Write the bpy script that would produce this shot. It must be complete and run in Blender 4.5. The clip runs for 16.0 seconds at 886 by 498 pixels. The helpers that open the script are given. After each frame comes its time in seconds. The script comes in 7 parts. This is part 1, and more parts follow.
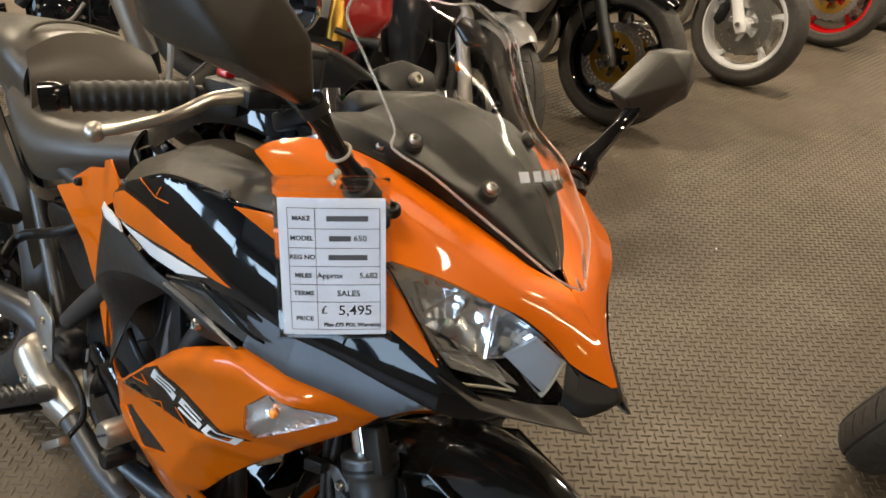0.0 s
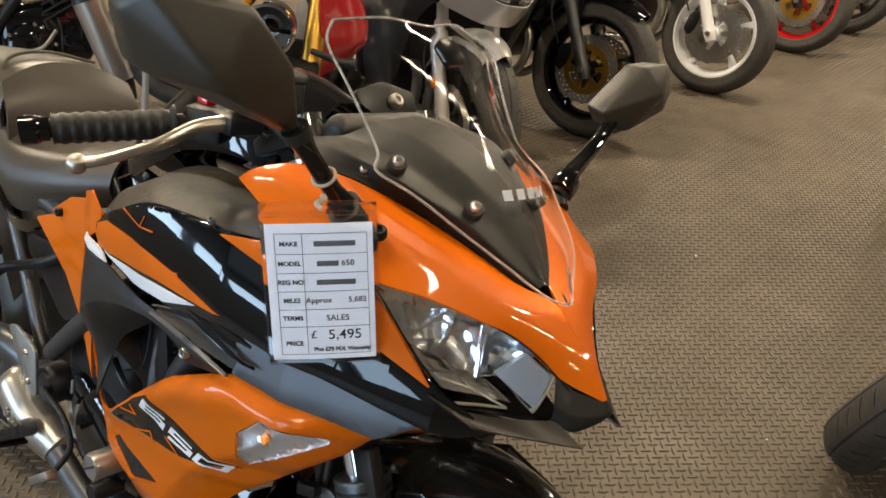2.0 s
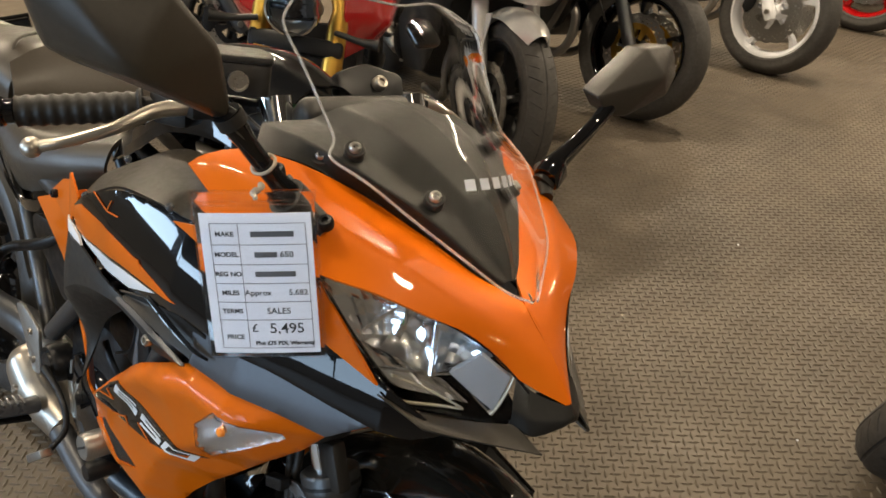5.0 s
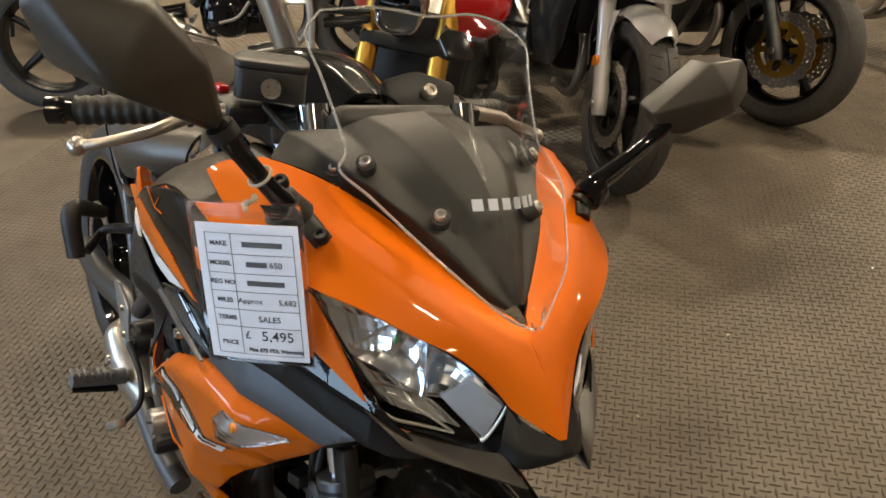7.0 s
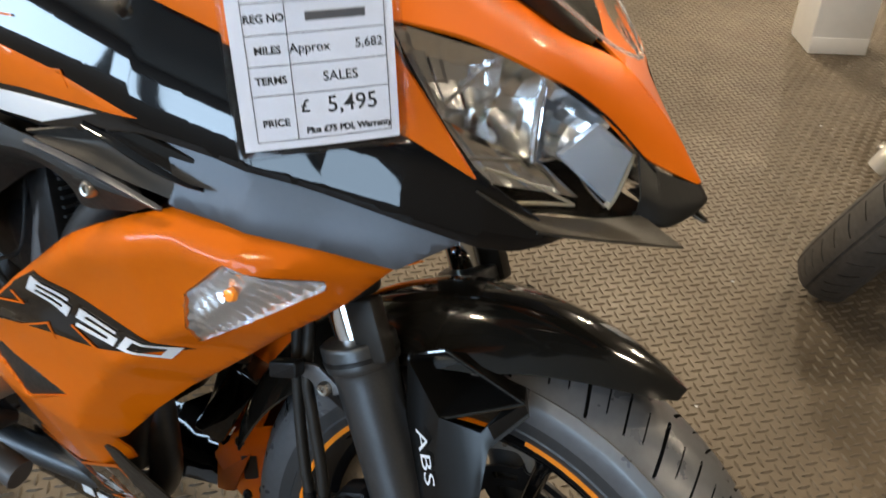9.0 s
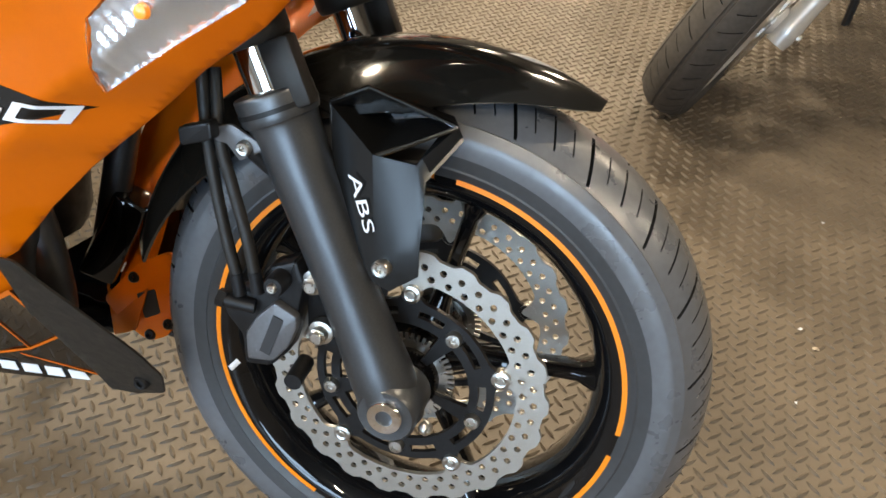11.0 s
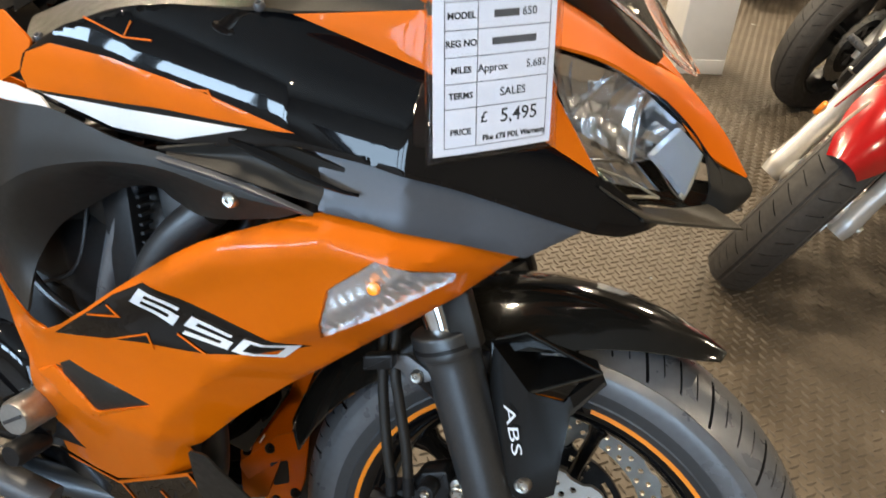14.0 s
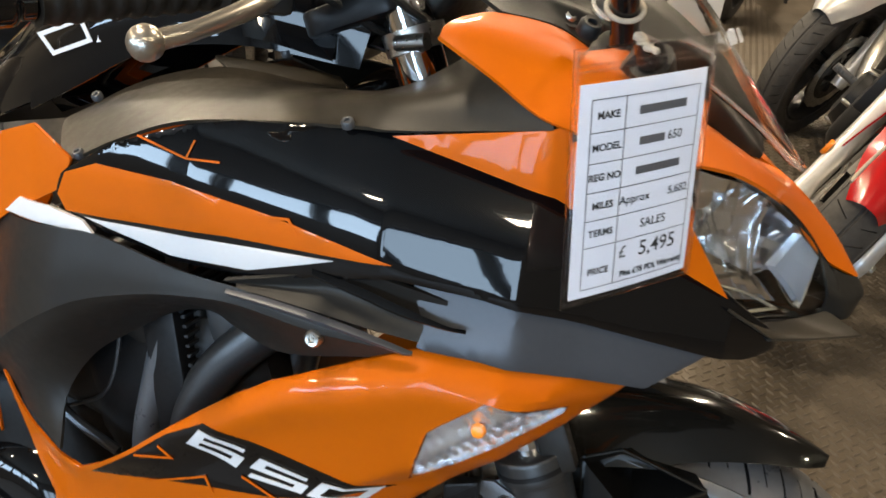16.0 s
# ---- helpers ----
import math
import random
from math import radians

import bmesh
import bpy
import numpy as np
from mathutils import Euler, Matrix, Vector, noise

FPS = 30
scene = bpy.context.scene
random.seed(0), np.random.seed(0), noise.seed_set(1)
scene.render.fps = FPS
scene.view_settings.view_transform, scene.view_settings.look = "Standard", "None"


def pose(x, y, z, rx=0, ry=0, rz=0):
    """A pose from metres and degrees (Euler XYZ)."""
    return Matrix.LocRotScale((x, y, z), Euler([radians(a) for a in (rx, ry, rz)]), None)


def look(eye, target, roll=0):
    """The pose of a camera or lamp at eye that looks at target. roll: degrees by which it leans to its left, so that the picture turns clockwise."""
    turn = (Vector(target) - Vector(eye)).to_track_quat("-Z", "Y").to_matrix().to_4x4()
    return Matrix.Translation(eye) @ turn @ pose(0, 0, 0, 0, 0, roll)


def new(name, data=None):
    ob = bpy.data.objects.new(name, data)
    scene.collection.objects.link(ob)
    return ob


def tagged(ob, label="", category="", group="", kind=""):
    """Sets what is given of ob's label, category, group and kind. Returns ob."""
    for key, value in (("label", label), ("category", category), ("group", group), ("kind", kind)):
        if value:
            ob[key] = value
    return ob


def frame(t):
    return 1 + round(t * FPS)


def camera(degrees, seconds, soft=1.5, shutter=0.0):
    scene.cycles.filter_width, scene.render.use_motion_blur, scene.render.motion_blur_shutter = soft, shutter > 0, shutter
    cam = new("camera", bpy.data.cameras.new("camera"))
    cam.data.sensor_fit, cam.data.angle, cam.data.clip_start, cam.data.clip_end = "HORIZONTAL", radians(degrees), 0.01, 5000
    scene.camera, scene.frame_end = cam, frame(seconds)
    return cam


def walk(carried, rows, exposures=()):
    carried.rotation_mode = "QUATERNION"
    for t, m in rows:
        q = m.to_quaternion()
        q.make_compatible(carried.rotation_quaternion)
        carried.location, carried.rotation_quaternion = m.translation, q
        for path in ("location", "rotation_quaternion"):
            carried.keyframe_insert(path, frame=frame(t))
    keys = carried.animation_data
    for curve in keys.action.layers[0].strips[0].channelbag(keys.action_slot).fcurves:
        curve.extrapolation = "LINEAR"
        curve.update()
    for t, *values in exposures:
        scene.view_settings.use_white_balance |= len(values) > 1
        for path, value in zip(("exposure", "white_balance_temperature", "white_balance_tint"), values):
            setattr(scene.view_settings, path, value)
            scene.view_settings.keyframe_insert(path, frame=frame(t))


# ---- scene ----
cam = camera(56.4, 16.0, soft=1.6, shutter=0.3)
PATH = [
    (0, (-0.011, 0.094, 1.32), (-0.023, 1.829, 0.326), 3.1),
    (0.5, (-0.033, 0.07, 1.33), (-0.012, 1.824, 0.37), 3.1),
    (1, (-0.026, 0.07, 1.333), (-0.001, 1.83, 0.383), 2.6),
    (1.5, (-0.018, 0.076, 1.334), (0.011, 1.835, 0.382), 2.3),
    (2, (-0.018, 0.092, 1.328), (0.017, 1.845, 0.365), 1.9),
    (2.5, (-0.02, 0.103, 1.323), (0.017, 1.848, 0.346), 1.7),
    (3, (-0.018, 0.113, 1.32), (0.029, 1.85, 0.329), 1.6),
    (3.5, (-0.016, 0.115, 1.317), (0.043, 1.844, 0.313), 1.6),
    (4, (-0.009, 0.113, 1.312), (0.042, 1.84, 0.305), 1.4),
    (4.2, (-0.004, 0.11, 1.313), (0.039, 1.837, 0.305), 1.4),
    (6.3, (0.242, 0.197, 1.333), (-0.229, 1.86, 0.327), -1.9),
    (6.5, (0.235, 0.19, 1.335), (-0.253, 1.844, 0.324), -2.0),
    (7, (0.228, 0.19, 1.336), (-0.248, 1.84, 0.311), -2.0),
    (7.5, (0.199, 0.23, 1.328), (-0.2, 1.89, 0.286), -1.6),
    (8, (0.066, 0.224, 1.269), (-0.144, 1.894, 0.189), -0.7),
    (8.5, (-0.092, 0.214, 1.243), (0.02, 1.856, 0.106), 1.3),
    (8.6, (-0.112, 0.222, 1.229), (0.062, 1.85, 0.08), 1.5),
    (9, (-0.134, 0.267, 1.089), (0.197, 1.886, -0.037), 1.3),
    (9.2, (-0.16, 0.288, 1.066), (0.257, 1.845, -0.118), 1.5),
    (9.5, (-0.206, 0.261, 1.049), (0.294, 1.754, -0.183), 1.4),
    (9.8, (-0.236, 0.243, 1.014), (0.363, 1.68, -0.242), 2.4),
    (10, (-0.237, 0.231, 0.995), (0.392, 1.647, -0.269), 2.5),
    (12.3, (-0.241, 0.203, 0.929), (0.498, 1.585, -0.313), 3.9),
    (12.5, (-0.242, 0.201, 0.936), (0.496, 1.593, -0.296), 4.3),
    (13, (-0.265, 0.206, 0.959), (0.465, 1.648, -0.218), 4.5),
    (13.5, (-0.328, 0.23, 1.046), (0.382, 1.732, -0.068), 4.9),
    (14, (-0.371, 0.241, 1.109), (0.317, 1.789, 0.046), 5.2),
    (14.5, (-0.384, 0.244, 1.139), (0.279, 1.828, 0.113), 5.3),
    (15, (-0.408, 0.242, 1.163), (0.263, 1.835, 0.156), 5.2),
    (15.5, (-0.426, 0.281, 1.161), (0.296, 1.85, 0.152), 5.1),
    (16, (-0.438, 0.389, 1.138), (0.354, 1.913, 0.114), 4.9),
]
walk(cam, [(t, look(eye, target, roll)) for t, eye, target, roll in PATH],
     [(0, -0.26), (4, -0.3), (7, -0.34), (8.5, -0.36), (9, -0.06), (9.5, 0.28), (10.2, 0.5), (12.5, 0.7), (13.2, 0.57), (14, 0.22), (15, 0.0), (16, -0.06)])

# ---------------------------------------------------------------- light
world = bpy.data.worlds.new("world")
world.use_nodes = True
scene.world = world
wn = world.node_tree.nodes
wn["Background"].inputs[0].default_value = (0.55, 0.72, 1.0, 1)
wn["Background"].inputs[1].default_value = 0.3
scene.view_settings.exposure = 0.0


def area(name, eye, target, sx, sy, watts, colour):
    d = bpy.data.lights.new(name, "AREA")
    d.shape, d.size, d.size_y, d.energy, d.color = "RECTANGLE", sx, sy, watts, colour
    ob = new(name, d)
    ob.matrix_world = look(eye, target)
    return ob

# ---------------------------------------------------------------- materials
def material(name, colour, rough=0.5, metal=0.0, coat=0.0, grain=0.0, scale=60.0, bump=0.0, bscale=400.0, rvar=0.0, emit=0.0, spec=0.5, speck=0.0):
    """Principled surface with colour drift, roughness drift and fine relief, in object-space metres."""
    m = bpy.data.materials.new(name)
    m.use_nodes = True
    t = m.node_tree
    p = t.nodes["Principled BSDF"]
    p.inputs["Base Color"].default_value = (*colour, 1)
    p.inputs["Roughness"].default_value = rough
    p.inputs["Metallic"].default_value = metal
    p.inputs["Coat Weight"].default_value = coat
    p.inputs["Coat Roughness"].default_value = 0.03
    p.inputs["Specular IOR Level"].default_value = spec
    co = t.nodes.new("ShaderNodeTexCoord")

    def noise_node(sc, detail=4.0):
        n = t.nodes.new("ShaderNodeTexNoise")
        n.inputs["Scale"].default_value, n.inputs["Detail"].default_value = sc, detail
        t.links.new(co.outputs["Object"], n.inputs["Vector"])
        return n.outputs["Fac"]

    def mapped(fac, a, b):
        r = t.nodes.new("ShaderNodeMapRange")
        r.inputs["From Min"].default_value, r.inputs["From Max"].default_value = 0.3, 0.7
        r.inputs["To Min"].default_value, r.inputs["To Max"].default_value = a, b
        t.links.new(fac, r.inputs["Value"])
        return r.outputs["Result"]

    if grain:
        mix = t.nodes.new("ShaderNodeMix")
        mix.data_type = "RGBA"
        mix.inputs[6].default_value = (*[c * (1 - grain) for c in colour], 1)
        mix.inputs[7].default_value = (*[min(1, c * (1 + grain)) for c in colour], 1)
        two = t.nodes.new("ShaderNodeMath")
        two.operation = "MULTIPLY_ADD"
        two.inputs[1].default_value, two.inputs[2].default_value = 0.6, 0.0
        t.links.new(mapped(noise_node(scale), 0, 1), two.inputs[0])
        add = t.nodes.new("ShaderNodeMath")
        add.operation = "MULTIPLY_ADD"
        add.inputs[1].default_value = 0.4
        t.links.new(mapped(noise_node(scale * 0.08, 3.0), 0, 1), add.inputs[0])
        t.links.new(two.outputs[0], add.inputs[2])
        t.links.new(add.outputs[0], mix.inputs[0])
        t.links.new(mix.outputs[2], p.inputs["Base Color"])
    if rvar:
        t.links.new(mapped(noise_node(scale * 0.35), max(0.0, rough - rvar), min(1.0, rough + rvar)), p.inputs["Roughness"])
    if bump:
        b = t.nodes.new("ShaderNodeBump")
        b.inputs["Strength"].default_value, b.inputs["Distance"].default_value = bump, 0.0006
        t.links.new(noise_node(bscale, 2.0), b.inputs["Height"])
        t.links.new(b.outputs["Normal"], p.inputs["Normal"])
    if emit:
        p.inputs["Emission Color"].default_value = (*colour, 1)
        p.inputs["Emission Strength"].default_value = emit
    return m


def glassy(name, colour, rough=0.0, ior=1.45):
    m = bpy.data.materials.new(name)
    m.use_nodes = True
    p = m.node_tree.nodes["Principled BSDF"]
    p.inputs["Base Color"].default_value = (*colour, 1)
    p.inputs["Roughness"].default_value = rough
    p.inputs["Transmission Weight"].default_value = 1.0
    p.inputs["IOR"].default_value = ior
    return m


ORANGE = material("orange_paint", (0.64, 0.13, 0.0005), 0.45, coat=0.45, grain=0.03, scale=900, bump=0.01, bscale=60, spec=0.12)
GLOSS = material("black_gloss_paint", (0.004, 0.004, 0.0045), 0.2, coat=1.0, spec=0.02, grain=0.2, scale=2500)
GUARD = material("black_mudguard_plastic", (0.008, 0.0075, 0.0065), 0.12, coat=1.0, spec=0.8, grain=0.2, scale=1500)
STAYM = material("satin_black_stay_plastic", (0.006, 0.006, 0.006), 0.27, spec=0.4, grain=0.2, scale=1500)
GREY = material("satin_grey_paint", (0.08, 0.086, 0.1), 0.38, metal=0.4, grain=0.06, scale=2500, rvar=0.04)
MATTE = material("matt_black_plastic", (0.0165, 0.015, 0.0132), 0.45, spec=0.38, grain=0.15, scale=300, bump=0.25, bscale=1800, rvar=0.06)
TRIM = material("grained_dark_plastic", (0.034, 0.028, 0.02), 0.36, spec=0.45, grain=0.12, scale=300, bump=0.35, bscale=1500, rvar=0.06)
SEATM = material("black_vinyl", (0.045, 0.036, 0.026), 0.38, grain=0.12, scale=200, bump=0.25, bscale=900, rvar=0.05)
RUBBER = material("tyre_rubber", (0.085, 0.09, 0.1), 0.34, spec=1.0, grain=0.18, scale=120, bump=0.2, bscale=900, rvar=0.1)
# near-black colour standing in for the shade down inside the tread grooves
GROOVE_SHADE = material("groove_shade_rubber", (0.008, 0.008, 0.008), 0.8, spec=0.1, grain=0.2)
SIDEWALL = material("tyre_sidewall_rubber", (0.036, 0.037, 0.039), 0.42, spec=0.5, grain=0.15, scale=150, bump=0.15, bscale=900, rvar=0.08)
RUBBERW = material("worn_tyre_rubber", (0.05, 0.046, 0.042), 0.75, grain=0.3, scale=90, bump=0.3, bscale=700, rvar=0.1)
FORKM = material("satin_black_metal", (0.1, 0.104, 0.11), 0.36, metal=0.8, grain=0.1, scale=400, bump=0.1, bscale=1600)
DARK = material("dark_metal", (0.016, 0.016, 0.017), 0.4, metal=0.4, spec=0.35, grain=0.25, scale=200, bump=0.15, bscale=900, rvar=0.1)
STEEL = material("brushed_steel", (0.55, 0.53, 0.49), 0.3, metal=1.0, grain=0.06, scale=700, bump=0.03, bscale=1200, rvar=0.04)
SIGNAL = material("signal_reflector", (0.88, 0.9, 0.94), 0.24, metal=0.9, grain=0.08, scale=400)
DISCM = material("ground_disc_steel", (0.5, 0.485, 0.45), 0.4, metal=0.85, grain=0.05, scale=500, bump=0.03, bscale=1500, rvar=0.05)
REFLECT = material("bright_reflector", (0.88, 0.9, 0.92), 0.16, metal=1.0, grain=0.08, scale=400)
SATIN = material("satin_grey_metal", (0.09, 0.093, 0.1), 0.42, metal=0.4, grain=0.08, scale=300, bump=0.1, bscale=1200)
LEVERM = material("satin_silver", (0.5, 0.46, 0.4), 0.3, metal=0.9, grain=0.03, scale=300)
CHROME = material("chrome", (0.78, 0.78, 0.78), 0.06, metal=1.0)
CALIPER = material("caliper_grey", (0.13, 0.132, 0.14), 0.4, metal=0.5, grain=0.12, scale=300, bump=0.15, bscale=1200, rvar=0.06)
ALLOY = material("cast_alloy", (0.40, 0.39, 0.37), 0.38, metal=0.9, grain=0.12, scale=250, bump=0.2, bscale=900, rvar=0.08)
GOLD = material("gold_anodised", (0.72, 0.42, 0.08), 0.3, metal=1.0, grain=0.1, scale=300)
WHITE = material("white_vinyl", (0.78, 0.79, 0.82), 0.35, grain=0.02, scale=300)
PAPER = material("paper", (0.6, 0.62, 0.68), 0.7, grain=0.02, scale=500, bump=0.1, bscale=600)
INK = material("ink", (0.02, 0.02, 0.022), 0.6)
RIMPAINT = material("rim_tape", (0.85, 0.24, 0.004), 0.4, grain=0.03, scale=600)
INKGREY = material("grey_ink", (0.07, 0.07, 0.075), 0.6)
REDP = material("red_paint", (0.42, 0.005, 0.006), 0.25, coat=1.0, grain=0.1, scale=900)
SILVER = material("silver_paint", (0.6, 0.59, 0.57), 0.32, metal=0.45, coat=0.6, grain=0.08, scale=1500)
CHARCOAL = material("charcoal_paint", (0.03, 0.031, 0.034), 0.3, coat=0.8, grain=0.2, scale=1500)
AMBER = material("amber_plastic", (0.8, 0.22, 0.01), 0.25, coat=0.5, grain=0.05)
STRING = material("string", (0.42, 0.36, 0.28), 0.9, grain=0.3, scale=900, bump=0.6, bscale=1500)
PLASTER = material("painted_plaster", (0.14, 0.13, 0.115), 0.8, grain=0.08, scale=14, bump=0.3, bscale=120)
CEILM = material("ceiling_paint", (0.22, 0.21, 0.19), 0.85, grain=0.1, scale=10, bump=0.2, bscale=80)
PLINTHM = material("white_laminate", (0.74, 0.73, 0.71), 0.45, grain=0.04, scale=20, rvar=0.08)
GLASS = glassy("clear_plastic", (0.98, 0.97, 0.95), 0.0, 1.24)
LENS = glassy("clear_lens", (0.98, 0.98, 0.98), 0.0, 1.25)
EDGE = glassy("pale_polished_edge", (0.9, 0.89, 0.87), 0.2, 1.4)
EDGE.node_tree.nodes["Principled BSDF"].inputs["Transmission Weight"].default_value = 0.8
SHROUD = material("satin_black_plastic", (0.012, 0.0115, 0.0105), 0.48, spec=0.25, grain=0.15, scale=300, bump=0.12, bscale=1800, rvar=0.05)
SLEEVE = glassy("clear_film", (0.95, 0.95, 0.96), 0.1, 1.3)


def floor_material():
    m = material("rubber_floor", (0.1, 0.08, 0.058), 0.5, grain=0.25, scale=9, rvar=0.1, spec=0.35)
    t = m.node_tree
    p = t.nodes["Principled BSDF"]
    co = t.nodes["Texture Coordinate"]
    n = t.nodes.new("ShaderNodeTexNoise")
    n.inputs["Scale"].default_value = 260
    t.links.new(co.outputs["Object"], n.inputs["Vector"])
    b = t.nodes.new("ShaderNodeBump")
    b.inputs["Strength"].default_value, b.inputs["Distance"].default_value = 0.35, 0.001
    t.links.new(n.outputs["Fac"], b.inputs["Height"])
    t.links.new(b.outputs["Normal"], p.inputs["Normal"])
    return m


FLOORM = floor_material()

# ---------------------------------------------------------------- mesh tools
def finish(ob, angle=38):
    me = ob.data
    for f in me.polygons:
        f.use_smooth = True
    me.set_sharp_from_angle(angle=radians(angle))


def part(name, bm, mat, parent=None, label="", angle=38):
    """One mesh object from a bmesh, under its thing."""
    bmesh.ops.recalc_face_normals(bm, faces=bm.faces)
    me = bpy.data.meshes.new(name)
    bm.to_mesh(me)
    bm.free()
    me.materials.append(mat)
    ob = new(name, me)
    finish(ob, angle)
    ob.parent = parent
    if label:
        ob["label"] = label
    return ob


def spline(pts, n):
    """Catmull-Rom through pts, n samples."""
    P = [Vector(p) for p in pts]
    if len(P) == 1:
        return [P[0].copy() for _ in range(n)]
    out = []
    for k in range(n):
        u = k / (n - 1) * (len(P) - 1)
        i = min(int(u), len(P) - 2)
        f = u - i
        p1, p2 = P[i], P[i + 1]
        p0 = P[i - 1] if i else p1 * 2 - p2
        p3 = P[i + 2] if i + 2 < len(P) else p2 * 2 - p1
        out.append(0.5 * (2 * p1 + (p2 - p0) * f + (2 * p0 - 5 * p1 + 4 * p2 - p3) * f * f + (3 * p1 - p0 - 3 * p2 + p3) * f ** 3))
    return out


def thicken(bm, thick):
    """Gives a sheet its thickness, away from its front faces."""
    bmesh.ops.recalc_face_normals(bm, faces=bm.faces)
    bmesh.ops.solidify(bm, geom=bm.faces[:], thickness=thick)


def grid(bm, rows, closed_u=False, closed_v=False):
    V = [[bm.verts.new(p) for p in r] for r in rows]
    nu, nv = len(V), len(V[0])
    for i in range(nu if closed_u else nu - 1):
        for j in range(nv if closed_v else nv - 1):
            q = [V[i][j], V[i][(j + 1) % nv], V[(i + 1) % nu][(j + 1) % nv], V[(i + 1) % nu][j]]
            if len({v for v in q}) == 4:
                try:
                    bm.faces.new(q)
                except ValueError:
                    pass
    return V


def loft(rows, nu=20, nv=8, thick=0.003, flip=None):
    """A curved sheet through rows of control points, splined both ways; flip mirrors it about the plane y = flip."""
    R = [spline(r, nu) for r in rows]
    C = [spline([r[j] for r in R], nv) for j in range(nu)]
    if flip is not None:
        C = [[Vector((p.x, 2 * flip - p.y, p.z)) for p in c] for c in C]
    bm = bmesh.new()
    grid(bm, C)
    bmesh.ops.remove_doubles(bm, verts=bm.verts, dist=1e-5)
    if thick:
        thicken(bm, thick)
    return bm


def creased(rows, nu=40, r=0.006, sub=3, flip=None, thick=0.003):
    """A sheet of flat strips through rows of control points: splined along the rows, folded across them with edges of radius r."""
    R = [spline(q, nu) for q in rows]
    cols = []
    for j in range(nu):
        P = [q[j] for q in R]
        line = [P[0]]
        for k in range(1, len(P) - 1):
            a, p, b = P[k - 1], P[k], P[k + 1]
            da, db = min(r, (a - p).length * 0.4), min(r, (b - p).length * 0.4)
            qa, qb = p + (a - p).normalized() * da, p + (b - p).normalized() * db
            line += [(1 - f) ** 2 * qa + 2 * f * (1 - f) * p + f * f * qb for f in (0, 0.25, 0.5, 0.75, 1)]
        line.append(P[-1])
        full = []
        for k, (a, b) in enumerate(zip(line, line[1:])):
            n = sub if k % 5 == 0 else 1
            full += [a.lerp(b, i / n) for i in range(n)]
        full.append(line[-1])
        cols.append([Vector((p.x, 2 * flip - p.y, p.z)) for p in full] if flip is not None else full)
    bm = bmesh.new()
    grid(bm, cols)
    bmesh.ops.remove_doubles(bm, verts=bm.verts, dist=1e-5)
    if thick:
        thicken(bm, thick)
    return bm


def both_creased(name, rows, mat, label="", parent=None, angle=50, **k):
    for fl in (None, YC):
        part(name, creased(rows, flip=fl, **k), mat, parent or bike, label, angle)


def rounded(outline, r):
    """The outline with its corners cut to short arcs."""
    out, n = [], len(outline)
    for i, p in enumerate(outline):
        p, a, b = Vector(p), Vector(outline[i - 1]), Vector(outline[(i + 1) % n])
        da, db = min(r, (a - p).length * 0.4), min(r, (b - p).length * 0.4)
        qa, qb = p + (a - p).normalized() * da, p + (b - p).normalized() * db
        for f in (0, 0.33, 0.67, 1):
            out.append(tuple((1 - f) ** 2 * qa + 2 * f * (1 - f) * p + f * f * qb))
    return out


def shell(outline, depth, thick=0.003, step=0.02, edge=0.0008, flip=None, off=0.0, rnd=0.0, cuts=()):
    """A panel with the outline (x, z), laid on the surface y = depth(x, z), its rim turned in."""
    if rnd:
        outline = rounded(outline, rnd)
    bm = bmesh.new()
    f = bm.faces.new([bm.verts.new((x, 0, z)) for x, z in outline])
    f.normal_update()
    bmesh.ops.triangulate(bm, faces=[f], ngon_method="BEAUTY")
    for axis in (0, 2):
        vals = [p[axis // 2] for p in outline]
        a = math.floor(min(vals) / step) * step
        while a < max(vals):
            co, no = [0, 0, 0], [0, 0, 0]
            co[axis], no[axis] = a, 1
            bmesh.ops.bisect_plane(bm, geom=bm.verts[:] + bm.edges[:] + bm.faces[:], plane_co=co, plane_no=no, dist=1e-5)
            a += step
    for a, b in cuts:
        bmesh.ops.bisect_plane(bm, geom=bm.verts[:] + bm.edges[:] + bm.faces[:], plane_co=(a[0], 0, a[1]), plane_no=(b[1] - a[1], 0, a[0] - b[0]), dist=1e-5)
    rim = {v for e in bm.edges if e.is_boundary for v in e.verts}
    s = 1 if flip is None else -1
    for v in bm.verts:
        y = depth(v.co.x, v.co.z) - off + (edge if v in rim else 0.0)
        v.co.y = y if flip is None else 2 * flip - y
    bmesh.ops.triangulate(bm, faces=[f for f in bm.faces if len(f.verts) > 4])
    if thick:
        far = bmesh.ops.extrude_face_region(bm, geom=bm.faces[:])
        for g in far["geom"]:
            if isinstance(g, bmesh.types.BMVert):
                g.co.y += thick * s
    return bm


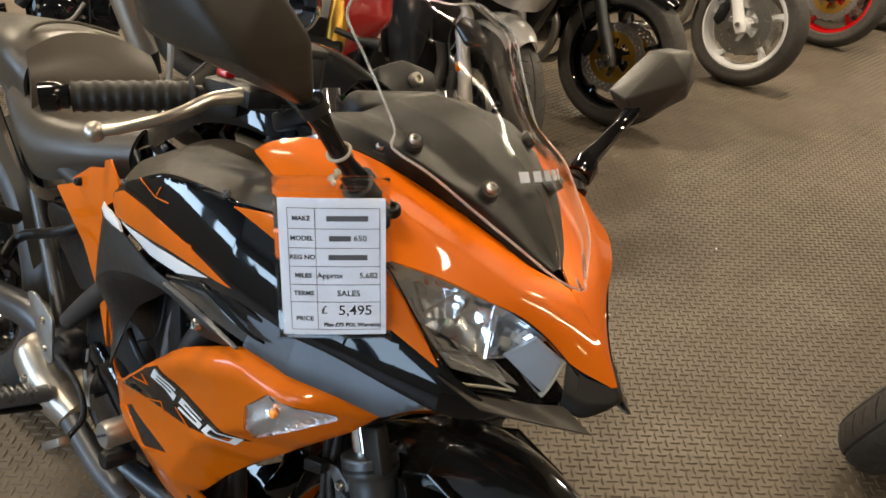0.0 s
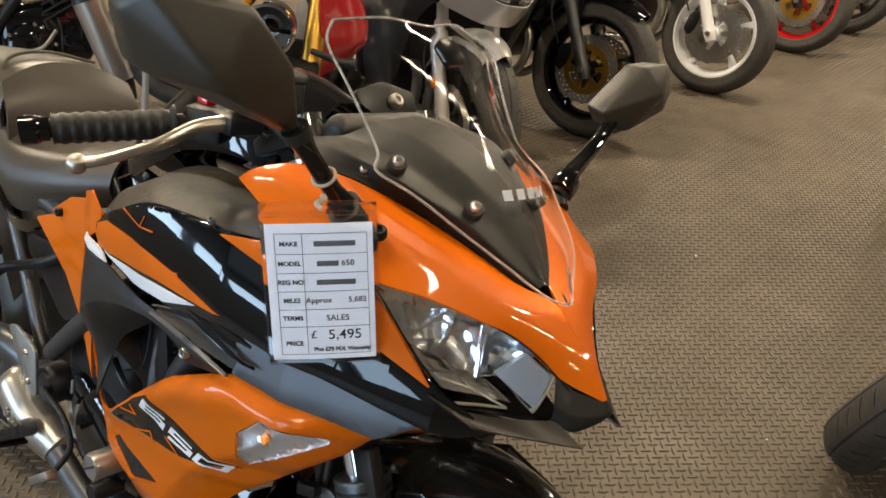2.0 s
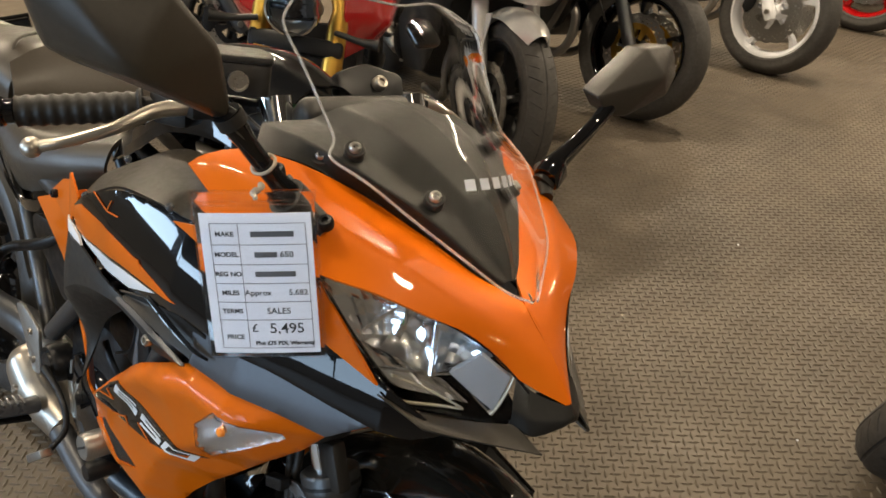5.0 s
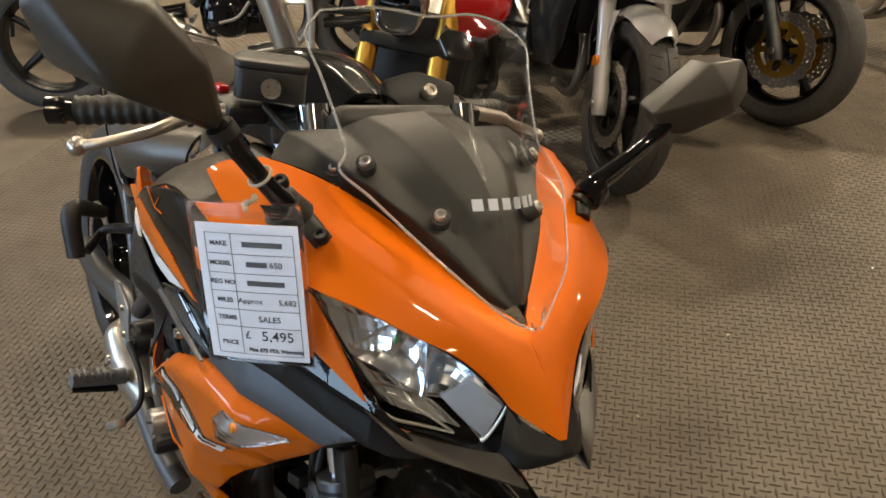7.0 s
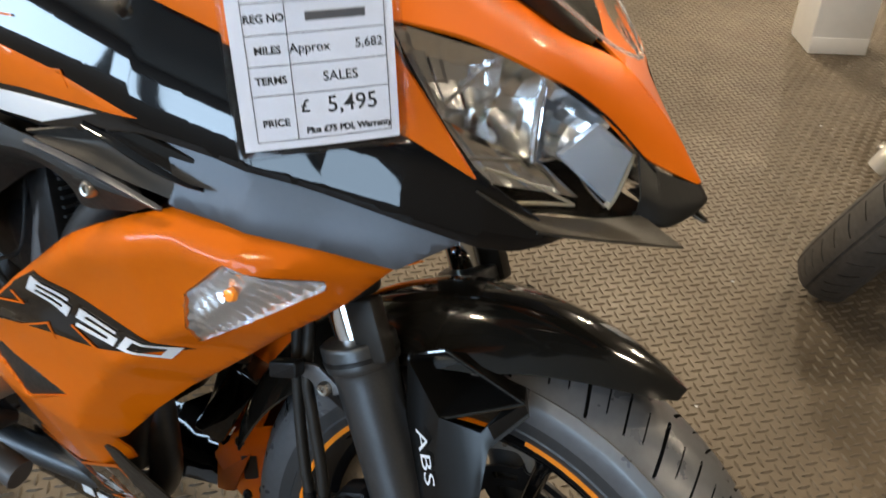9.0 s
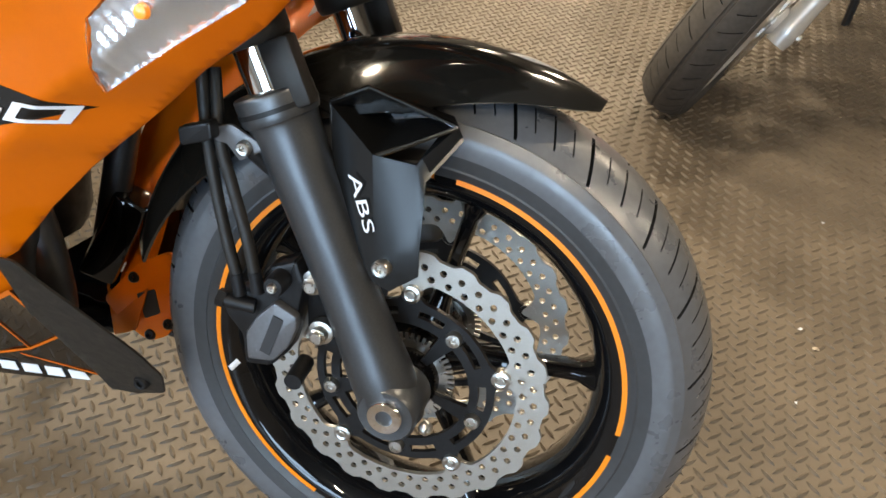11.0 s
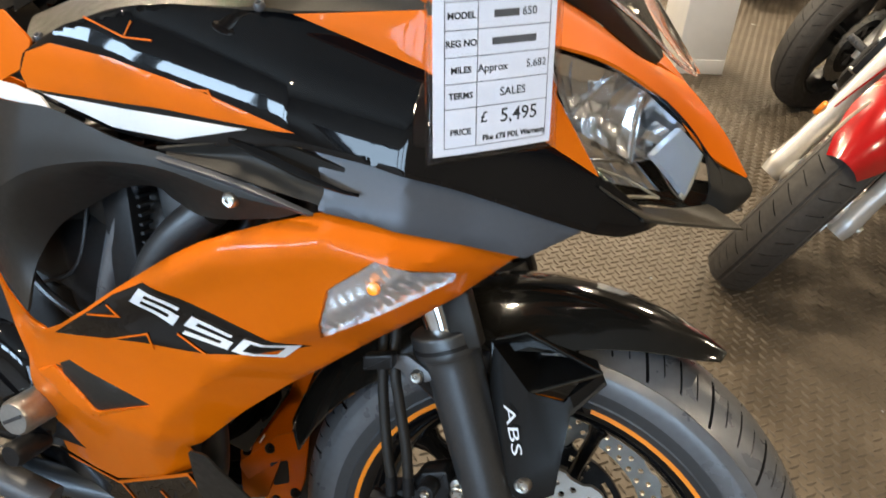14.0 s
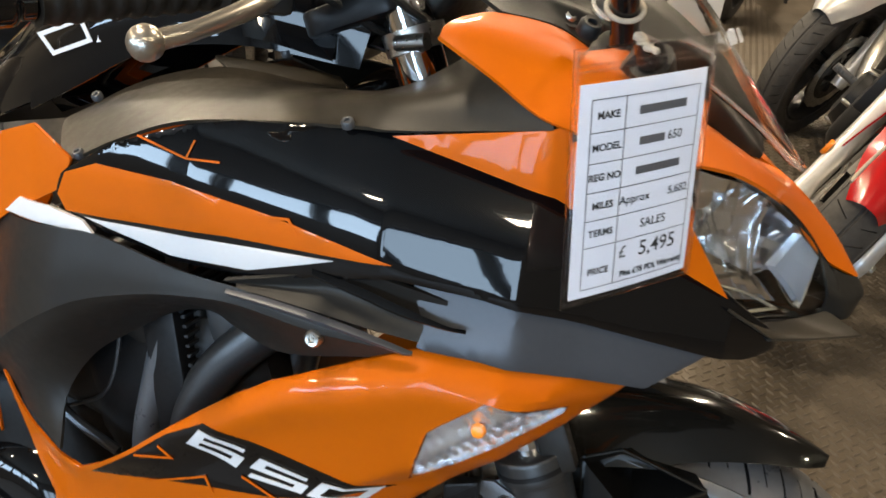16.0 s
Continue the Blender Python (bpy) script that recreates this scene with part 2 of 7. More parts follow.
def tube(pts, radius, seg=10, n=None, cap=True, closed=False):
    """A bar along a splined line; radius is one number or one for each end or control point."""
    n = n or (1 if len(pts) == 2 else 6 * (len(pts) - 1)) + 1
    P = spline(pts, n)
    if closed:
        P = P[:-1]
    rad = [radius] * n if not isinstance(radius, (list, tuple)) else [float(np.interp(k / (n - 1) * (len(radius) - 1), range(len(radius)), radius)) for k in range(n)]
    bm = bmesh.new()
    rows, up = [], None
    for k, p in enumerate(P):
        d = (P[(k + 1) % len(P)] if k < len(P) - 1 or closed else p) - (P[k - 1] if k or closed else p)
        d = d.normalized() if d.length > 1e-9 else Vector((1, 0, 0))
        if up is None:
            up = d.orthogonal().normalized()
        up = (up - d * up.dot(d)).normalized()
        w = d.cross(up)
        rows.append([p + (up * math.cos(2 * math.pi * j / seg) + w * math.sin(2 * math.pi * j / seg)) * rad[k] for j in range(seg)])
    V = grid(bm, rows, closed_u=closed, closed_v=True)
    if cap and not closed:
        bm.faces.new(V[0][::-1])
        bm.faces.new(V[-1])
    return bm


def lathe(profile, centre=(0, 0, 0), seg=48, axis="Y", closed=False):
    """A turned body: profile of (radius, along), about an axis through centre."""
    bm = bmesh.new()
    rows = []
    for k in range(seg):
        a = 2 * math.pi * k / seg
        c, s = math.cos(a), math.sin(a)
        row = []
        for r, h in profile:
            p = {"Y": (r * c, h, r * s), "Z": (r * c, r * s, h), "X": (h, r * c, r * s)}[axis]
            row.append(Vector(p) + Vector(centre))
        rows.append(row)
    grid(bm, rows, closed_u=True, closed_v=closed)
    bmesh.ops.remove_doubles(bm, verts=bm.verts, dist=1e-6)
    return bm


def block(size, m=None, bevel=0.0, seg=2):
    bm = bmesh.new()
    bmesh.ops.create_cube(bm, size=1.0)
    bmesh.ops.scale(bm, vec=size, verts=bm.verts)
    if bevel:
        bmesh.ops.bevel(bm, geom=bm.edges[:], offset=bevel, segments=seg, affect="EDGES", profile=0.5)
    if m is not None:
        bmesh.ops.transform(bm, matrix=m, verts=bm.verts)
    return bm


def prism(outline, depth, m=None, bevel=0.0):
    """A plate with a flat outline (u, v) in its own x, y and its thickness along z."""
    bm = bmesh.new()
    f = bm.faces.new([bm.verts.new((u, v, 0)) for u, v in outline])
    g = bmesh.ops.extrude_face_region(bm, geom=[f])
    for e in g["geom"]:
        if isinstance(e, bmesh.types.BMVert):
            e.co.z += depth
    if bevel:
        bmesh.ops.bevel(bm, geom=[e for e in bm.edges], offset=bevel, segments=2, affect="EDGES", profile=0.5)
    if m is not None:
        bmesh.ops.transform(bm, matrix=m, verts=bm.verts)
    return bm


def join(*bms):
    out = bmesh.new()
    for b in bms:
        me = bpy.data.meshes.new("tmp")
        b.to_mesh(me)
        b.free()
        out.from_mesh(me)
        bpy.data.meshes.remove(me)
    return out


def thing(name, m, label, category, group="", kind=""):
    ob = new(name)
    ob.empty_display_size = 0.1
    ob.matrix_world = m
    return tagged(ob, label, category, group, kind)


def frame_at(p, normal, up=(0, 0, 1)):
    """A pose at p whose z points along normal and whose y points near up."""
    z = Vector(normal).normalized()
    x = Vector(up).cross(z).normalized()
    y = z.cross(x)
    return Matrix.Translation(p) @ Matrix((x, y, z)).transposed().to_4x4()


def screw(name, p, normal, r, mat, parent, label=""):
    """A round-headed socket screw."""
    bm = lathe([(0.0005, 0.2 * r), (0.42 * r, 0.2 * r), (0.46 * r, 0.55 * r), (0.75 * r, 0.6 * r), (r, 0.3 * r), (r, -0.6 * r)], seg=16, axis="Z")
    bmesh.ops.transform(bm, matrix=frame_at(p, normal), verts=bm.verts)
    return part(name, bm, mat, parent, label, 50)


def ribbon(pts, width, closed=False):
    """A flat stroke of even width along a line of (u, v), with mitred corners; returns left and right edges."""
    P = [Vector(p) for p in pts]
    n = len(P)
    rows = []
    for i, p in enumerate(P):
        a = (p - P[i - 1]).normalized() if i or closed else None
        b = (P[(i + 1) % n] - p).normalized() if i < n - 1 or closed else None
        a, b = a or b, b or a
        na, nb = Vector((-a.y, a.x)), Vector((-b.y, b.x))
        m = (na + nb).normalized()
        m = m * (width / 2 / max(0.35, m.dot(na)))
        rows.append((p + m, p - m))
    return rows


def stroke(pts, width, place, thick=0.0008, closed=False):
    """A painted line: place(u, v, h) gives the point at height h over the surface."""
    rows = ribbon(pts, width, closed)
    bm = bmesh.new()
    ring = []
    for a, b in rows:
        ring.append([bm.verts.new(place(a.x, a.y, thick)), bm.verts.new(place(b.x, b.y, thick)), bm.verts.new(place(b.x, b.y, 0)), bm.verts.new(place(a.x, a.y, 0))])
    n = len(ring)
    for i in range(n if closed else n - 1):
        A, B = ring[i], ring[(i + 1) % n]
        for j in range(4):
            bm.faces.new((A[j], B[j], B[(j + 1) % 4], A[(j + 1) % 4]))
    if not closed:
        bm.faces.new(ring[0])
        bm.faces.new(ring[-1][::-1])
    return bm


def lettering(text, size, place, align="CENTER", bold=0.0, thick=0.0004):
    """Words in the built-in font, laid out by place(u, v, h)."""
    c = bpy.data.curves.new("text", "FONT")
    c.body, c.size, c.align_x, c.align_y, c.offset, c.resolution_u = text, size, align, "CENTER", bold, 3
    ob = bpy.data.objects.new("text", c)
    scene.collection.objects.link(ob)
    me = bpy.data.meshes.new_from_object(ob.evaluated_get(bpy.context.evaluated_depsgraph_get()))
    bm = bmesh.new()
    bm.from_mesh(me)
    bpy.data.objects.remove(ob)
    bpy.data.curves.remove(c)
    bpy.data.meshes.remove(me)
    for v in bm.verts:
        v.co = place(v.co.x, v.co.y, thick)
    return bm


def polar(centre, faces, y0, y1):
    """A flat ring part about the y axis through centre: faces are lists of (radius, angle), made solid from y0 to y1."""
    bm = bmesh.new()
    seen = {}

    def vert(r, a):
        k = (round(r, 5), round(a % (2 * math.pi), 4))
        if k not in seen:
            seen[k] = bm.verts.new((centre[0] + r * math.cos(a), y0, centre[2] + r * math.sin(a)))
        return seen[k]

    for f in faces:
        q = [vert(r, a) for r, a in f]
        if len(set(q)) == len(q):
            try:
                bm.faces.new(q)
            except ValueError:
                pass
    g = bmesh.ops.extrude_face_region(bm, geom=bm.faces[:])
    for e in g["geom"]:
        if isinstance(e, bmesh.types.BMVert):
            e.co.y = y1
    return bm


def drilled_ring(r0, r1, count, hole, shift=0.0, n=12):
    """Cells of a ring, each with a round hole: faces for polar()."""
    faces = []
    rm, hw, hh = (r0 + r1) / 2, math.pi / count, (r1 - r0) / 2
    for k in range(count):
        a0 = (k + shift) * 2 * math.pi / count
        pts = []
        for j in range(n):
            t = 2 * math.pi * j / n + math.pi / 4
            cx, cy = math.cos(t), math.sin(t)
            s = 1 / max(abs(cx), abs(cy))
            pts.append(((rm + hole * cy, a0 + hole * cx / rm), (rm + hh * cy * s, a0 + hw * cx * s)))
        for j in range(n):
            (i0, o0), (i1, o1) = pts[j], pts[(j + 1) % n]
            faces.append([i0, o0, o1, i1])
    return faces

# ---------------------------------------------------------------- the showroom
X0, X1, Y0, Y1, ZC = -6.0, 9.0, -3.6, 11.0, 3.4

bm = bmesh.new()
bmesh.ops.create_grid(bm, x_segments=2, y_segments=2, size=0.5)
bmesh.ops.scale(bm, vec=(X1 - X0, Y1 - Y0, 1), verts=bm.verts)
bmesh.ops.translate(bm, vec=((X0 + X1) / 2, (Y0 + Y1) / 2, 0), verts=bm.verts)
floor = tagged(part("floor", bm, FLOORM), "brown-black rubber floor with a raised tread-plate pattern", "floor", kind="structure")

bm = block((X1 - X0 + 0.4, Y1 - Y0 + 0.4, 0.15), pose((X0 + X1) / 2, (Y0 + Y1) / 2, ZC + 0.075))
tagged(part("ceiling", bm, CEILM), "plain off-white painted showroom ceiling", "ceiling", kind="structure")
for nm, cx, cy, sx, sy in (("wall_north", (X0 + X1) / 2, Y1 + 0.1, X1 - X0 + 0.4, 0.2), ("wall_east", X1 + 0.1, (Y0 + Y1) / 2, 0.2, Y1 - Y0)):
    tagged(part(nm, block((sx, sy, ZC), pose(cx, cy, ZC / 2)), PLASTER), "plain cream painted showroom wall", "wall", kind="structure")


def window_wall(name, m, length, w0, w1, z0, z1, bays, number, watts):
    """A wall along its own x with one long window opening in bays; daylight comes through it."""
    wall = [block((length, 0.2, z0), m @ pose(0, 0, z0 / 2)), block((length, 0.2, ZC - z1), m @ pose(0, 0, (ZC + z1) / 2)), block((length / 2 + w0, 0.2, z1 - z0), m @ pose((w0 - length / 2) / 2, 0, (z0 + z1) / 2)), block((length / 2 - w1, 0.2, z1 - z0), m @ pose((w1 + length / 2) / 2, 0, (z0 + z1) / 2))]
    tagged(part(name, join(*wall), PLASTER), "cream showroom wall around a long window", "wall", kind="structure")
    win = thing(number, m, "shop window in dark-framed bays with daylight behind", "window", kind="structure")
    for k in range(bays + 1):
        part("window_frame", block((0.16, 0.1, z1 - z0), pose(w0 + (w1 - w0) * k / bays, 0, (z0 + z1) / 2), 0.006), DARK, win)
    for z in (z0 + 0.03, z1 - 0.03):
        part("window_rail", block((w1 - w0, 0.08, 0.06), pose((w0 + w1) / 2, 0, z), 0.006), DARK, win)
    lamp = area("daylight", (0, 0, 0), (0, 0, -1), w1 - w0, z1 - z0, watts, (0.56, 0.77, 1.0))
    lamp.matrix_world = m @ pose((w0 + w1) / 2, -0.15, (z0 + z1) / 2, 90, 0, 0)


window_wall("wall_south", pose((X0 + X1) / 2, Y0 - 0.1, 0), X1 - X0 + 0.4, -6.9, -3.3, 0.45, 2.4, 3, "window_1", 215)
window_wall("wall_west", pose(X0 - 0.1, (Y0 + Y1) / 2, 0, 0, 0, -90), Y1 - Y0, 1.9, 7.1, 1.6, 2.6, 5, "window_2", 330)


def ceiling_light(x, y, turn, watts):
    t = thing("ceiling_light", pose(x, y, ZC, 0, 0, turn), "white batten ceiling light with a long tube", "ceiling light", "ceiling lights")
    part("housing", block((0.5, 0.18, 0.07), pose(0, 0, -0.035), 0.01), WHITE, t)
    part("end_cap", block((0.03, 0.13, 0.06), pose(-0.235, 0, -0.095), 0.008), WHITE, t)
    part("end_cap", block((0.03, 0.13, 0.06), pose(0.235, 0, -0.095), 0.008), WHITE, t)
    d = area("tube_light", (0, 0, 0), (0, 0, -1), 0.42, 0.13, watts, (1.0, 0.83, 0.6))
    d.matrix_world = pose(x, y, ZC - 0.13, 0, 0, turn)
    return t


for i in range(4):
    for j in range(4):
        ceiling_light(-4.0 + i * 2.9, -1.8 + j * 3.1, 0, (42, 46, 140, 150)[j])

plinth = thing("display_plinth", pose(1.873, 2.948, 0, 0, 0, -14), "white laminate display plinth standing on the floor", "plinth")
part("body", block((0.21, 0.21, 0.97), pose(0, 0, 0.485), 0.004), PLINTHM, plinth)
part("plinth_top", block((0.22, 0.22, 0.03), pose(0, 0, 0.985), 0.004), PLINTHM, plinth)
part("kick_board", block((0.206, 0.004, 0.06), pose(0, -0.107, 0.031), 0.001), PLINTHM, plinth)

# ---------------------------------------------------------------- the orange motorcycle, leaning on its side stand
YC = -0.026
bike = thing("motorcycle", pose(-0.014, 0.736, 0.0, -13.1, 0, -41.6), "orange and black sports motorcycle leaning on its side stand", "motorcycle")


def side(x, z):
    """The right-hand skin of the fairing."""
    p = np.interp(x, (-0.9, -0.65, -0.6, -0.55, -0.48, -0.4, -0.25, -0.15, -0.1, -0.05, 0, 0.04, 0.06, 0.1, 0.115, 0.13), (0.15, 0.198, 0.225, 0.245, 0.257, 0.262, 0.262, 0.248, 0.222, 0.2, 0.175, 0.143, 0.1, 0.055, 0.02, 0))
    q = np.interp(z, (0, 0.21, 0.3, 0.41, 0.45, 0.55, 0.62, 2), (0.2, 0.33, 0.52, 0.76, 0.82, 0.96, 1, 1))
    return -float(p * q)


def upper_side(x, z):
    """The upper panel: two creases run along it, a flute between them; it tucks under below and leans in above."""
    z1 = float(np.interp(x, (-0.53, -0.444, -0.405, -0.357, -0.312, -0.268, -0.219, -0.1, 0.05), (0.82, 0.824, 0.819, 0.815, 0.809, 0.803, 0.794, 0.775, 0.75)))
    z2 = float(np.interp(x, (-0.53, -0.45, -0.358, -0.315, -0.275, -0.223, -0.1, 0.05), (0.86, 0.862, 0.851, 0.841, 0.833, 0.823, 0.8, 0.77)))

    def bend(at, amount, soft):
        return amount * soft * math.log1p(math.exp(min(40.0, (z - at) / soft)))

    return side(x, z) - 0.004 - 0.2 * (z - z1) + bend(z1, 0.55, 0.014) - bend(z2 - 0.01, 0.32, 0.006) + bend(z2, 0.42, 0.008)


def lower_side(x, z):
    """The lower panel: its upper rim leans in along a crease, its flank tucks in below and its front edge turns in."""
    top = float(np.interp(x, (-0.64, -0.6, -0.535, -0.389, -0.304, -0.207, -0.057), (0.61, 0.58, 0.54, 0.632, 0.693, 0.729, 0.72)))
    y = side(x, z) + 0.7 * max(0.0, z - (top - 0.017)) - 0.006 * math.exp(-((z - top + 0.03) / 0.02) ** 2)
    y += float(np.interp(z, (0.42, 0.5, 0.58, 0.62, 0.66, 0.7), (0.0, 0.014, 0.022, 0.018, 0.006, 0.0)))
    front = float(np.interp(z, (0.37, 0.44, 0.525, 0.59, 0.623, 0.686, 0.72), (-0.37, -0.338, -0.274, -0.206, -0.157, -0.094, -0.05)))
    return y + min(0.05, 0.6 * max(0.0, x - front + 0.05))


def both(name, outline, mat, label="", parent=None, depth=side, **k):
    a = part(name, shell(outline, depth, **k), mat, parent or bike, label)
    part(name, shell(outline, depth, flip=YC, **k), mat, parent or bike, label)
    return a


def both_loft(name, rows, mat, label="", parent=None, **k):
    a = part(name, loft(rows, **k), mat, parent or bike, label)
    b = part(name, loft(rows, flip=YC, **k), mat, parent or bike, label)
    return a, b


def on_skin(depth, off):
    return lambda u, v, h: Vector((u, depth(u, v) - off - h, v))


# upper side panel, gloss black, with its stripes
SIDEP = [(-0.529, 0.782), (-0.52, 0.802), (-0.47, 0.835), (-0.406, 0.861), (-0.37, 0.869), (-0.251, 0.88), (-0.138, 0.858), (-0.046, 0.816), (-0.006, 0.793), (0.05, 0.752), (0.022, 0.74), (-0.002, 0.742), (-0.059, 0.755), (-0.115, 0.767), (-0.178, 0.776), (-0.24, 0.779), (-0.352, 0.754), (-0.419, 0.752), (-0.51, 0.765)]
both("side_panel", SIDEP, GLOSS, "gloss black side panel", depth=upper_side, step=0.004, rnd=0.006)
both("orange_stripe", [(-0.515, 0.803), (-0.483, 0.817), (-0.417, 0.817), (-0.33, 0.807), (-0.24, 0.79), (-0.262, 0.788), (-0.368, 0.784), (-0.518, 0.77), (-0.525, 0.783)], ORANGE, "orange stripe", depth=upper_side, off=0.0012, thick=0.001, edge=0.0004, step=0.007)
both("white_stripe", [(-0.499, 0.769), (-0.283, 0.784), (-0.352, 0.76), (-0.419, 0.756), (-0.485, 0.767)], WHITE, "white stripe", depth=upper_side, off=0.0012, thick=0.001, edge=0.0004, step=0.007)
for line in ([(-0.448, 0.845), (-0.405, 0.836), (-0.378, 0.838)], [(-0.405, 0.836), (-0.4, 0.85)]):
    part("orange_mark", stroke(line, 0.0015, on_skin(upper_side, 0.001)), ORANGE, bike)
for line in ([(-0.345, 0.805), (-0.32, 0.808), (-0.312, 0.797)],):
    part("orange_mark", stroke(line, 0.002, on_skin(upper_side, 0.001)), ORANGE, bike)
# satin grey panel with its rib and slot
def grey_side(x, z):
    return side(x, z) + 0.004 + 0.2 * max(0.0, z - 0.735)


both("grey_panel", [(-0.232, 0.79), (-0.219, 0.795), (-0.134, 0.785), (-0.064, 0.775), (0.006, 0.755), (-0.05, 0.714), (-0.172, 0.727), (-0.207, 0.728), (-0.217, 0.729), (-0.213, 0.745), (-0.222, 0.763)], GREY, "satin grey side panel", depth=grey_side, rnd=0.003, step=0.01)
both_loft("recess", [
    [(-0.37, -0.256, 0.75), (-0.323, -0.255, 0.764), (-0.286, -0.254, 0.776), (-0.25, -0.253, 0.778), (-0.2, -0.243, 0.768)],
    [(-0.362, -0.253, 0.747), (-0.322, -0.248, 0.752), (-0.287, -0.245, 0.757), (-0.255, -0.245, 0.755), (-0.2, -0.24, 0.75)],
    [(-0.358, -0.259, 0.743), (-0.322, -0.259, 0.742), (-0.29, -0.2585, 0.74), (-0.258, -0.2565, 0.737), (-0.2, -0.247, 0.731)]], MATTE, "matt black recess", nu=26, nv=10)
both_loft("blade", [
    [(-0.3, -0.259, 0.774), (-0.262, -0.26, 0.769), (-0.232, -0.2595, 0.762), (-0.199, -0.2565, 0.754), (-0.182, -0.2535, 0.7505)],
    [(-0.298, -0.2615, 0.77), (-0.262, -0.263, 0.763), (-0.232, -0.262, 0.756), (-0.199, -0.2585, 0.751), (-0.182, -0.254, 0.7495)],
    [(-0.296, -0.257, 0.766), (-0.262, -0.257, 0.759), (-0.231, -0.256, 0.752), (-0.199, -0.253, 0.748), (-0.182, -0.252, 0.7485)]], GLOSS, "gloss black blade", nu=26, nv=8)
both_loft("rib", [
    [(-0.365, -0.26, 0.745), (-0.322, -0.261, 0.7435), (-0.274, -0.261, 0.739), (-0.225, -0.2585, 0.73), (-0.217, -0.258, 0.728)],
    [(-0.365, -0.265, 0.742), (-0.322, -0.266, 0.7405), (-0.274, -0.266, 0.736), (-0.225, -0.263, 0.728), (-0.217, -0.26, 0.727)],
    [(-0.36, -0.262, 0.738), (-0.322, -0.263, 0.7365), (-0.274, -0.263, 0.732), (-0.226, -0.26, 0.725), (-0.217, -0.258, 0.726)]], GREY, "raised grey rib", nu=26, nv=7)
# lower orange panel with its graphics
LOWERP = [(-0.527, 0.512), (-0.502, 0.528), (-0.463, 0.56), (-0.429, 0.591), (-0.396, 0.619), (-0.362, 0.647), (-0.33, 0.67), (-0.296, 0.689), (-0.258, 0.708), (-0.216, 0.726), (-0.167, 0.731), (-0.12, 0.728), (-0.076, 0.718), (-0.049, 0.709), (-0.064, 0.703), (-0.105, 0.657), (-0.148, 0.62), (-0.216, 0.557), (-0.262, 0.516), (-0.31, 0.467), (-0.36, 0.408), (-0.378, 0.395), (-0.381, 0.352), (-0.515, 0.265), (-0.6, 0.27), (-0.592, 0.376), (-0.58, 0.448), (-0.606, 0.49), (-0.647, 0.562), (-0.634, 0.555), (-0.617, 0.537), (-0.586, 0.525)]
IND = [(-0.201, 0.661), (-0.16, 0.7), (-0.102, 0.69), (-0.106, 0.679), (-0.216, 0.597)]


INNER = [((p[0] + 0.159) * 0.965 - 0.159, (p[1] - 0.66) * 0.965 + 0.66) for p in IND]


def pocketed(x, z):
    """The lower panel with a pocket for the turn signal."""
    inside = all((b[0] - a[0]) * (z - a[1]) - (b[1] - a[1]) * (x - a[0]) < 1e-6 for a, b in zip(INNER, INNER[1:] + INNER[:1]))
    return lower_side(x, z) + (0.016 if inside else 0.0)


POCKET = [e for q in (IND, INNER) for e in zip(q, q[1:] + q[:1])]
part("lower_panel", shell(LOWERP, pocketed, step=0.008, cuts=POCKET), ORANGE, bike, "orange lower fairing panel")
part("lower_panel", shell([(-0.1, 0.69), (-0.157, 0.623), (-0.206, 0.59), (-0.274, 0.525), (-0.338, 0.441), (-0.355, 0.38), (-0.36, 0.3), (-0.365, 0.22), (-0.41, 0.19), (-0.435, 0.24), (-0.445, 0.32), (-0.445, 0.4), (-0.425, 0.46), (-0.37, 0.53), (-0.3, 0.6), (-0.2, 0.68)], lower_side, step=0.012, flip=YC), ORANGE, bike, "orange lower fairing panel")
both("graphic_panel", [(-0.514, 0.513), (-0.458, 0.56), (-0.426, 0.589), (-0.387, 0.615), (-0.227, 0.583), (-0.325, 0.554), (-0.396, 0.543)], GLOSS, "black graphic behind the numerals", depth=lower_side, off=0.001, thick=0.0008, edge=0.0003, step=0.004)


def numeral(quad, line, closed, text):
    """One slanted numeral, drawn in the four corners of its box (lower two, then upper two)."""
    a, b, c, d = [Vector(p) for p in quad]

    def place(u, v, h):
        p = (a * (1 - u) + b * u) * (1 - v) + (d * (1 - u) + c * u) * v
        return Vector((p.x, lower_side(p.x, p.y) - 0.0018 - h, p.y))

    line = [(0.1 + 0.8 * u, 0.1 + 0.8 * v) for u, v in line]
    pts = [(p[0] + (e[0] - p[0]) * f / 5, p[1] + (e[1] - p[1]) * f / 5) for p, e in zip(line, line[1:] + line[:1]) for f in range(5)]
    part("numeral", stroke(pts if closed else pts[:5 * (len(line) - 1) + 1], 0.19, place, closed=closed), WHITE, bike, "white numeral %s" % text)


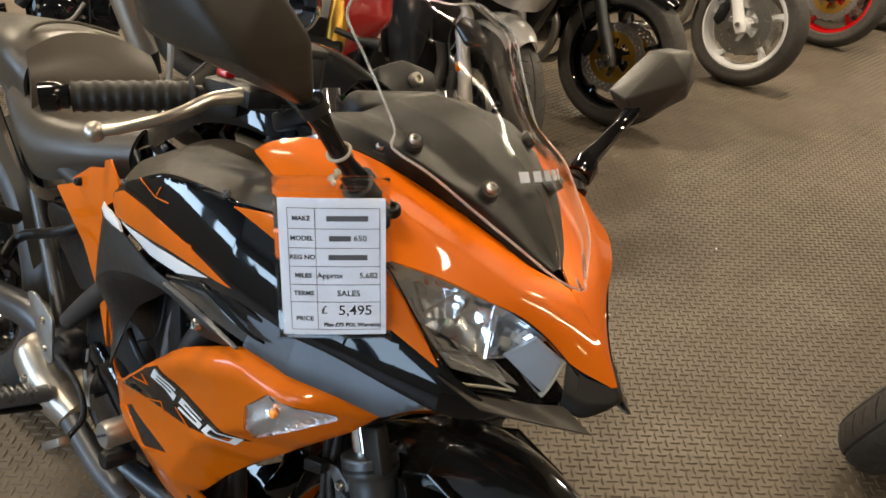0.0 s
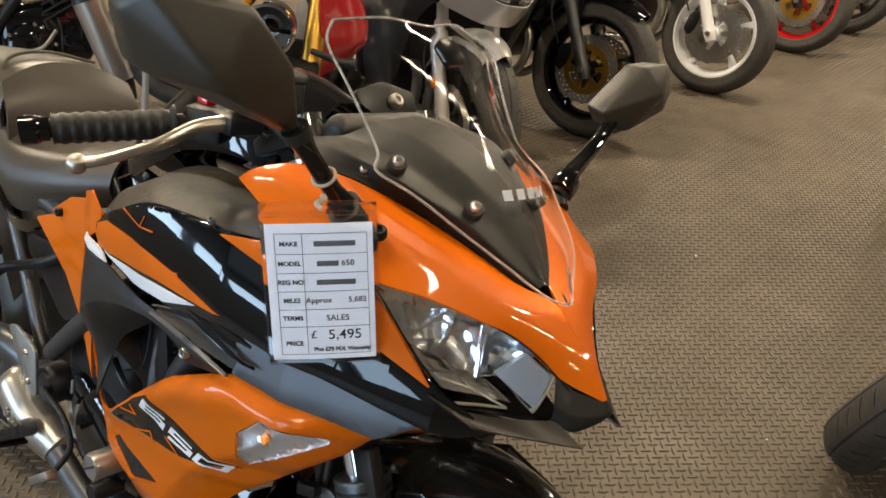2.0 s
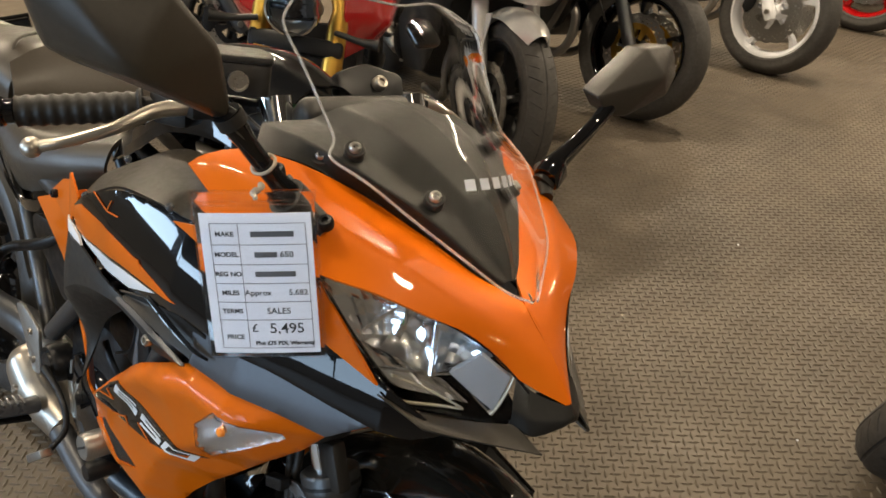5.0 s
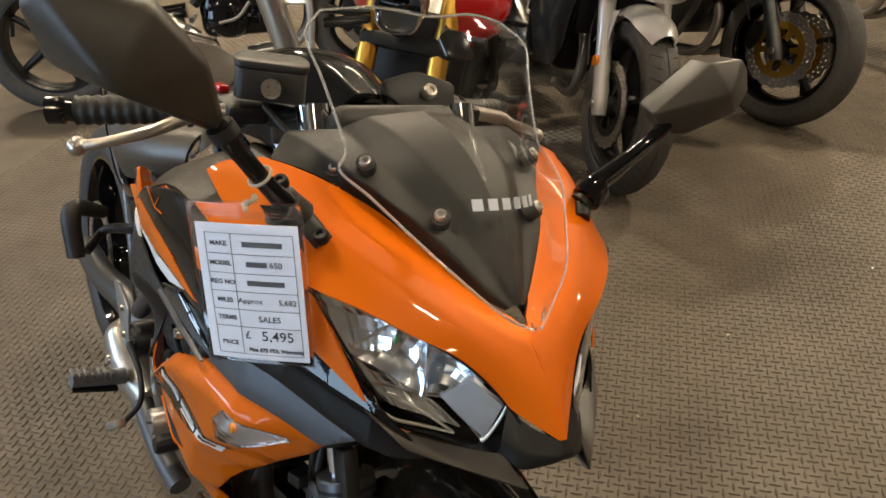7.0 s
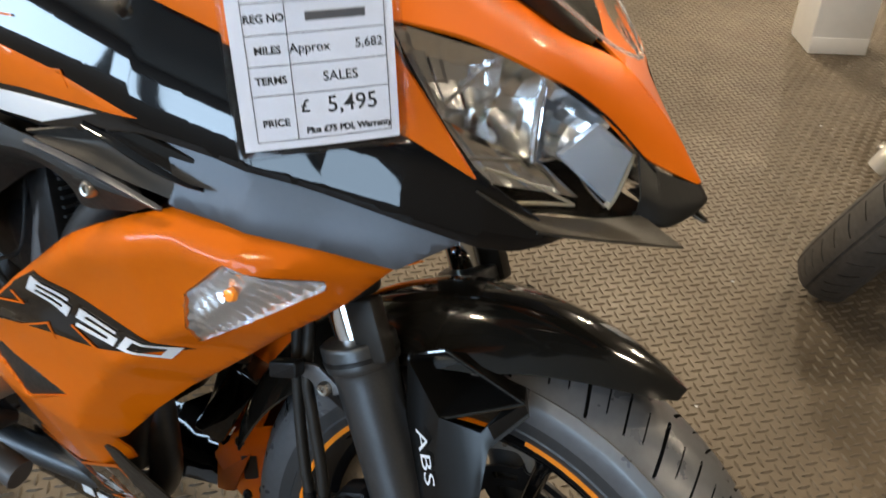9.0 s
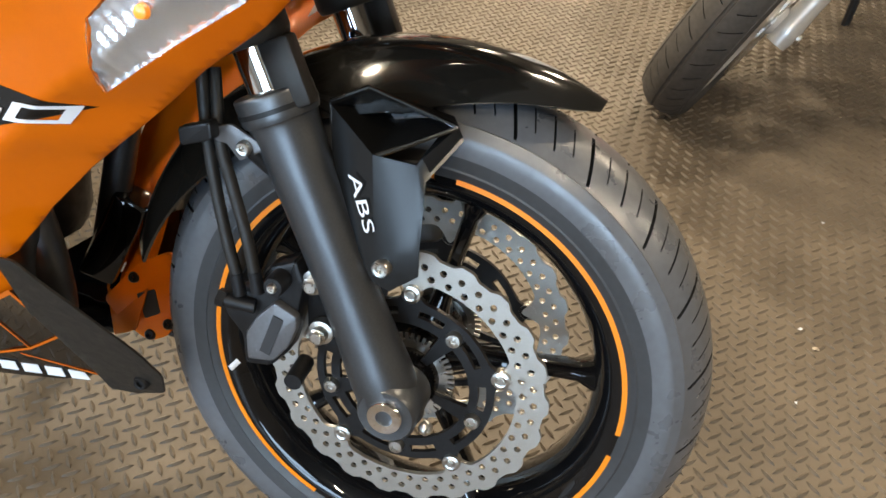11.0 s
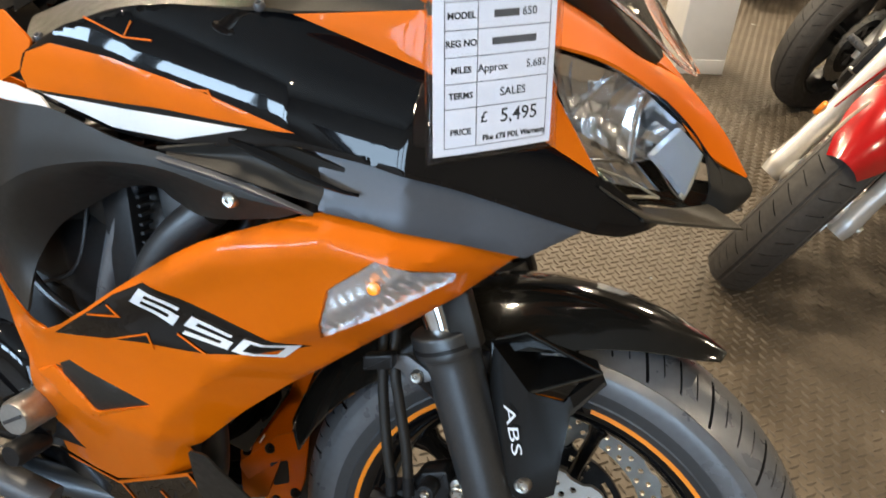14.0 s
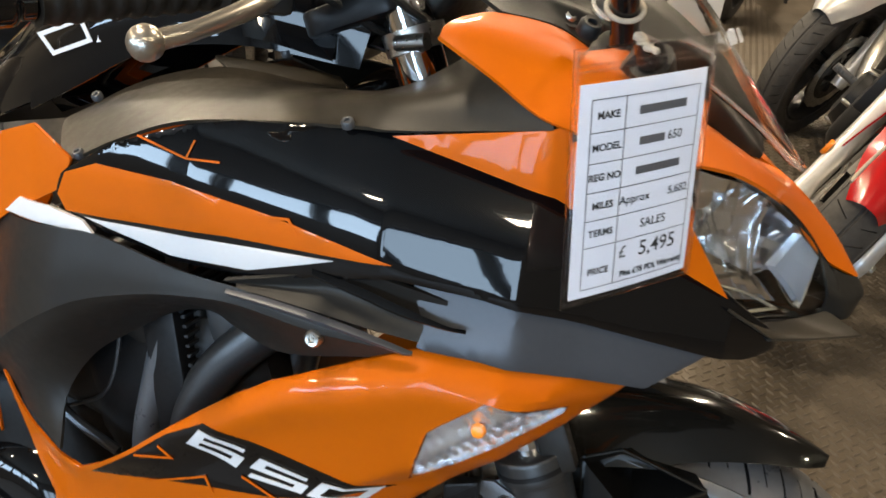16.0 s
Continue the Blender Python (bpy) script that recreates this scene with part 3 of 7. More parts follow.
numeral([(-0.403, 0.59), (-0.36, 0.574), (-0.346, 0.596), (-0.39, 0.609)], [(1, 1), (0, 1), (0, 0), (1, 0), (1, 0.5), (0, 0.5)], False, "6")
numeral([(-0.355, 0.569), (-0.3, 0.567), (-0.29, 0.583), (-0.338, 0.592)], [(1, 1), (0, 1), (0, 0.5), (1, 0.5), (1, 0), (0, 0)], False, "5")
numeral([(-0.296, 0.567), (-0.249, 0.567), (-0.233, 0.585), (-0.283, 0.584)], [(0, 1), (1, 1), (1, 0), (0, 0)], True, "0")
for line in [[(-0.433, 0.576), (-0.421, 0.566), (-0.457, 0.558)], [(-0.453, 0.525), (-0.389, 0.556), (-0.383, 0.54)], [(-0.355, 0.567), (-0.323, 0.554)]]:
    part("orange_mark", stroke(line, 0.002, on_skin(lower_side, 0.0017)), ORANGE, bike)
both("side_vent", [(-0.529, 0.463), (-0.505, 0.479), (-0.399, 0.462), (-0.473, 0.424), (-0.492, 0.44)], MATTE, "black triangular vent", depth=lower_side, off=0.001, thick=0.002, edge=0.001, step=0.012)
both("vent_lip", [(-0.562, 0.443), (-0.529, 0.463), (-0.492, 0.44), (-0.473, 0.424), (-0.394, 0.464), (-0.475, 0.415), (-0.511, 0.413)], ORANGE, "raised orange vent lip", depth=lower_side, off=0.003, thick=0.004, edge=0.002, step=0.005, rnd=0.006)
# belly pan with orange lines
both("belly_pan", [(-0.62, 0.262), (-0.515, 0.262), (-0.369, 0.366), (-0.33, 0.228), (-0.404, 0.191), (-0.684, 0.124), (-0.75, 0.2)], GLOSS, "black belly pan", step=0.025)
both("belly_front", [(-0.356, 0.418), (-0.335, 0.42), (-0.262, 0.3), (-0.25, 0.262), (-0.262, 0.222), (-0.3, 0.205), (-0.34, 0.2), (-0.372, 0.33)], MATTE, "matt black front corner of the belly pan", off=0.003, step=0.025, rnd=0.006)
for line in ([(-0.6, 0.262), (-0.515, 0.258), (-0.376, 0.36), (-0.335, 0.226)], [(-0.51, 0.258), (-0.5, 0.222)], [(-0.49, 0.205), (-0.425, 0.24), (-0.36, 0.29)], [(-0.425, 0.24), (-0.44, 0.285)], [(-0.62, 0.205), (-0.5, 0.215), (-0.335, 0.222)]):
    part("orange_line", stroke(line, 0.005 if len(line) == 4 else 0.003, on_skin(side, 0.001)), ORANGE, bike)
for k in range(6):
    u = -0.56 + 0.034 * k
    part("maker_bar", stroke([(u, 0.174 + 0.0063 * k), (u + 0.025, 0.179 + 0.0063 * k)], 0.013, on_skin(side, 0.001)), WHITE, bike, "white lettering shown as a plain bar")
screw("screw", (-0.282, side(-0.282, 0.238) - 0.004, 0.238), (0, -1, 0), 0.009, DARK, bike)
# air duct surround and what shows inside
CREASE = [(-0.7, -0.14, 0.55), (-0.6, -0.222, 0.632), (-0.539, -0.251, 0.677), (-0.498, -0.255, 0.701), (-0.441, -0.26, 0.721), (-0.394, -0.263, 0.731), (-0.354, -0.263, 0.7335), (-0.289, -0.263, 0.727), (-0.225, -0.2595, 0.727)]
both_loft("duct_surround", [
    [(-0.7, -0.14, 0.735), (-0.595, -0.22, 0.746), (-0.53, -0.249, 0.755), (-0.483, -0.254, 0.759), (-0.42, -0.259, 0.75), (-0.385, -0.26, 0.747), (-0.355, -0.261, 0.746), (-0.29, -0.262, 0.736), (-0.225, -0.259, 0.73)],
    [(-0.7, -0.14, 0.65), (-0.598, -0.222, 0.69), (-0.535, -0.252, 0.715), (-0.49, -0.256, 0.73), (-0.43, -0.2605, 0.735), (-0.39, -0.262, 0.739), (-0.354, -0.2625, 0.74), (-0.289, -0.263, 0.732), (-0.225, -0.2595, 0.7285)],
    CREASE], MATTE, "matt black air duct surround", nu=36, nv=14)
both_loft("duct_throat", [
    CREASE,
    [(-0.63, -0.175, 0.54), (-0.583, -0.213, 0.605), (-0.538, -0.24, 0.656), (-0.495, -0.243, 0.687), (-0.442, -0.248, 0.711), (-0.4, -0.25, 0.721), (-0.36, -0.25, 0.721), (-0.3, -0.256, 0.716), (-0.235, -0.257, 0.722)],
    [(-0.543, -0.224, 0.531), (-0.553, -0.2, 0.574), (-0.524, -0.2, 0.623), (-0.485, -0.2, 0.655), (-0.445, -0.2, 0.683), (-0.411, -0.2, 0.692), (-0.384, -0.205, 0.685), (-0.325, -0.24, 0.692), (-0.25, -0.254, 0.714)]], MATTE, "matt black duct throat", nu=36, nv=12)
both_loft("upper_trim", [
    [(-0.527, -0.24, 0.805), (-0.47, -0.238, 0.838), (-0.41, -0.237, 0.861), (-0.29, -0.244, 0.879), (-0.25, -0.248, 0.883), (-0.146, -0.246, 0.901)],
    [(-0.568, -0.185, 0.824), (-0.505, -0.188, 0.852), (-0.435, -0.19, 0.873), (-0.315, -0.205, 0.893), (-0.25, -0.228, 0.905), (-0.165, -0.235, 0.93)],
    [(-0.6, -0.12, 0.822), (-0.53, -0.122, 0.862), (-0.45, -0.122, 0.886), (-0.34, -0.13, 0.886), (-0.27, -0.175, 0.905), (-0.2, -0.215, 0.95)]], TRIM, "dark grained plastic trim beside the tank", nu=30, nv=12)
both_loft("inner_trim", [
    [(-0.45, -0.123, 0.885), (-0.37, -0.127, 0.886), (-0.335, -0.131, 0.886)],
    [(-0.47, -0.11, 0.893), (-0.4, -0.1, 0.894), (-0.36, -0.09, 0.89)],
    [(-0.46, -0.08, 0.886), (-0.41, -0.07, 0.875), (-0.385, -0.06, 0.868)]], TRIM, "dark plastic trim below the tank", nu=10, nv=8)
for p in ((-0.512, -0.238, 0.8165), (-0.289, -0.245, 0.881), (-0.55, -0.165, 0.848), (-0.405, -0.105, 0.905)):
    screw("screw", p, (-0.1, -0.6, 0.8), 0.0048, SATIN, bike)
screw("screw", (-0.292, -0.262, 0.722), (0, -1, 0.1), 0.007, STEEL, bike)
both("tank_side", [(-0.81, 0.715), (-0.72, 0.765), (-0.64, 0.79), (-0.603, 0.815), (-0.552, 0.834), (-0.512, 0.813), (-0.527, 0.785), (-0.556, 0.768), (-0.592, 0.748), (-0.627, 0.724), (-0.655, 0.705), (-0.69, 0.7), (-0.705, 0.708)], ORANGE, "orange tank side panel", off=-0.004, depth=lambda x, z: side(x, z), rnd=0.004)
part("tank_side_tail", prism(rounded([(-0.851, 0.69), (-0.748, 0.627), (-0.694, 0.565), (-0.656, 0.484), (-0.664, 0.539), (-0.662, 0.597), (-0.631, 0.673), (-0.593, 0.752), (-0.671, 0.764)], 0.006), 0.004, Matrix(((1, 0, 0, 0), (0, 0, -1, -0.165), (0, 1, 0, 0), (0, 0, 0, 1))), 0.001), ORANGE, bike, "orange tail of the tank side panel")
part("white_stripe", shell([(-0.594, 0.75), (-0.572, 0.768), (-0.535, 0.77), (-0.499, 0.767), (-0.484, 0.756), (-0.53, 0.755)], lambda x, z: side(x, z), off=-0.002, thick=0.003, edge=0.0006, step=0.007), WHITE, bike, "white stripe")
screw("screw", (-0.76, side(-0.76, 0.72) - 0.001, 0.728), (0, -1, 0.2), 0.007, DARK, bike)

# front cowl: a flat top and a lower band that meet in a crease, drawn out behind into a rounded wing
HT = [(-0.065, -0.219, 0.892), (-0.045, -0.203, 0.889), (-0.024, -0.186, 0.885), (-0.004, -0.168, 0.878), (0.010, -0.146, 0.868), (0.024, -0.122, 0.857), (0.038, -0.1, 0.845), (0.055, -0.082, 0.829), (0.072, -0.067, 0.81)]
both_creased("front_cowl", [
    [(-0.222, -0.228, 0.963), (-0.203, -0.208, 0.968), (-0.165, -0.176, 0.963), (-0.135, -0.138, 0.946), (-0.108, -0.113, 0.931), (-0.054, -0.085, 0.908), (-0.009, -0.055, 0.882), (0.035, YC, 0.864), (0.08, YC, 0.828), (0.113, YC, 0.79)],
    [(-0.229, -0.247, 0.957), (-0.2, -0.24, 0.957), (-0.152, -0.226, 0.949), (-0.107, -0.206, 0.936), (-0.074, -0.184, 0.923), (-0.028, -0.147, 0.9), (0.012, -0.107, 0.877), (0.045, -0.073, 0.852), (0.084, -0.042, 0.819), (0.113, -0.0285, 0.79)],
    [(-0.227, -0.262, 0.95), (-0.19, -0.258, 0.93), (-0.15, -0.25, 0.907), (-0.1, -0.234, 0.899), HT[0], HT[2], HT[4], HT[6], HT[8], (0.111, -0.031, 0.789)]], ORANGE, "orange front cowl", nu=60, r=0.012)
both("cowl_cheek", [(-0.13, 0.91), (-0.083, 0.893), (-0.046, 0.846), (-0.007, 0.792), (-0.046, 0.812), (-0.138, 0.856), (-0.25, 0.881), (-0.148, 0.901)], ORANGE, "orange cowl cheek", off=0.001, step=0.012)

# headlights, laid out on the plane of the lens: along its top edge, down from it and out of it, in millimetres
H0, HA, HD, HN = Vector(HT[0]), Vector((0.6195, 0.6919, -0.3708)), Vector((-0.2088, -0.3101, -0.9275)), Vector((0.7567, -0.652, 0.0477))
HTOP = [(0, 0, 0), (28, -8, 4), (58, -14, 7), (90, -16, 8), (120, -17, 5), (150, -16, 1), (185, -11, 0), (221, 0, 2), (238, 6, 6)]
HBOT = [(2, 3, -1), (24, 18, -3), (48, 33, -5), (75, 49, -5), (105, 64, -3), (137, 80, 2), (180, 66, 6), (222, 53, 8), (249, 34, 10)]
HMID = [((a[0] + b[0]) / 2, (a[1] + b[1]) / 2, (a[2] + b[2]) / 2 + 6) for a, b in zip(HTOP, HBOT)]
DRL = material("ribbed_light_guide", (0.5, 0.55, 0.62), 0.22, metal=0.6, coat=0.6, grain=0.05)
GREENCAP = material("green_bulb_cap", (0.03, 0.5, 0.12), 0.3)
CREAM = material("cream_plastic", (0.42, 0.38, 0.3), 0.25, metal=0.5, grain=0.08, scale=300)

for fl in (None, YC):
    def at(a, b, h, fl=fl):
        p = H0 + (HA * a + HD * b + HN * h) * 0.001
        return p if fl is None else Vector((p.x, 2 * fl - p.y, p.z))

    def lay(row, deep=0.0, shrink=1.0):
        return [at(115 + (a - 115) * shrink, 25 + (b - 25) * shrink, h - deep) for a, b, h in row]

    head = part("headlight", loft([lay(HTOP, 0.5), lay(HTOP, 38, 0.93), lay(HMID, 60, 0.85), lay(HBOT, 38, 0.93), lay(HBOT, 0.5)], 28, 20, 0.002), GLOSS, bike, "twin headlight behind a clear lens")
    lens = part("lens", loft([lay(HTOP), lay(HMID), lay(HBOT)], 40, 14, 0.002), LENS, head, "clear lens")
    lens.visible_shadow = False
    # bowls: four corners in turn, depth, columns of facets, rows of facets
    for nm, q, deep, nc, nr in (("upper_reflector", ((5, 2), (88, -14), (100, 20), (58, 40)), 9, 7, 3), ("main_reflector", ((86, -14), (128, -15), (150, 42), (60, 42)), 20, 6, 2), ("inner_reflector", ((127, -15), (192, -8), (172, 28), (149, 42)), 20, 3, 1), ("lower_reflector", ((60, 43), (158, 40), (196, 50), (118, 70)), 5, 6, 1)):
        nu, nv = nc * 3, nr * 5
        rows = []
        for i in range(nu + 1):
            f = i / nu
            row = []
            for j in range(nv + 1):
                g = j / nv
                a = (1 - g) * ((1 - f) * q[0][0] + f * q[1][0]) + g * ((1 - f) * q[3][0] + f * q[2][0])
                b = (1 - g) * ((1 - f) * q[0][1] + f * q[1][1]) + g * ((1 - f) * q[3][1] + f * q[2][1])
                bowl = min(1.0, 3.4 * f * (1 - f) + 0.1) * min(1.0, 3.4 * g * (1 - g) + 0.1)
                wave = 0.9 * abs((i % 3) / 1.5 - 1) + 0.8 * abs((j % 5) / 2.5 - 1) * (nm == "upper_reflector") + 0.5 * math.sin(2.3 * (i // 3) + 1.7 * (j // 5))
                row.append(at(a, b, -7 - deep * bowl - wave))
            rows.append(row)
        bm = bmesh.new()
        grid(bm, rows)
        part(nm, bm, REFLECT, head, "bright faceted reflector bowl", 12)
    part("divider", tube([at(124, -10, -7), at(132, 6, -12), at(140, 24, -12), at(147, 42, -9)], 0.0028, 8, 16), REFLECT, head, "bright rib between the bowls")
    # ribbed guide at the inner end, in a pale bracket
    rows = []
    for i in range(45):
        f = i / 44
        rows.append([at(*[(1 - g) * ((1 - f) * c0 + f * c1) + g * ((1 - f) * c3 + f * c2) for c0, c1, c2, c3 in ((160, 178, 214, 219), (29, -5, 2, 44))], -5 - 1.6 * (i % 2) - 5 * abs(g - 0.5)) for g in (0, 0.25, 0.5, 0.75, 1)])
    bm = bmesh.new()
    grid(bm, rows)
    thicken(bm, 0.004)
    part("light_guide", bm, DRL, head, "finely ribbed pale light guide", 20)
    part("guide_bracket", tube([at(219, 3, -4), at(221, 20, -3), at(221, 38, -2), at(219, 47, -3)], [0.0014, 0.0018, 0.0022, 0.0034], 8, 12), CREAM, head, "cream plastic bracket")
    part("shelf_edge", tube([at(92, 68, -8), at(98, 60, -9), at(122, 51, -11), at(150, 39, -11), at(172, 30, -9), at(200, 42, -7), at(219, 48, -5)], 0.0016, 8, 40), CHROME, head, "bright edge of the shelf below the bowls")
    part("light_pipe", tube([at(104, 70, -5), at(120, 75, -4), at(137, 77, -3), at(165, 66, -3), at(193, 56, -3)], [0.0012, 0.0016, 0.0018, 0.0018, 0.0014], 8, 30), CREAM, head, "pale light pipe")
    part("light_pipe", tube([at(116, 60, -9), at(150, 56, -7), at(191, 56, -4)], [0.0012, 0.0012, 0.0014], 8, 20), CREAM, head, "pale light pipe")
    part("side_strip", tube([at(8, 6, -5), at(30, 23, -9), at(45, 36, -11), at(62, 44, -11), at(97, 61, -9)], 0.0018, 8, 30), STEEL, head, "bright strip along the outer edge")
    part("bulb", tube([at(96, 8, -36), at(94, 10, -18)], [0.008, 0.0065], 16), STEEL, head)
    part("bulb_cap", tube([at(94, 10, -18), at(93.6, 10.5, -14), at(93.5, 10.6, -12)], [0.0046, 0.0042, 0.002], 12), GREENCAP, head, "green bulb cap")

GREENTAPE = material("green_tape", (0.02, 0.3, 0.07), 0.4, grain=0.15, scale=200)
part("green_strip", stroke([(0.0, 0.0), (0.02, 0.003), (0.05, 0.001), (0.087, 0.0)], 0.012, lambda u, v, h: Vector((-0.383 - 0.15 * u, -0.026 + 0.94 * u, 0.964 + v + h - 0.32 * u))), GREENTAPE, bike, "strip of green tape")

# chin: a block at the nose and a thin pointed wing on each side
both_creased("chin", [
    [(0.072, -0.068, 0.809), (0.09, -0.052, 0.7965), (0.111, -0.031, 0.789), (0.1125, YC, 0.789)],
    [(0.083, -0.078, 0.782), (0.101, -0.063, 0.776), (0.119, -0.038, 0.776), (0.122, YC, 0.778)],
    [(0.082, -0.077, 0.766), (0.104, -0.066, 0.759), (0.115, -0.042, 0.765), (0.118, YC, 0.769)],
    [(0.05, -0.06, 0.757), (0.07, -0.05, 0.752), (0.085, -0.04, 0.756), (0.09, YC, 0.758)]], SHROUD, "matt black plastic block at the nose", nu=18, r=0.004)
both_creased("chin_wing", [
    [(-0.004, -0.178, 0.785), (0.012, -0.158, 0.772), (0.036, -0.126, 0.764), (0.06, -0.096, 0.762), (0.086, -0.074, 0.767)],
    [(0.036, -0.152, 0.759), (0.055, -0.134, 0.7565), (0.08, -0.109, 0.754), (0.1, -0.088, 0.7515), (0.121, -0.067, 0.749)],
    [(0.034, -0.148, 0.755), (0.053, -0.13, 0.7525), (0.078, -0.105, 0.75), (0.098, -0.084, 0.7475), (0.118, -0.064, 0.7465)],
    [(0.01, -0.13, 0.757), (0.03, -0.108, 0.754), (0.055, -0.085, 0.752), (0.075, -0.07, 0.752), (0.092, -0.062, 0.754)]], TRIM, "thin plastic wing with a pointed tip", nu=24, r=0.003, thick=0.002)

# windscreen: one clear sheet with polished edges
SR = [(-0.253, -0.14, 1.11), (-0.229, -0.166, 1.089), (-0.2, -0.158, 1.053), (-0.166, -0.15, 1.011), (-0.149, -0.149, 0.99), (-0.137, -0.16, 0.976), (-0.095, -0.145, 0.962), (-0.05, -0.119, 0.936), (-0.005, -0.088, 0.908), (0.028, -0.055, 0.882), (0.045, YC - 0.004, 0.872)]
SC = [(x, YC, z) for x, z in ((-0.217, 1.117), (-0.19, 1.102), (-0.152, 1.075), (-0.115, 1.044), (-0.095, 1.026), (-0.08, 1.012), (-0.052, 0.986), (-0.022, 0.951), (0.006, 0.92), (0.028, 0.895), (0.046, 0.873))]
SL = [(x, 2 * YC - y + (0.01 if z > 0.9 else 0.0), z) for x, y, z in SR]
SQ = [tuple((Vector(a) + Vector(b)) / 2 + Vector((0.007, -0.004, 0.007)) * (1 - 0.07 * k)) for k, (a, b) in enumerate(zip(SR, SC))]
SQL = [(x, 2 * YC - y, z) for x, y, z in SQ]
windscreen = part("windscreen", loft([SR, SQ, SC, SQL, SL], 60, 33, 0.0032), GLASS, bike, "clear plastic windscreen")
windscreen.visible_shadow = False
for row in (SR, SL, [SR[0], SQ[0], SC[0], SQL[0], SL[0]]):
    part("screen_edge", tube(row, 0.0015, 10, 60), EDGE, windscreen, "polished pale edge")
# the dark shroud below it: a strip along the cowl, a ledge with the screws, and a hump between
both_creased("screen_trim", [
    [(-0.2, -0.206, 0.969), (-0.165, -0.174, 0.964), (-0.135, -0.137, 0.947), (-0.108, -0.112, 0.932), (-0.054, -0.084, 0.909), (-0.009, -0.054, 0.883), (0.008, -0.038, 0.876)],
    [(-0.24, -0.172, 0.985), (-0.19, -0.165, 0.984), (-0.138, -0.148, 0.973), (-0.102, -0.125, 0.957), (-0.056, -0.098, 0.937), (-0.01, -0.059, 0.898), (0.01, -0.036, 0.88)],
    [(-0.24, -0.11, 0.985), (-0.19, -0.112, 0.985), (-0.13, -0.105, 0.972), (-0.09, -0.088, 0.955), (-0.05, -0.066, 0.938), (-0.008, -0.042, 0.899), (0.01, -0.032, 0.881)],
    [(-0.22, -0.085, 1.005), (-0.17, -0.083, 1.003), (-0.118, -0.076, 0.99), (-0.078, -0.062, 0.97), (-0.04, -0.047, 0.943), (-0.004, -0.036, 0.904), (0.01, -0.03, 0.8815)],
    [(-0.21, YC, 1.014), (-0.163, YC, 1.012), (-0.112, YC, 0.998), (-0.07, YC, 0.975), (-0.032, YC, 0.946), (0.0, YC, 0.906), (0.012, YC, 0.882)]], SHROUD, "dark plastic shroud under the windscreen", nu=40, r=0.005)
for fl in (1, -1):
    for x, y, z in ((-0.057, -0.088, 0.955), (-0.132, -0.135, 0.986), (-0.16, -0.155, 0.971)):
        yy = y if fl == 1 else 2 * YC - y
        screw("screen_screw", (x, yy, z), (0.5, -0.45 * fl, 0.72), 0.0066 if x > -0.14 else 0.005, STEEL, bike, "steel screw in a rubber grommet")
        part("grommet", lathe([(0.0, 0.0015), (0.0098, 0.0015), (0.0105, 0.0), (0.0105, -0.012 if x > -0.14 else -0.003)], (0, 0, 0), 16, "Z"), MATTE, bike).matrix_basis = frame_at((x, yy, z), (0.5, -0.45 * fl, 0.72)) @ pose(0, 0, -0.002)
# the maker's word, as plain bars
for k in range(6):
    part("maker_mark", stroke([(k / 6, 0), (k / 6 + 0.11, 0)], 0.2, lambda u, v, h: Vector((-0.033 - 9 * (-0.037 + 0.085 * u) ** 2, YC - 0.037 + 0.085 * u, 0.9715 - 3 * (-0.037 + 0.085 * u) ** 2)) + Vector((0.0035, -0.001, 0.003)) + Vector((-0.03, 0, 0.05)) * v), WHITE, windscreen, "white mark shown as a plain bar")
# sensor pad stuck inside the screen top
part("screen_pad", prism(rounded([(-0.018, -0.016), (0.018, -0.02), (0.02, 0.01), (0.006, 0.02), (-0.016, 0.018)], 0.006), 0.008, frame_at((-0.197, 0.0, 1.093), (-0.6, 0.05, -0.75), (0, 0, 1)), 0.002), GLOSS, bike, "black rubber pad at the top of the screen")

# ---- front wheel
AX = Vector((0, 0, 0.30))
wheel = part("front_wheel", lathe([(0.212, -0.0525), (0.224, -0.0525), (0.225, -0.05), (0.222, -0.046), (0.205, -0.04), (0.198, -0.02), (0.197, 0.02), (0.205, 0.04), (0.222, 0.046), (0.225, 0.05), (0.224, 0.0525), (0.212, 0.0525), (0.204, 0.047), (0.192, 0.032), (0.186, 0.018), (0.185, 0.0), (0.186, -0.018), (0.192, -0.032), (0.204, -0.047)], AX, 120, closed=True), GLOSS, bike, "gloss black cast wheel")


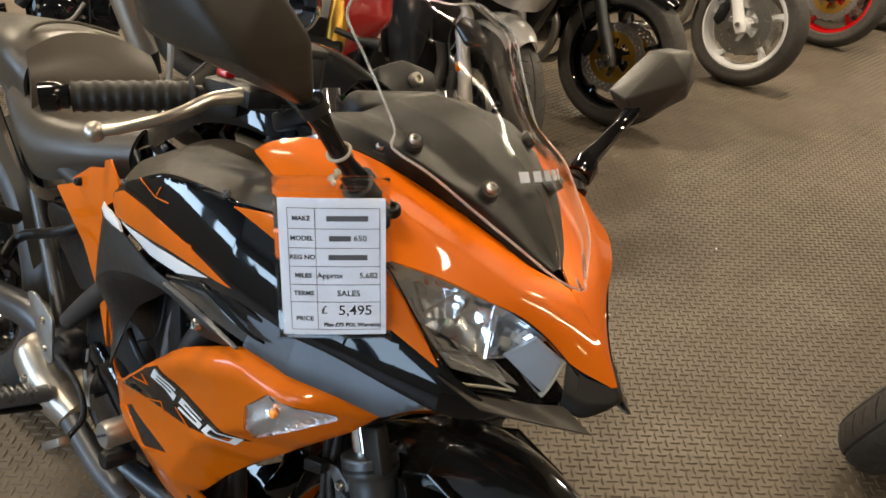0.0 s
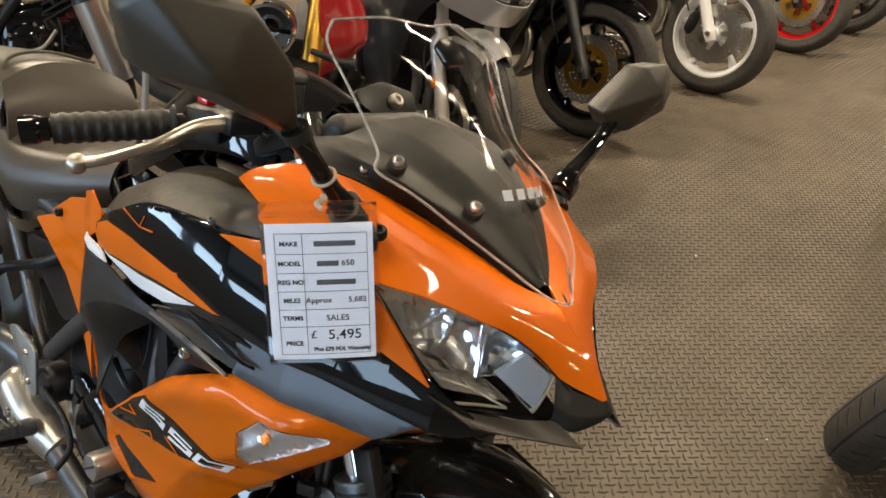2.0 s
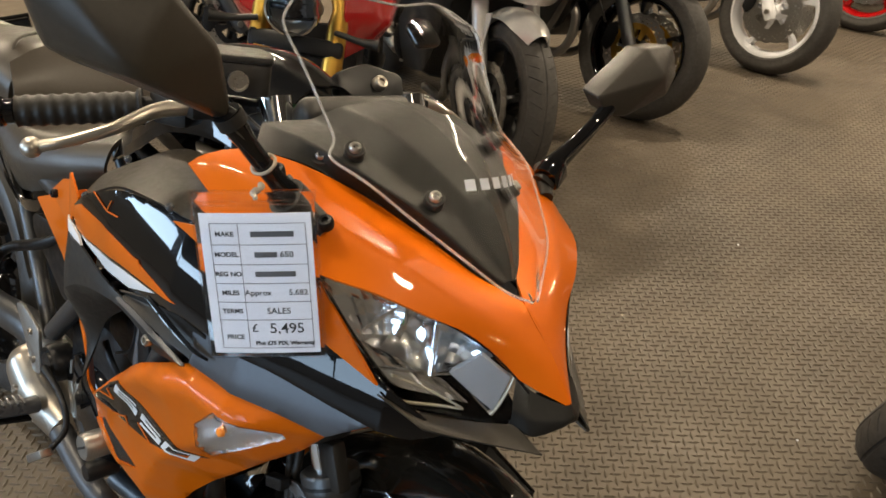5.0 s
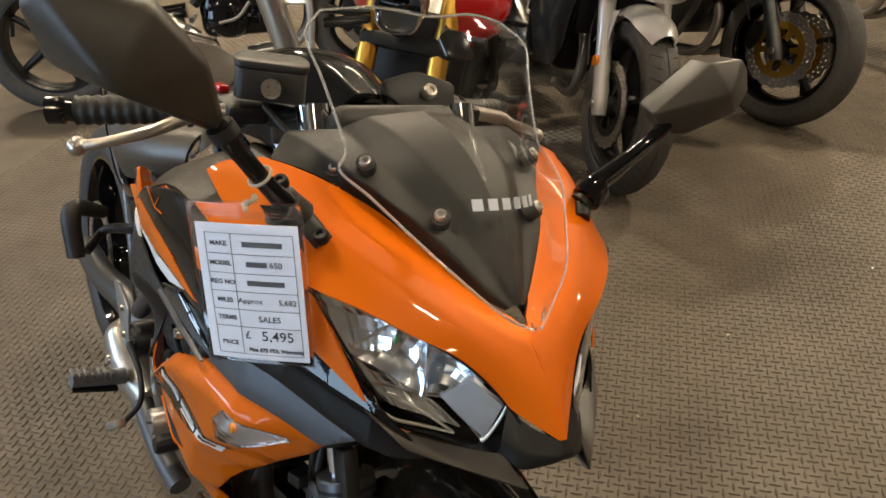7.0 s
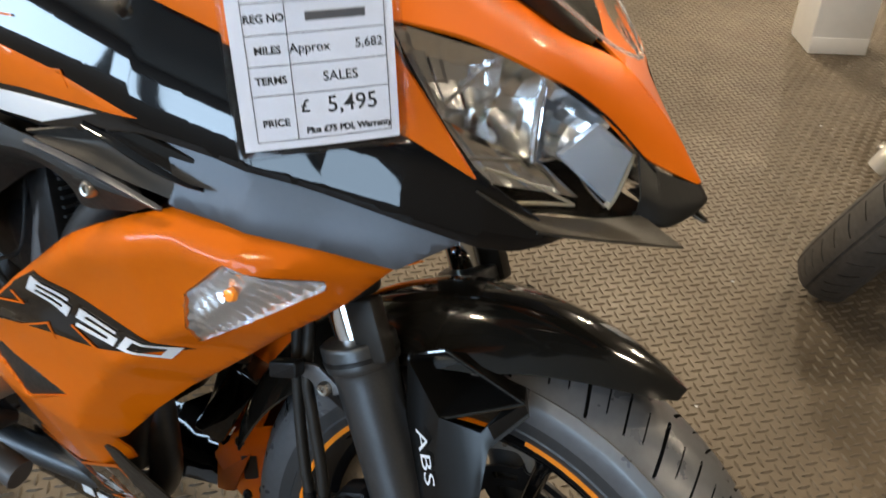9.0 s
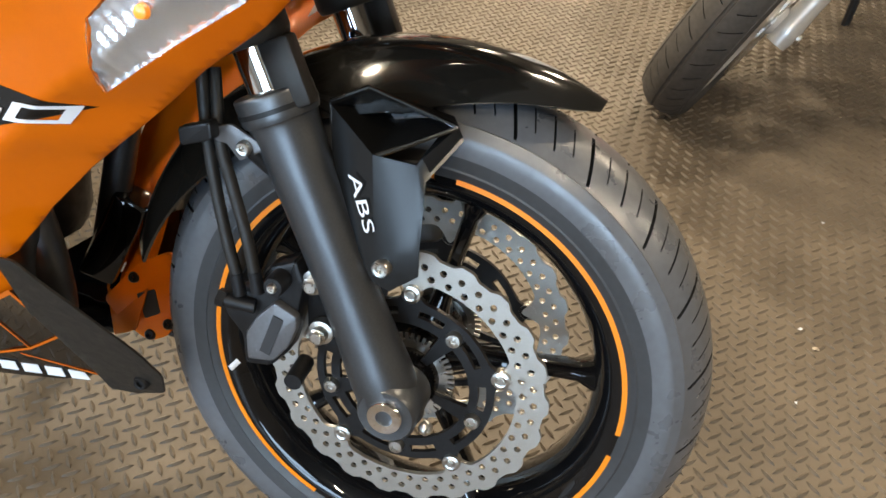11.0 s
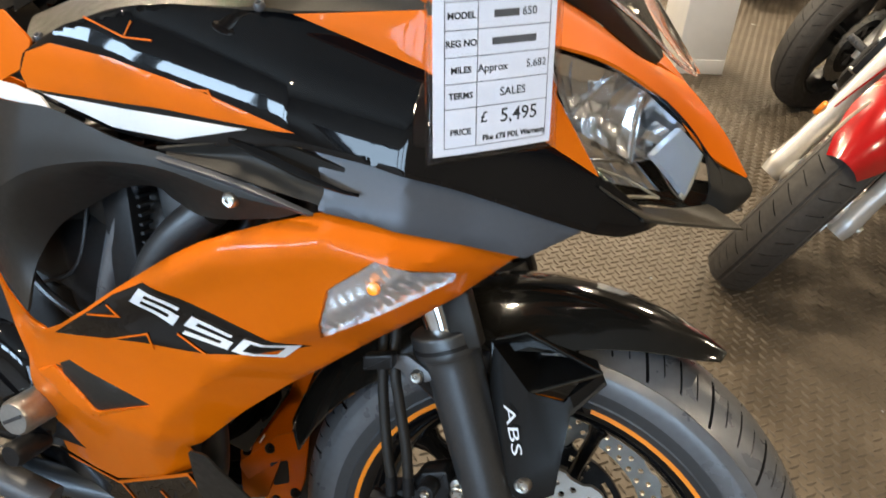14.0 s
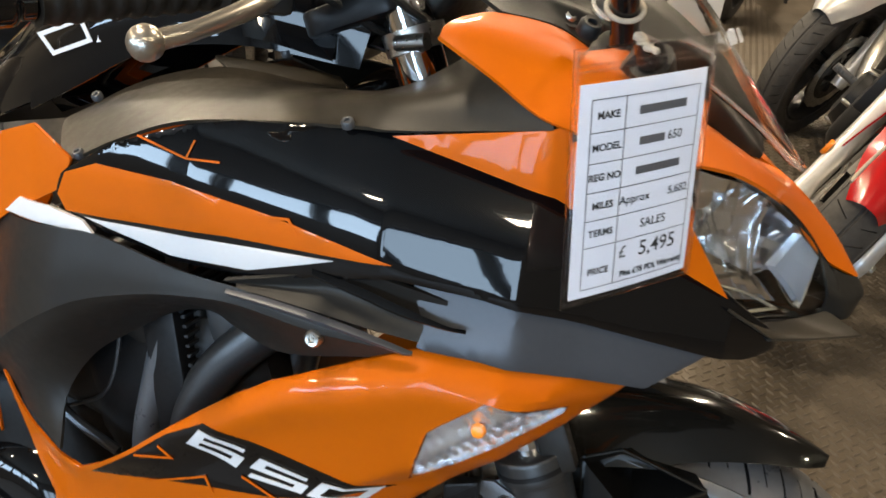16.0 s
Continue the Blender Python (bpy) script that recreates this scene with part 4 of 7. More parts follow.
def tyre_mesh(c, seg, grooves, cuts=((0.08, 0.93, 0.024), (0.24, 0.74, 0.01), (0.16, 0.84, 0.015), (0.24, 0.74, 0.01)), sweep=-0.26, centre=0.0):
    """A road tyre; its grooves follow the mesh lines, swept back from the middle of the tread."""
    half = [(0.2135, 0.046), (0.2175, 0.051), (0.226, 0.0555), (0.23, 0.0575), (0.232, 0.0568), (0.245, 0.0598), (0.255, 0.061), (0.264, 0.0608), (0.266, 0.0600), (0.2745, 0.0555)] + [(0.2999 - 0.0255 * (abs(t) / 0.0535) ** 2.25, t) for t in np.linspace(0.0535, 0.0, 26)]
    prof = [(r, -h) for r, h in half] + [(r, h) for r, h in half[-2::-1]]
    bm = bmesh.new()
    cols = [(2 * math.pi * k / seg, -1, 0) for k in range(seg)]
    if grooves:
        cols = []
        n = len(cuts)
        for k in range(grooves):
            for g in range(n):
                w = cuts[g][2]
                for d, deep in ((-w, 0), (-w * 0.8, 1), (w * 0.8, 1), (w, 0), (0.33 / n, 0), (0.66 / n, 0)):
                    cols.append((2 * math.pi * (k + g / n + d) / grooves, g, deep))
    rows = []
    for a0, g, deep in cols:
        row = []
        for r, h in prof:
            v, a = abs(h) / 0.0535, a0
            if grooves:
                a += 2 * math.pi / grooves * sweep * min(1.0, v) ** 1.7
                lo, hi, w = cuts[g if h < 0 else (g + len(cuts) // 2) % len(cuts)]
                if r > 0.272 and deep and lo < v < hi:
                    r -= 0.0065
                if centre and v < 0.05:
                    r -= centre
            row.append(c + Vector((r * math.cos(a), h, r * math.sin(a))))
        rows.append(row)
    grid(bm, rows, closed_u=True)
    return bm


front_tyre = part("tyre", tyre_mesh(AX, 160, 23), RUBBER, wheel, "black road tyre with swept grooves", 30)
# the moulded sidewall is blacker than the worn tread; groove shade is painted near-black
front_tyre.data.materials.append(SIDEWALL)
front_tyre.data.materials.append(GROOVE_SHADE)
for f in front_tyre.data.polygons:
    r = math.hypot(f.center.x - AX.x, f.center.z - AX.z)
    skin = 0.2999 - 0.0255 * min(1.0, abs(f.center.y) / 0.0535) ** 2.25
    if r < 0.246:
        f.material_index = 1
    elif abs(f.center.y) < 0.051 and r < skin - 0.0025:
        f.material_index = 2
for a0, a1 in ((-0.06, 1.45), (1.55, 2.1), (2.25, 4.25), (4.55, 6.1)):
    fs = [[(0.2165, a0 + (a1 - a0) * i / 40), (0.2225, a0 + (a1 - a0) * i / 40), (0.2225, a0 + (a1 - a0) * (i + 1) / 40), (0.2165, a0 + (a1 - a0) * (i + 1) / 40)] for i in range(40)]
    part("rim_stripe", polar(AX, fs, -0.0532, -0.0522), RIMPAINT, wheel, "orange rim stripe")
for k in range(5):
    m = Matrix.Translation(AX) @ pose(0, 0, 0, 0, -(6 + 72 * k), 0)
    bm = bmesh.new()
    rows = []
    for r, w, h in ((0.028, 0.02, 0.03), (0.06, 0.011, 0.02), (0.12, 0.0075, 0.014), (0.17, 0.0085, 0.016), (0.195, 0.02, 0.026)):
        rows.append([m @ Vector((r, h * sy, w * sz)) for sy, sz in ((-1, -0.5), (-0.6, -1), (0.6, -1), (1, -0.5), (1, 0.5), (0.6, 1), (-0.6, 1), (-1, 0.5))])
    grid(bm, rows, closed_v=True)
    part("spoke", bm, GLOSS, wheel, "", 50)
part("hub", lathe([(0.012, -0.078), (0.03, -0.078), (0.034, -0.07), (0.036, -0.03), (0.03, 0), (0.036, 0.03), (0.034, 0.07), (0.03, 0.078), (0.012, 0.078)], AX, 32), GLOSS, wheel)
for s in (-1, 1):
    y0, y1 = 0.0665 * s, 0.0715 * s
    fs = drilled_ring(0.1175, 0.1285, 44, 0.0036) + drilled_ring(0.1285, 0.1395, 44, 0.0036, 0.5)
    n = 260
    for i in range(n):
        a, b = 2 * math.pi * i / n, 2 * math.pi * (i + 1) / n
        w = lambda t: 0.1462 + 0.0036 * max(-0.6, min(0.75, 1.3 * math.sin(22 * t)))
        v = lambda t: 0.1165 - 0.02 * max(0.0, math.cos(5 * (t - 0.314))) ** 9
        fs += [[(0.1395, a), (w(a), a), (w(b), b), (0.1395, b)], [(v(a), a), (0.1175, a), (0.1175, b), (v(b), b)]]
    disc = part("brake_disc", polar(AX, fs, y0, y1), DISCM, wheel, "drilled petal brake disc of steel", 30)
    fs = []
    n = 150
    for i in range(n):
        a, b = 2 * math.pi * i / n, 2 * math.pi * (i + 1) / n
        m5 = (i % 30) / 30
        ear = lambda t: 0.0945 + 0.013 * max(0.0, math.cos(5 * (t - 0.314))) ** 8
        fs.append([(0.0865, a), (ear(a), a), (ear(b), b), (0.0865, b)])
        fs.append([(0.069, a), (0.0785, a), (0.0785, b), (0.069, b)])
        if not (0.36 < m5 < 0.64 or 0.88 < m5 or m5 < 0.14):
            fs.append([(0.0785, a), (0.0865, a), (0.0865, b), (0.0785, b)])
        if 0.66 < m5 < 0.86:
            fs.append([(0.034, a), (0.069, a), (0.069, b), (0.034, b)])
    part("disc_carrier", polar(AX, fs, 0.067 * s, 0.0725 * s), DARK, disc, "black slotted disc carrier", 30)
    for k in range(5):
        a = 0.314 + 2 * math.pi * k / 5
        part("rivet", lathe([(0.0, 0.0785 * s), (0.0035, 0.0785 * s), (0.004, 0.0765 * s), (0.0065, 0.0775 * s), (0.0095, 0.0765 * s), (0.0095, 0.066 * s)], AX + Vector((0.1035 * math.cos(a), 0, 0.1035 * math.sin(a))), 16), STEEL, disc)
        a += 0.63
        part("bolt", lathe([(0.0, 0.0775 * s), (0.003, 0.0775 * s), (0.0035, 0.0795 * s), (0.007, 0.079 * s), (0.0085, 0.0755 * s), (0.0085, 0.07 * s)], AX + Vector((0.08 * math.cos(a), 0, 0.08 * math.sin(a))), 16), STEEL, disc)
    part("sensor_ring", polar(AX, [[(0.034, 2 * math.pi * i / 96), (0.05, 2 * math.pi * i / 96), (0.05, 2 * math.pi * (i + 1) / 96), (0.034, 2 * math.pi * (i + 1) / 96)] for i in range(96) if i % 2] + [[(0.034, 2 * math.pi * i / 96), (0.043, 2 * math.pi * i / 96), (0.043, 2 * math.pi * (i + 1) / 96), (0.034, 2 * math.pi * (i + 1) / 96)] for i in range(96) if not i % 2], 0.058 * s, 0.06 * s), STEEL, wheel)

# ---- fork
TR = math.tan(radians(24.5))


def fork_pt(z, y, dx=0.0):
    return Vector((-(z - 0.30) * TR + dx, y, z))


for s in (-1, 1):
    y = 0.107 * s
    leg = part("fork_leg", tube([fork_pt(z, y) for z in (0.28, 0.292, 0.33, 0.37, 0.42, 0.5, 0.56, 0.567, 0.572, 0.588, 0.59)], [0.026, 0.031, 0.0315, 0.029, 0.0275, 0.0285, 0.031, 0.0345, 0.0355, 0.0355, 0.03], 28), FORKM, bike, "satin black lower fork leg")
    part("fork_ring", tube([fork_pt(0.574, y), fork_pt(0.578, y)], 0.0362, 28), DARK, leg)
    part("fork_tube", tube([fork_pt(0.58, y), fork_pt(0.99, y)], 0.0205, 28), CHROME, bike, "chromed fork tube")
    part("fork_clamp", join(tube([fork_pt(0.625, y), fork_pt(0.632, y), fork_pt(0.7, y), fork_pt(0.72, y)], [0.024, 0.034, 0.034, 0.03], 24), block((0.03, 0.02, 0.06), Matrix.Translation(fork_pt(0.61, y + 0.012 * s, 0.03)) @ pose(0, 0, 0, 0, -24.5, 0), 0.004)), MATTE, bike, "black fork clamp")
    part("axle_clamp", lathe([(0.0, 0.118 * s), (0.008, 0.118 * s), (0.008, 0.132 * s), (0.0165, 0.133 * s), (0.0175, 0.131 * s), (0.0175, 0.136 * s), (0.027, 0.137 * s), (0.03, 0.133 * s), (0.03, 0.085 * s), (0.0, 0.085 * s)], Vector((0.003, 0, 0.303)), 28), FORKM, leg)
    part("axle_end", lathe([(0.0, 0.126 * s), (0.0085, 0.126 * s), (0.0085, 0.1405 * s), (0.0165, 0.141 * s), (0.018, 0.139 * s), (0.018, 0.135 * s)], Vector((0.003, 0, 0.303)), 6 * 5), CHROME, leg, "bright axle end with a hex socket")
    screw("pinch_bolt", fork_pt(0.29, 0.122 * s, 0.036), (0.8, 0.6 * s, 0), 0.007, STEEL, leg)
part("lower_yoke", block((0.05, 0.25, 0.05), Matrix.Translation(fork_pt(0.69, 0, -0.015)) @ pose(0, 0, 0, 0, -24.5, 0), 0.01), MATTE, bike)
part("steering_stem", tube([fork_pt(0.64, 0, -0.02), fork_pt(0.96, 0, -0.03)], 0.034, 20), MATTE, bike)

# brake caliper, hoses and their bracket
FACE = lambda y: Matrix(((1, 0, 0, 0), (0, 0, -1, y), (0, 1, 0, 0), (0, 0, 0, 1)))
cal = part("brake_caliper", prism(rounded([(-0.177, 0.372), (-0.163, 0.387), (-0.142, 0.395), (-0.13, 0.421), (-0.1, 0.435), (-0.092, 0.411), (-0.099, 0.366), (-0.107, 0.332), (-0.125, 0.311), (-0.153, 0.307), (-0.156, 0.341), (-0.174, 0.36)], 0.005), 0.03, FACE(-0.088), 0.004), DARK, bike, "dark grey brake caliper")
part("caliper_face", prism(rounded([(-0.147, 0.351), (-0.135, 0.372), (-0.117, 0.392), (-0.094, 0.381), (-0.094, 0.369), (-0.102, 0.346), (-0.118, 0.325), (-0.145, 0.321)], 0.004), 0.012, FACE(-0.116), 0.003), CALIPER, cal, "paler cast face of the caliper")
part("maker_mark", stroke([(-0.126, 0.334), (-0.112, 0.377)], 0.011, lambda u, v, h: Vector((u, -0.1285 - h, v))), INK, cal, "dark maker's mark as a plain bar")
part("caliper_arm", prism(rounded([(-0.1, 0.426), (-0.076, 0.42), (-0.062, 0.385), (-0.036, 0.328), (-0.05, 0.326), (-0.07, 0.352), (-0.094, 0.345), (-0.096, 0.375)], 0.008), 0.014, FACE(-0.086), 0.003), DARK, cal)
part("caliper_ridge", tube([(-0.078, -0.104, 0.415), (-0.06, -0.106, 0.37), (-0.044, -0.104, 0.334)], [0.006, 0.005, 0.004], 10), DARK, cal)
for x, z in ((-0.083, 0.415), (-0.075, 0.362)):
    b = part("caliper_bolt", lathe([(0.0, -0.126), (0.0055, -0.126), (0.0065, -0.124), (0.0085, -0.123), (0.0085, -0.115), (0.0125, -0.114), (0.0125, -0.104)], (x, 0, z), 6 * 4), STEEL, cal, "bright flanged bolt")
part("slide_pin", lathe([(0.0, -0.139), (0.009, -0.138), (0.0105, -0.134), (0.0105, -0.11)], (-0.114, 0, 0.414), 18), DARK, cal)
screw("pin_screw", (-0.114, -0.139, 0.414), (0, -1, 0), 0.005, STEEL, cal)
part("slide_pin", tube([(-0.095, -0.1, 0.315), (-0.093, -0.135, 0.313)], 0.009, 14), DARK, cal)
part("bleed_nipple", tube([(-0.153, -0.13, 0.318), (-0.158, -0.138, 0.312)], 0.003, 8), WHITE, cal)
for pts in ([(-0.2, -0.11, 0.66), (-0.193, -0.118, 0.6), (-0.187, -0.12, 0.54), (-0.178, -0.122, 0.49), (-0.166, -0.124, 0.44), (-0.158, -0.124, 0.412)], [(-0.185, -0.11, 0.6), (-0.172, -0.124, 0.54), (-0.16, -0.126, 0.5), (-0.146, -0.127, 0.455), (-0.138, -0.127, 0.42)]):
    h = part("brake_hose", tube(pts, 0.0058, 12, 36), MATTE, bike, "black brake hose")
    part("hose_end", tube([pts[-1], (pts[-1][0] + 0.004, pts[-1][1], pts[-1][2] - 0.022)], 0.0065, 12), DARK, h)
part("banjo", tube([(-0.17, -0.126, 0.382), (-0.14, -0.12, 0.378)], 0.0075, 14), DARK, cal)
part("banjo_bolt", tube([(-0.176, -0.127, 0.384), (-0.168, -0.126, 0.382)], 0.009, 6), DARK, cal)
hb = part("hose_bracket", prism(rounded([(-0.176, 0.555), (-0.157, 0.56), (-0.133, 0.549), (-0.128, 0.541), (-0.15, 0.528), (-0.162, 0.542), (-0.173, 0.542)], 0.003), 0.004, Matrix(((1, 0, 0, 0), (0, 0, -1, -0.128), (0, 1, 0, 0), (0, 0, 0, 1))), 0.001), CALIPER, bike, "grey metal hose bracket")
screw("bracket_bolt", (-0.144, -0.134, 0.542), (0, -1, 0), 0.007, STEEL, hb)
part("bracket_stay", tube([(-0.144, -0.128, 0.542), (-0.12, -0.112, 0.515)], 0.008, 10), DARK, hb)
part("hose_clamp", prism(rounded([(-0.199, 0.554), (-0.168, 0.565), (-0.166, 0.549), (-0.197, 0.538)], 0.003), 0.014, Matrix(((1, 0, 0, 0), (0, 0, -1, -0.135), (0, 1, 0, 0), (0, 0, 0, 1))), 0.002), DARK, hb, "black clamp round the hoses")

# front mudguard and its stays
rows = []
NA = 34
for k in range(NA):
    f = k / (NA - 1)
    a = radians(64.5 + (166 - 64.5) * f)
    w = 0.082 * min(1.0, (f * 2.5 + 0.012)) ** 0.45
    drop = 0.05 * min(1.0, f * 3 + 0.1)
    if f > 0.7:
        drop *= 1 - 0.35 * (f - 0.7) / 0.3
    row = []
    for j in range(17):
        v = j / 16 * 2 - 1
        r = 0.334 - 0.004 * min(1.0, abs(v) / 0.5) ** 2 - drop * max(0.0, (abs(v) - 0.45) / 0.55) ** 1.25
        row.append(AX + Vector((r * math.cos(a), w * v, r * math.sin(a))))
    rows.append(row)
bm = bmesh.new()
grid(bm, rows)
thicken(bm, 0.003)
guard = part("front_mudguard", bm, GUARD, bike, "gloss black front mudguard", 50)
for s in (-1, 1):
    Y = lambda x, y, z: Vector((x, y * s, z))
    faces = [[(-0.084, 0.092, 0.584), (-0.05, 0.09, 0.601), (-0.034, 0.044, 0.584), (-0.066, 0.048, 0.574)], [(-0.05, 0.09, 0.601), (0.03, 0.088, 0.58), (0.002, 0.044, 0.571), (-0.034, 0.044, 0.584)],
             [(0.03, 0.088, 0.58), (-0.034, 0.114, 0.549), (-0.036, 0.056, 0.563), (0.002, 0.044, 0.571)], [(-0.034, 0.114, 0.549), (-0.084, 0.092, 0.584), (-0.066, 0.048, 0.574), (-0.036, 0.056, 0.563)],
             [(-0.066, 0.048, 0.574), (-0.034, 0.044, 0.584), (0.002, 0.044, 0.571), (-0.036, 0.056, 0.563)],
             [(-0.084, 0.092, 0.584), (-0.034, 0.114, 0.549), (-0.026, 0.112, 0.455), (-0.046, 0.108, 0.458), (-0.072, 0.1, 0.525)],
             [(-0.034, 0.114, 0.549), (0.0, 0.1, 0.545), (0.004, 0.104, 0.48), (-0.026, 0.112, 0.455)],
             [(0.0, 0.1, 0.545), (0.03, 0.088, 0.58), (0.035, 0.085, 0.57), (0.008, 0.096, 0.53), (0.01, 0.1, 0.47), (0.004, 0.104, 0.48)],
             [(-0.046, 0.108, 0.458), (-0.026, 0.112, 0.455), (0.004, 0.104, 0.48), (0.01, 0.1, 0.47), (0.012, 0.1, 0.44), (-0.012, 0.108, 0.423), (-0.034, 0.108, 0.432)]]
    bm = bmesh.new()
    for f in faces:
        bm.faces.new([bm.verts.new(Y(*p)) for p in f])
    bmesh.ops.remove_doubles(bm, verts=bm.verts, dist=1e-5)
    bmesh.ops.recalc_face_normals(bm, faces=bm.faces)
    thicken(bm, 0.004)
    rims = [[(-0.084, 0.092, 0.584), (-0.05, 0.09, 0.601), (0.03, 0.088, 0.58), (-0.034, 0.114, 0.549), (-0.084, 0.092, 0.584)], [(-0.034, 0.114, 0.549), (-0.03, 0.113, 0.5), (-0.026, 0.112, 0.455)], [(-0.026, 0.112, 0.455), (0.004, 0.104, 0.48), (0.0, 0.1, 0.545)], [(-0.084, 0.092, 0.584), (-0.072, 0.1, 0.525), (-0.046, 0.108, 0.458)]]
    stay = part("mudguard_stay", bm, STAYM, guard, "faceted black stay with an open pocket", 35)
    for r in rims:
        for a, b in zip(r, r[1:]):
            part("stay_rim", tube([Y(*a), Y(*b)], 0.0022, 8), GUARD, stay)
    screw("stay_bolt", Y(-0.02, 0.111, 0.445), (0, s, 0), 0.0095, STEEL, stay)
    if s < 0:
        d = Vector((0.018, -0.002, -0.047)).normalized()
        n = Vector((-0.1, -1, -0.05)).normalized()
        q = d.cross(n)
        if q.x < 0:
            q = -q
        part("letters", lettering("ABS", 0.019, lambda u, v, h: Vector((-0.0405, -0.1135, 0.506)) + d * u * 1.75 + q * v * 0.85 + n * (h + 0.004), bold=0.0), WHITE, stay, "white letters ABS")

# turn signals set in the lower panels
for fl in (None, YC):
    sig = part("turn_signal", shell([((p[0] + 0.159) * 0.975 - 0.159, (p[1] - 0.66) * 0.975 + 0.66) for p in IND], lower_side, 0.006, 0.01, edge=-0.001, flip=fl, off=-0.0115), SILVER, bike, "clear turn signal with an amber bulb")
    bm = shell([((p[0] + 0.159) * 0.97 - 0.159, (p[1] - 0.66) * 0.97 + 0.66) for p in IND], lower_side, 0.0, 0.0024, edge=-0.005, flip=fl, off=-0.0045)
    for v in bm.verts:
        w = (v.co.x * 0.8 + v.co.z * 0.6) / 0.0096
        dish = 0.003 * math.exp(-((v.co.x + 0.16) ** 2 + (v.co.z - 0.668) ** 2) / 0.0006)
        v.co.y += (0.0022 * abs(w % 1.0 * 2 - 1) + 0.0016 * abs((v.co.x * 0.6 - v.co.z * 0.8) / 0.02 % 1.0 * 2 - 1) + dish) * (1 if fl is None else -1)
    part("reflector", bm, SIGNAL, sig, "finely ribbed chrome reflector", 14)
    ln = part("lens", shell(IND, lower_side, 0.0015, 0.012, edge=0.002, flip=fl, off=0.003, rnd=0.004), LENS, sig, "clear lens")
    ln.visible_shadow = False
    p = Vector((-0.163, lower_side(-0.163, 0.67) + 0.0065, 0.67))
    if fl is not None:
        p.y = 2 * YC - p.y
    part("bulb", lathe([(0.0, -0.006 if fl is None else 0.006), (0.005, -0.004 if fl is None else 0.004), (0.006, 0.0)], p, 16), AMBER, sig, "amber bulb")


# mirrors
def mirror(fl, top):
    f = (lambda p: Vector(p)) if fl is None else (lambda p: Vector((p[0], 2 * fl - p[1], p[2])))
    mir = part("mirror", tube([f((-0.112, -0.222, 0.952)), f((-0.115, -0.243, 0.972)), f((-0.119, -0.27, 1.003)), f((-0.121, -0.292, 1.03))], [0.012, 0.009, 0.009, 0.0125], 16), GLOSS, bike, "matt black mirror on a gloss stalk")
    head = [(-0.121, -0.282, 1.018), (-0.118, -0.3, 1.034), (-0.1, -0.386, 1.064), (-0.176, -0.416, 1.066), (-0.165, -0.438, top - 0.015), (-0.14, -0.43, top + 0.005), (-0.115, -0.35, top), (-0.112, -0.305, top - 0.045), (-0.145, -0.285, 1.02)]
    bm = bmesh.new()
    for p in head:
        bm.verts.new(f(p))
    for p in head[3:]:
        bm.verts.new(f((p[0] - 0.03, p[1] + 0.006, p[2] + 0.004)))
    bmesh.ops.convex_hull(bm, input=bm.verts)
    bmesh.ops.dissolve_limit(bm, angle_limit=radians(4), verts=bm.verts, edges=bm.edges)
    bmesh.ops.bevel(bm, geom=bm.edges[:], offset=0.006, segments=3, affect="EDGES", profile=0.5)
    part("mirror_shell", bm, TRIM, mir, "", 30)
    part("mirror_collar", tube([f((-0.12, -0.284, 1.02)), f((-0.121, -0.291, 1.029))], 0.0135, 20), MATTE, mir)
    a = part("mirror_mount", join(tube([f((-0.13, -0.222, 0.958)), f((-0.085, -0.197, 0.925))], [0.012, 0.01], 12), tube([f((-0.112, -0.212, 0.942)), f((-0.112, -0.226, 0.955))], [0.017, 0.016], 14)), MATTE, mir, "black two-bolt mirror mount")
    for p in ((-0.138, -0.222, 0.968), (-0.082, -0.203, 0.934)):
        screw("mount_bolt", f(p), tuple(f((0.3, -0.5, 0.8)) - f((0, 0, 0))), 0.008, DARK, a)


mirror(None, 1.128)


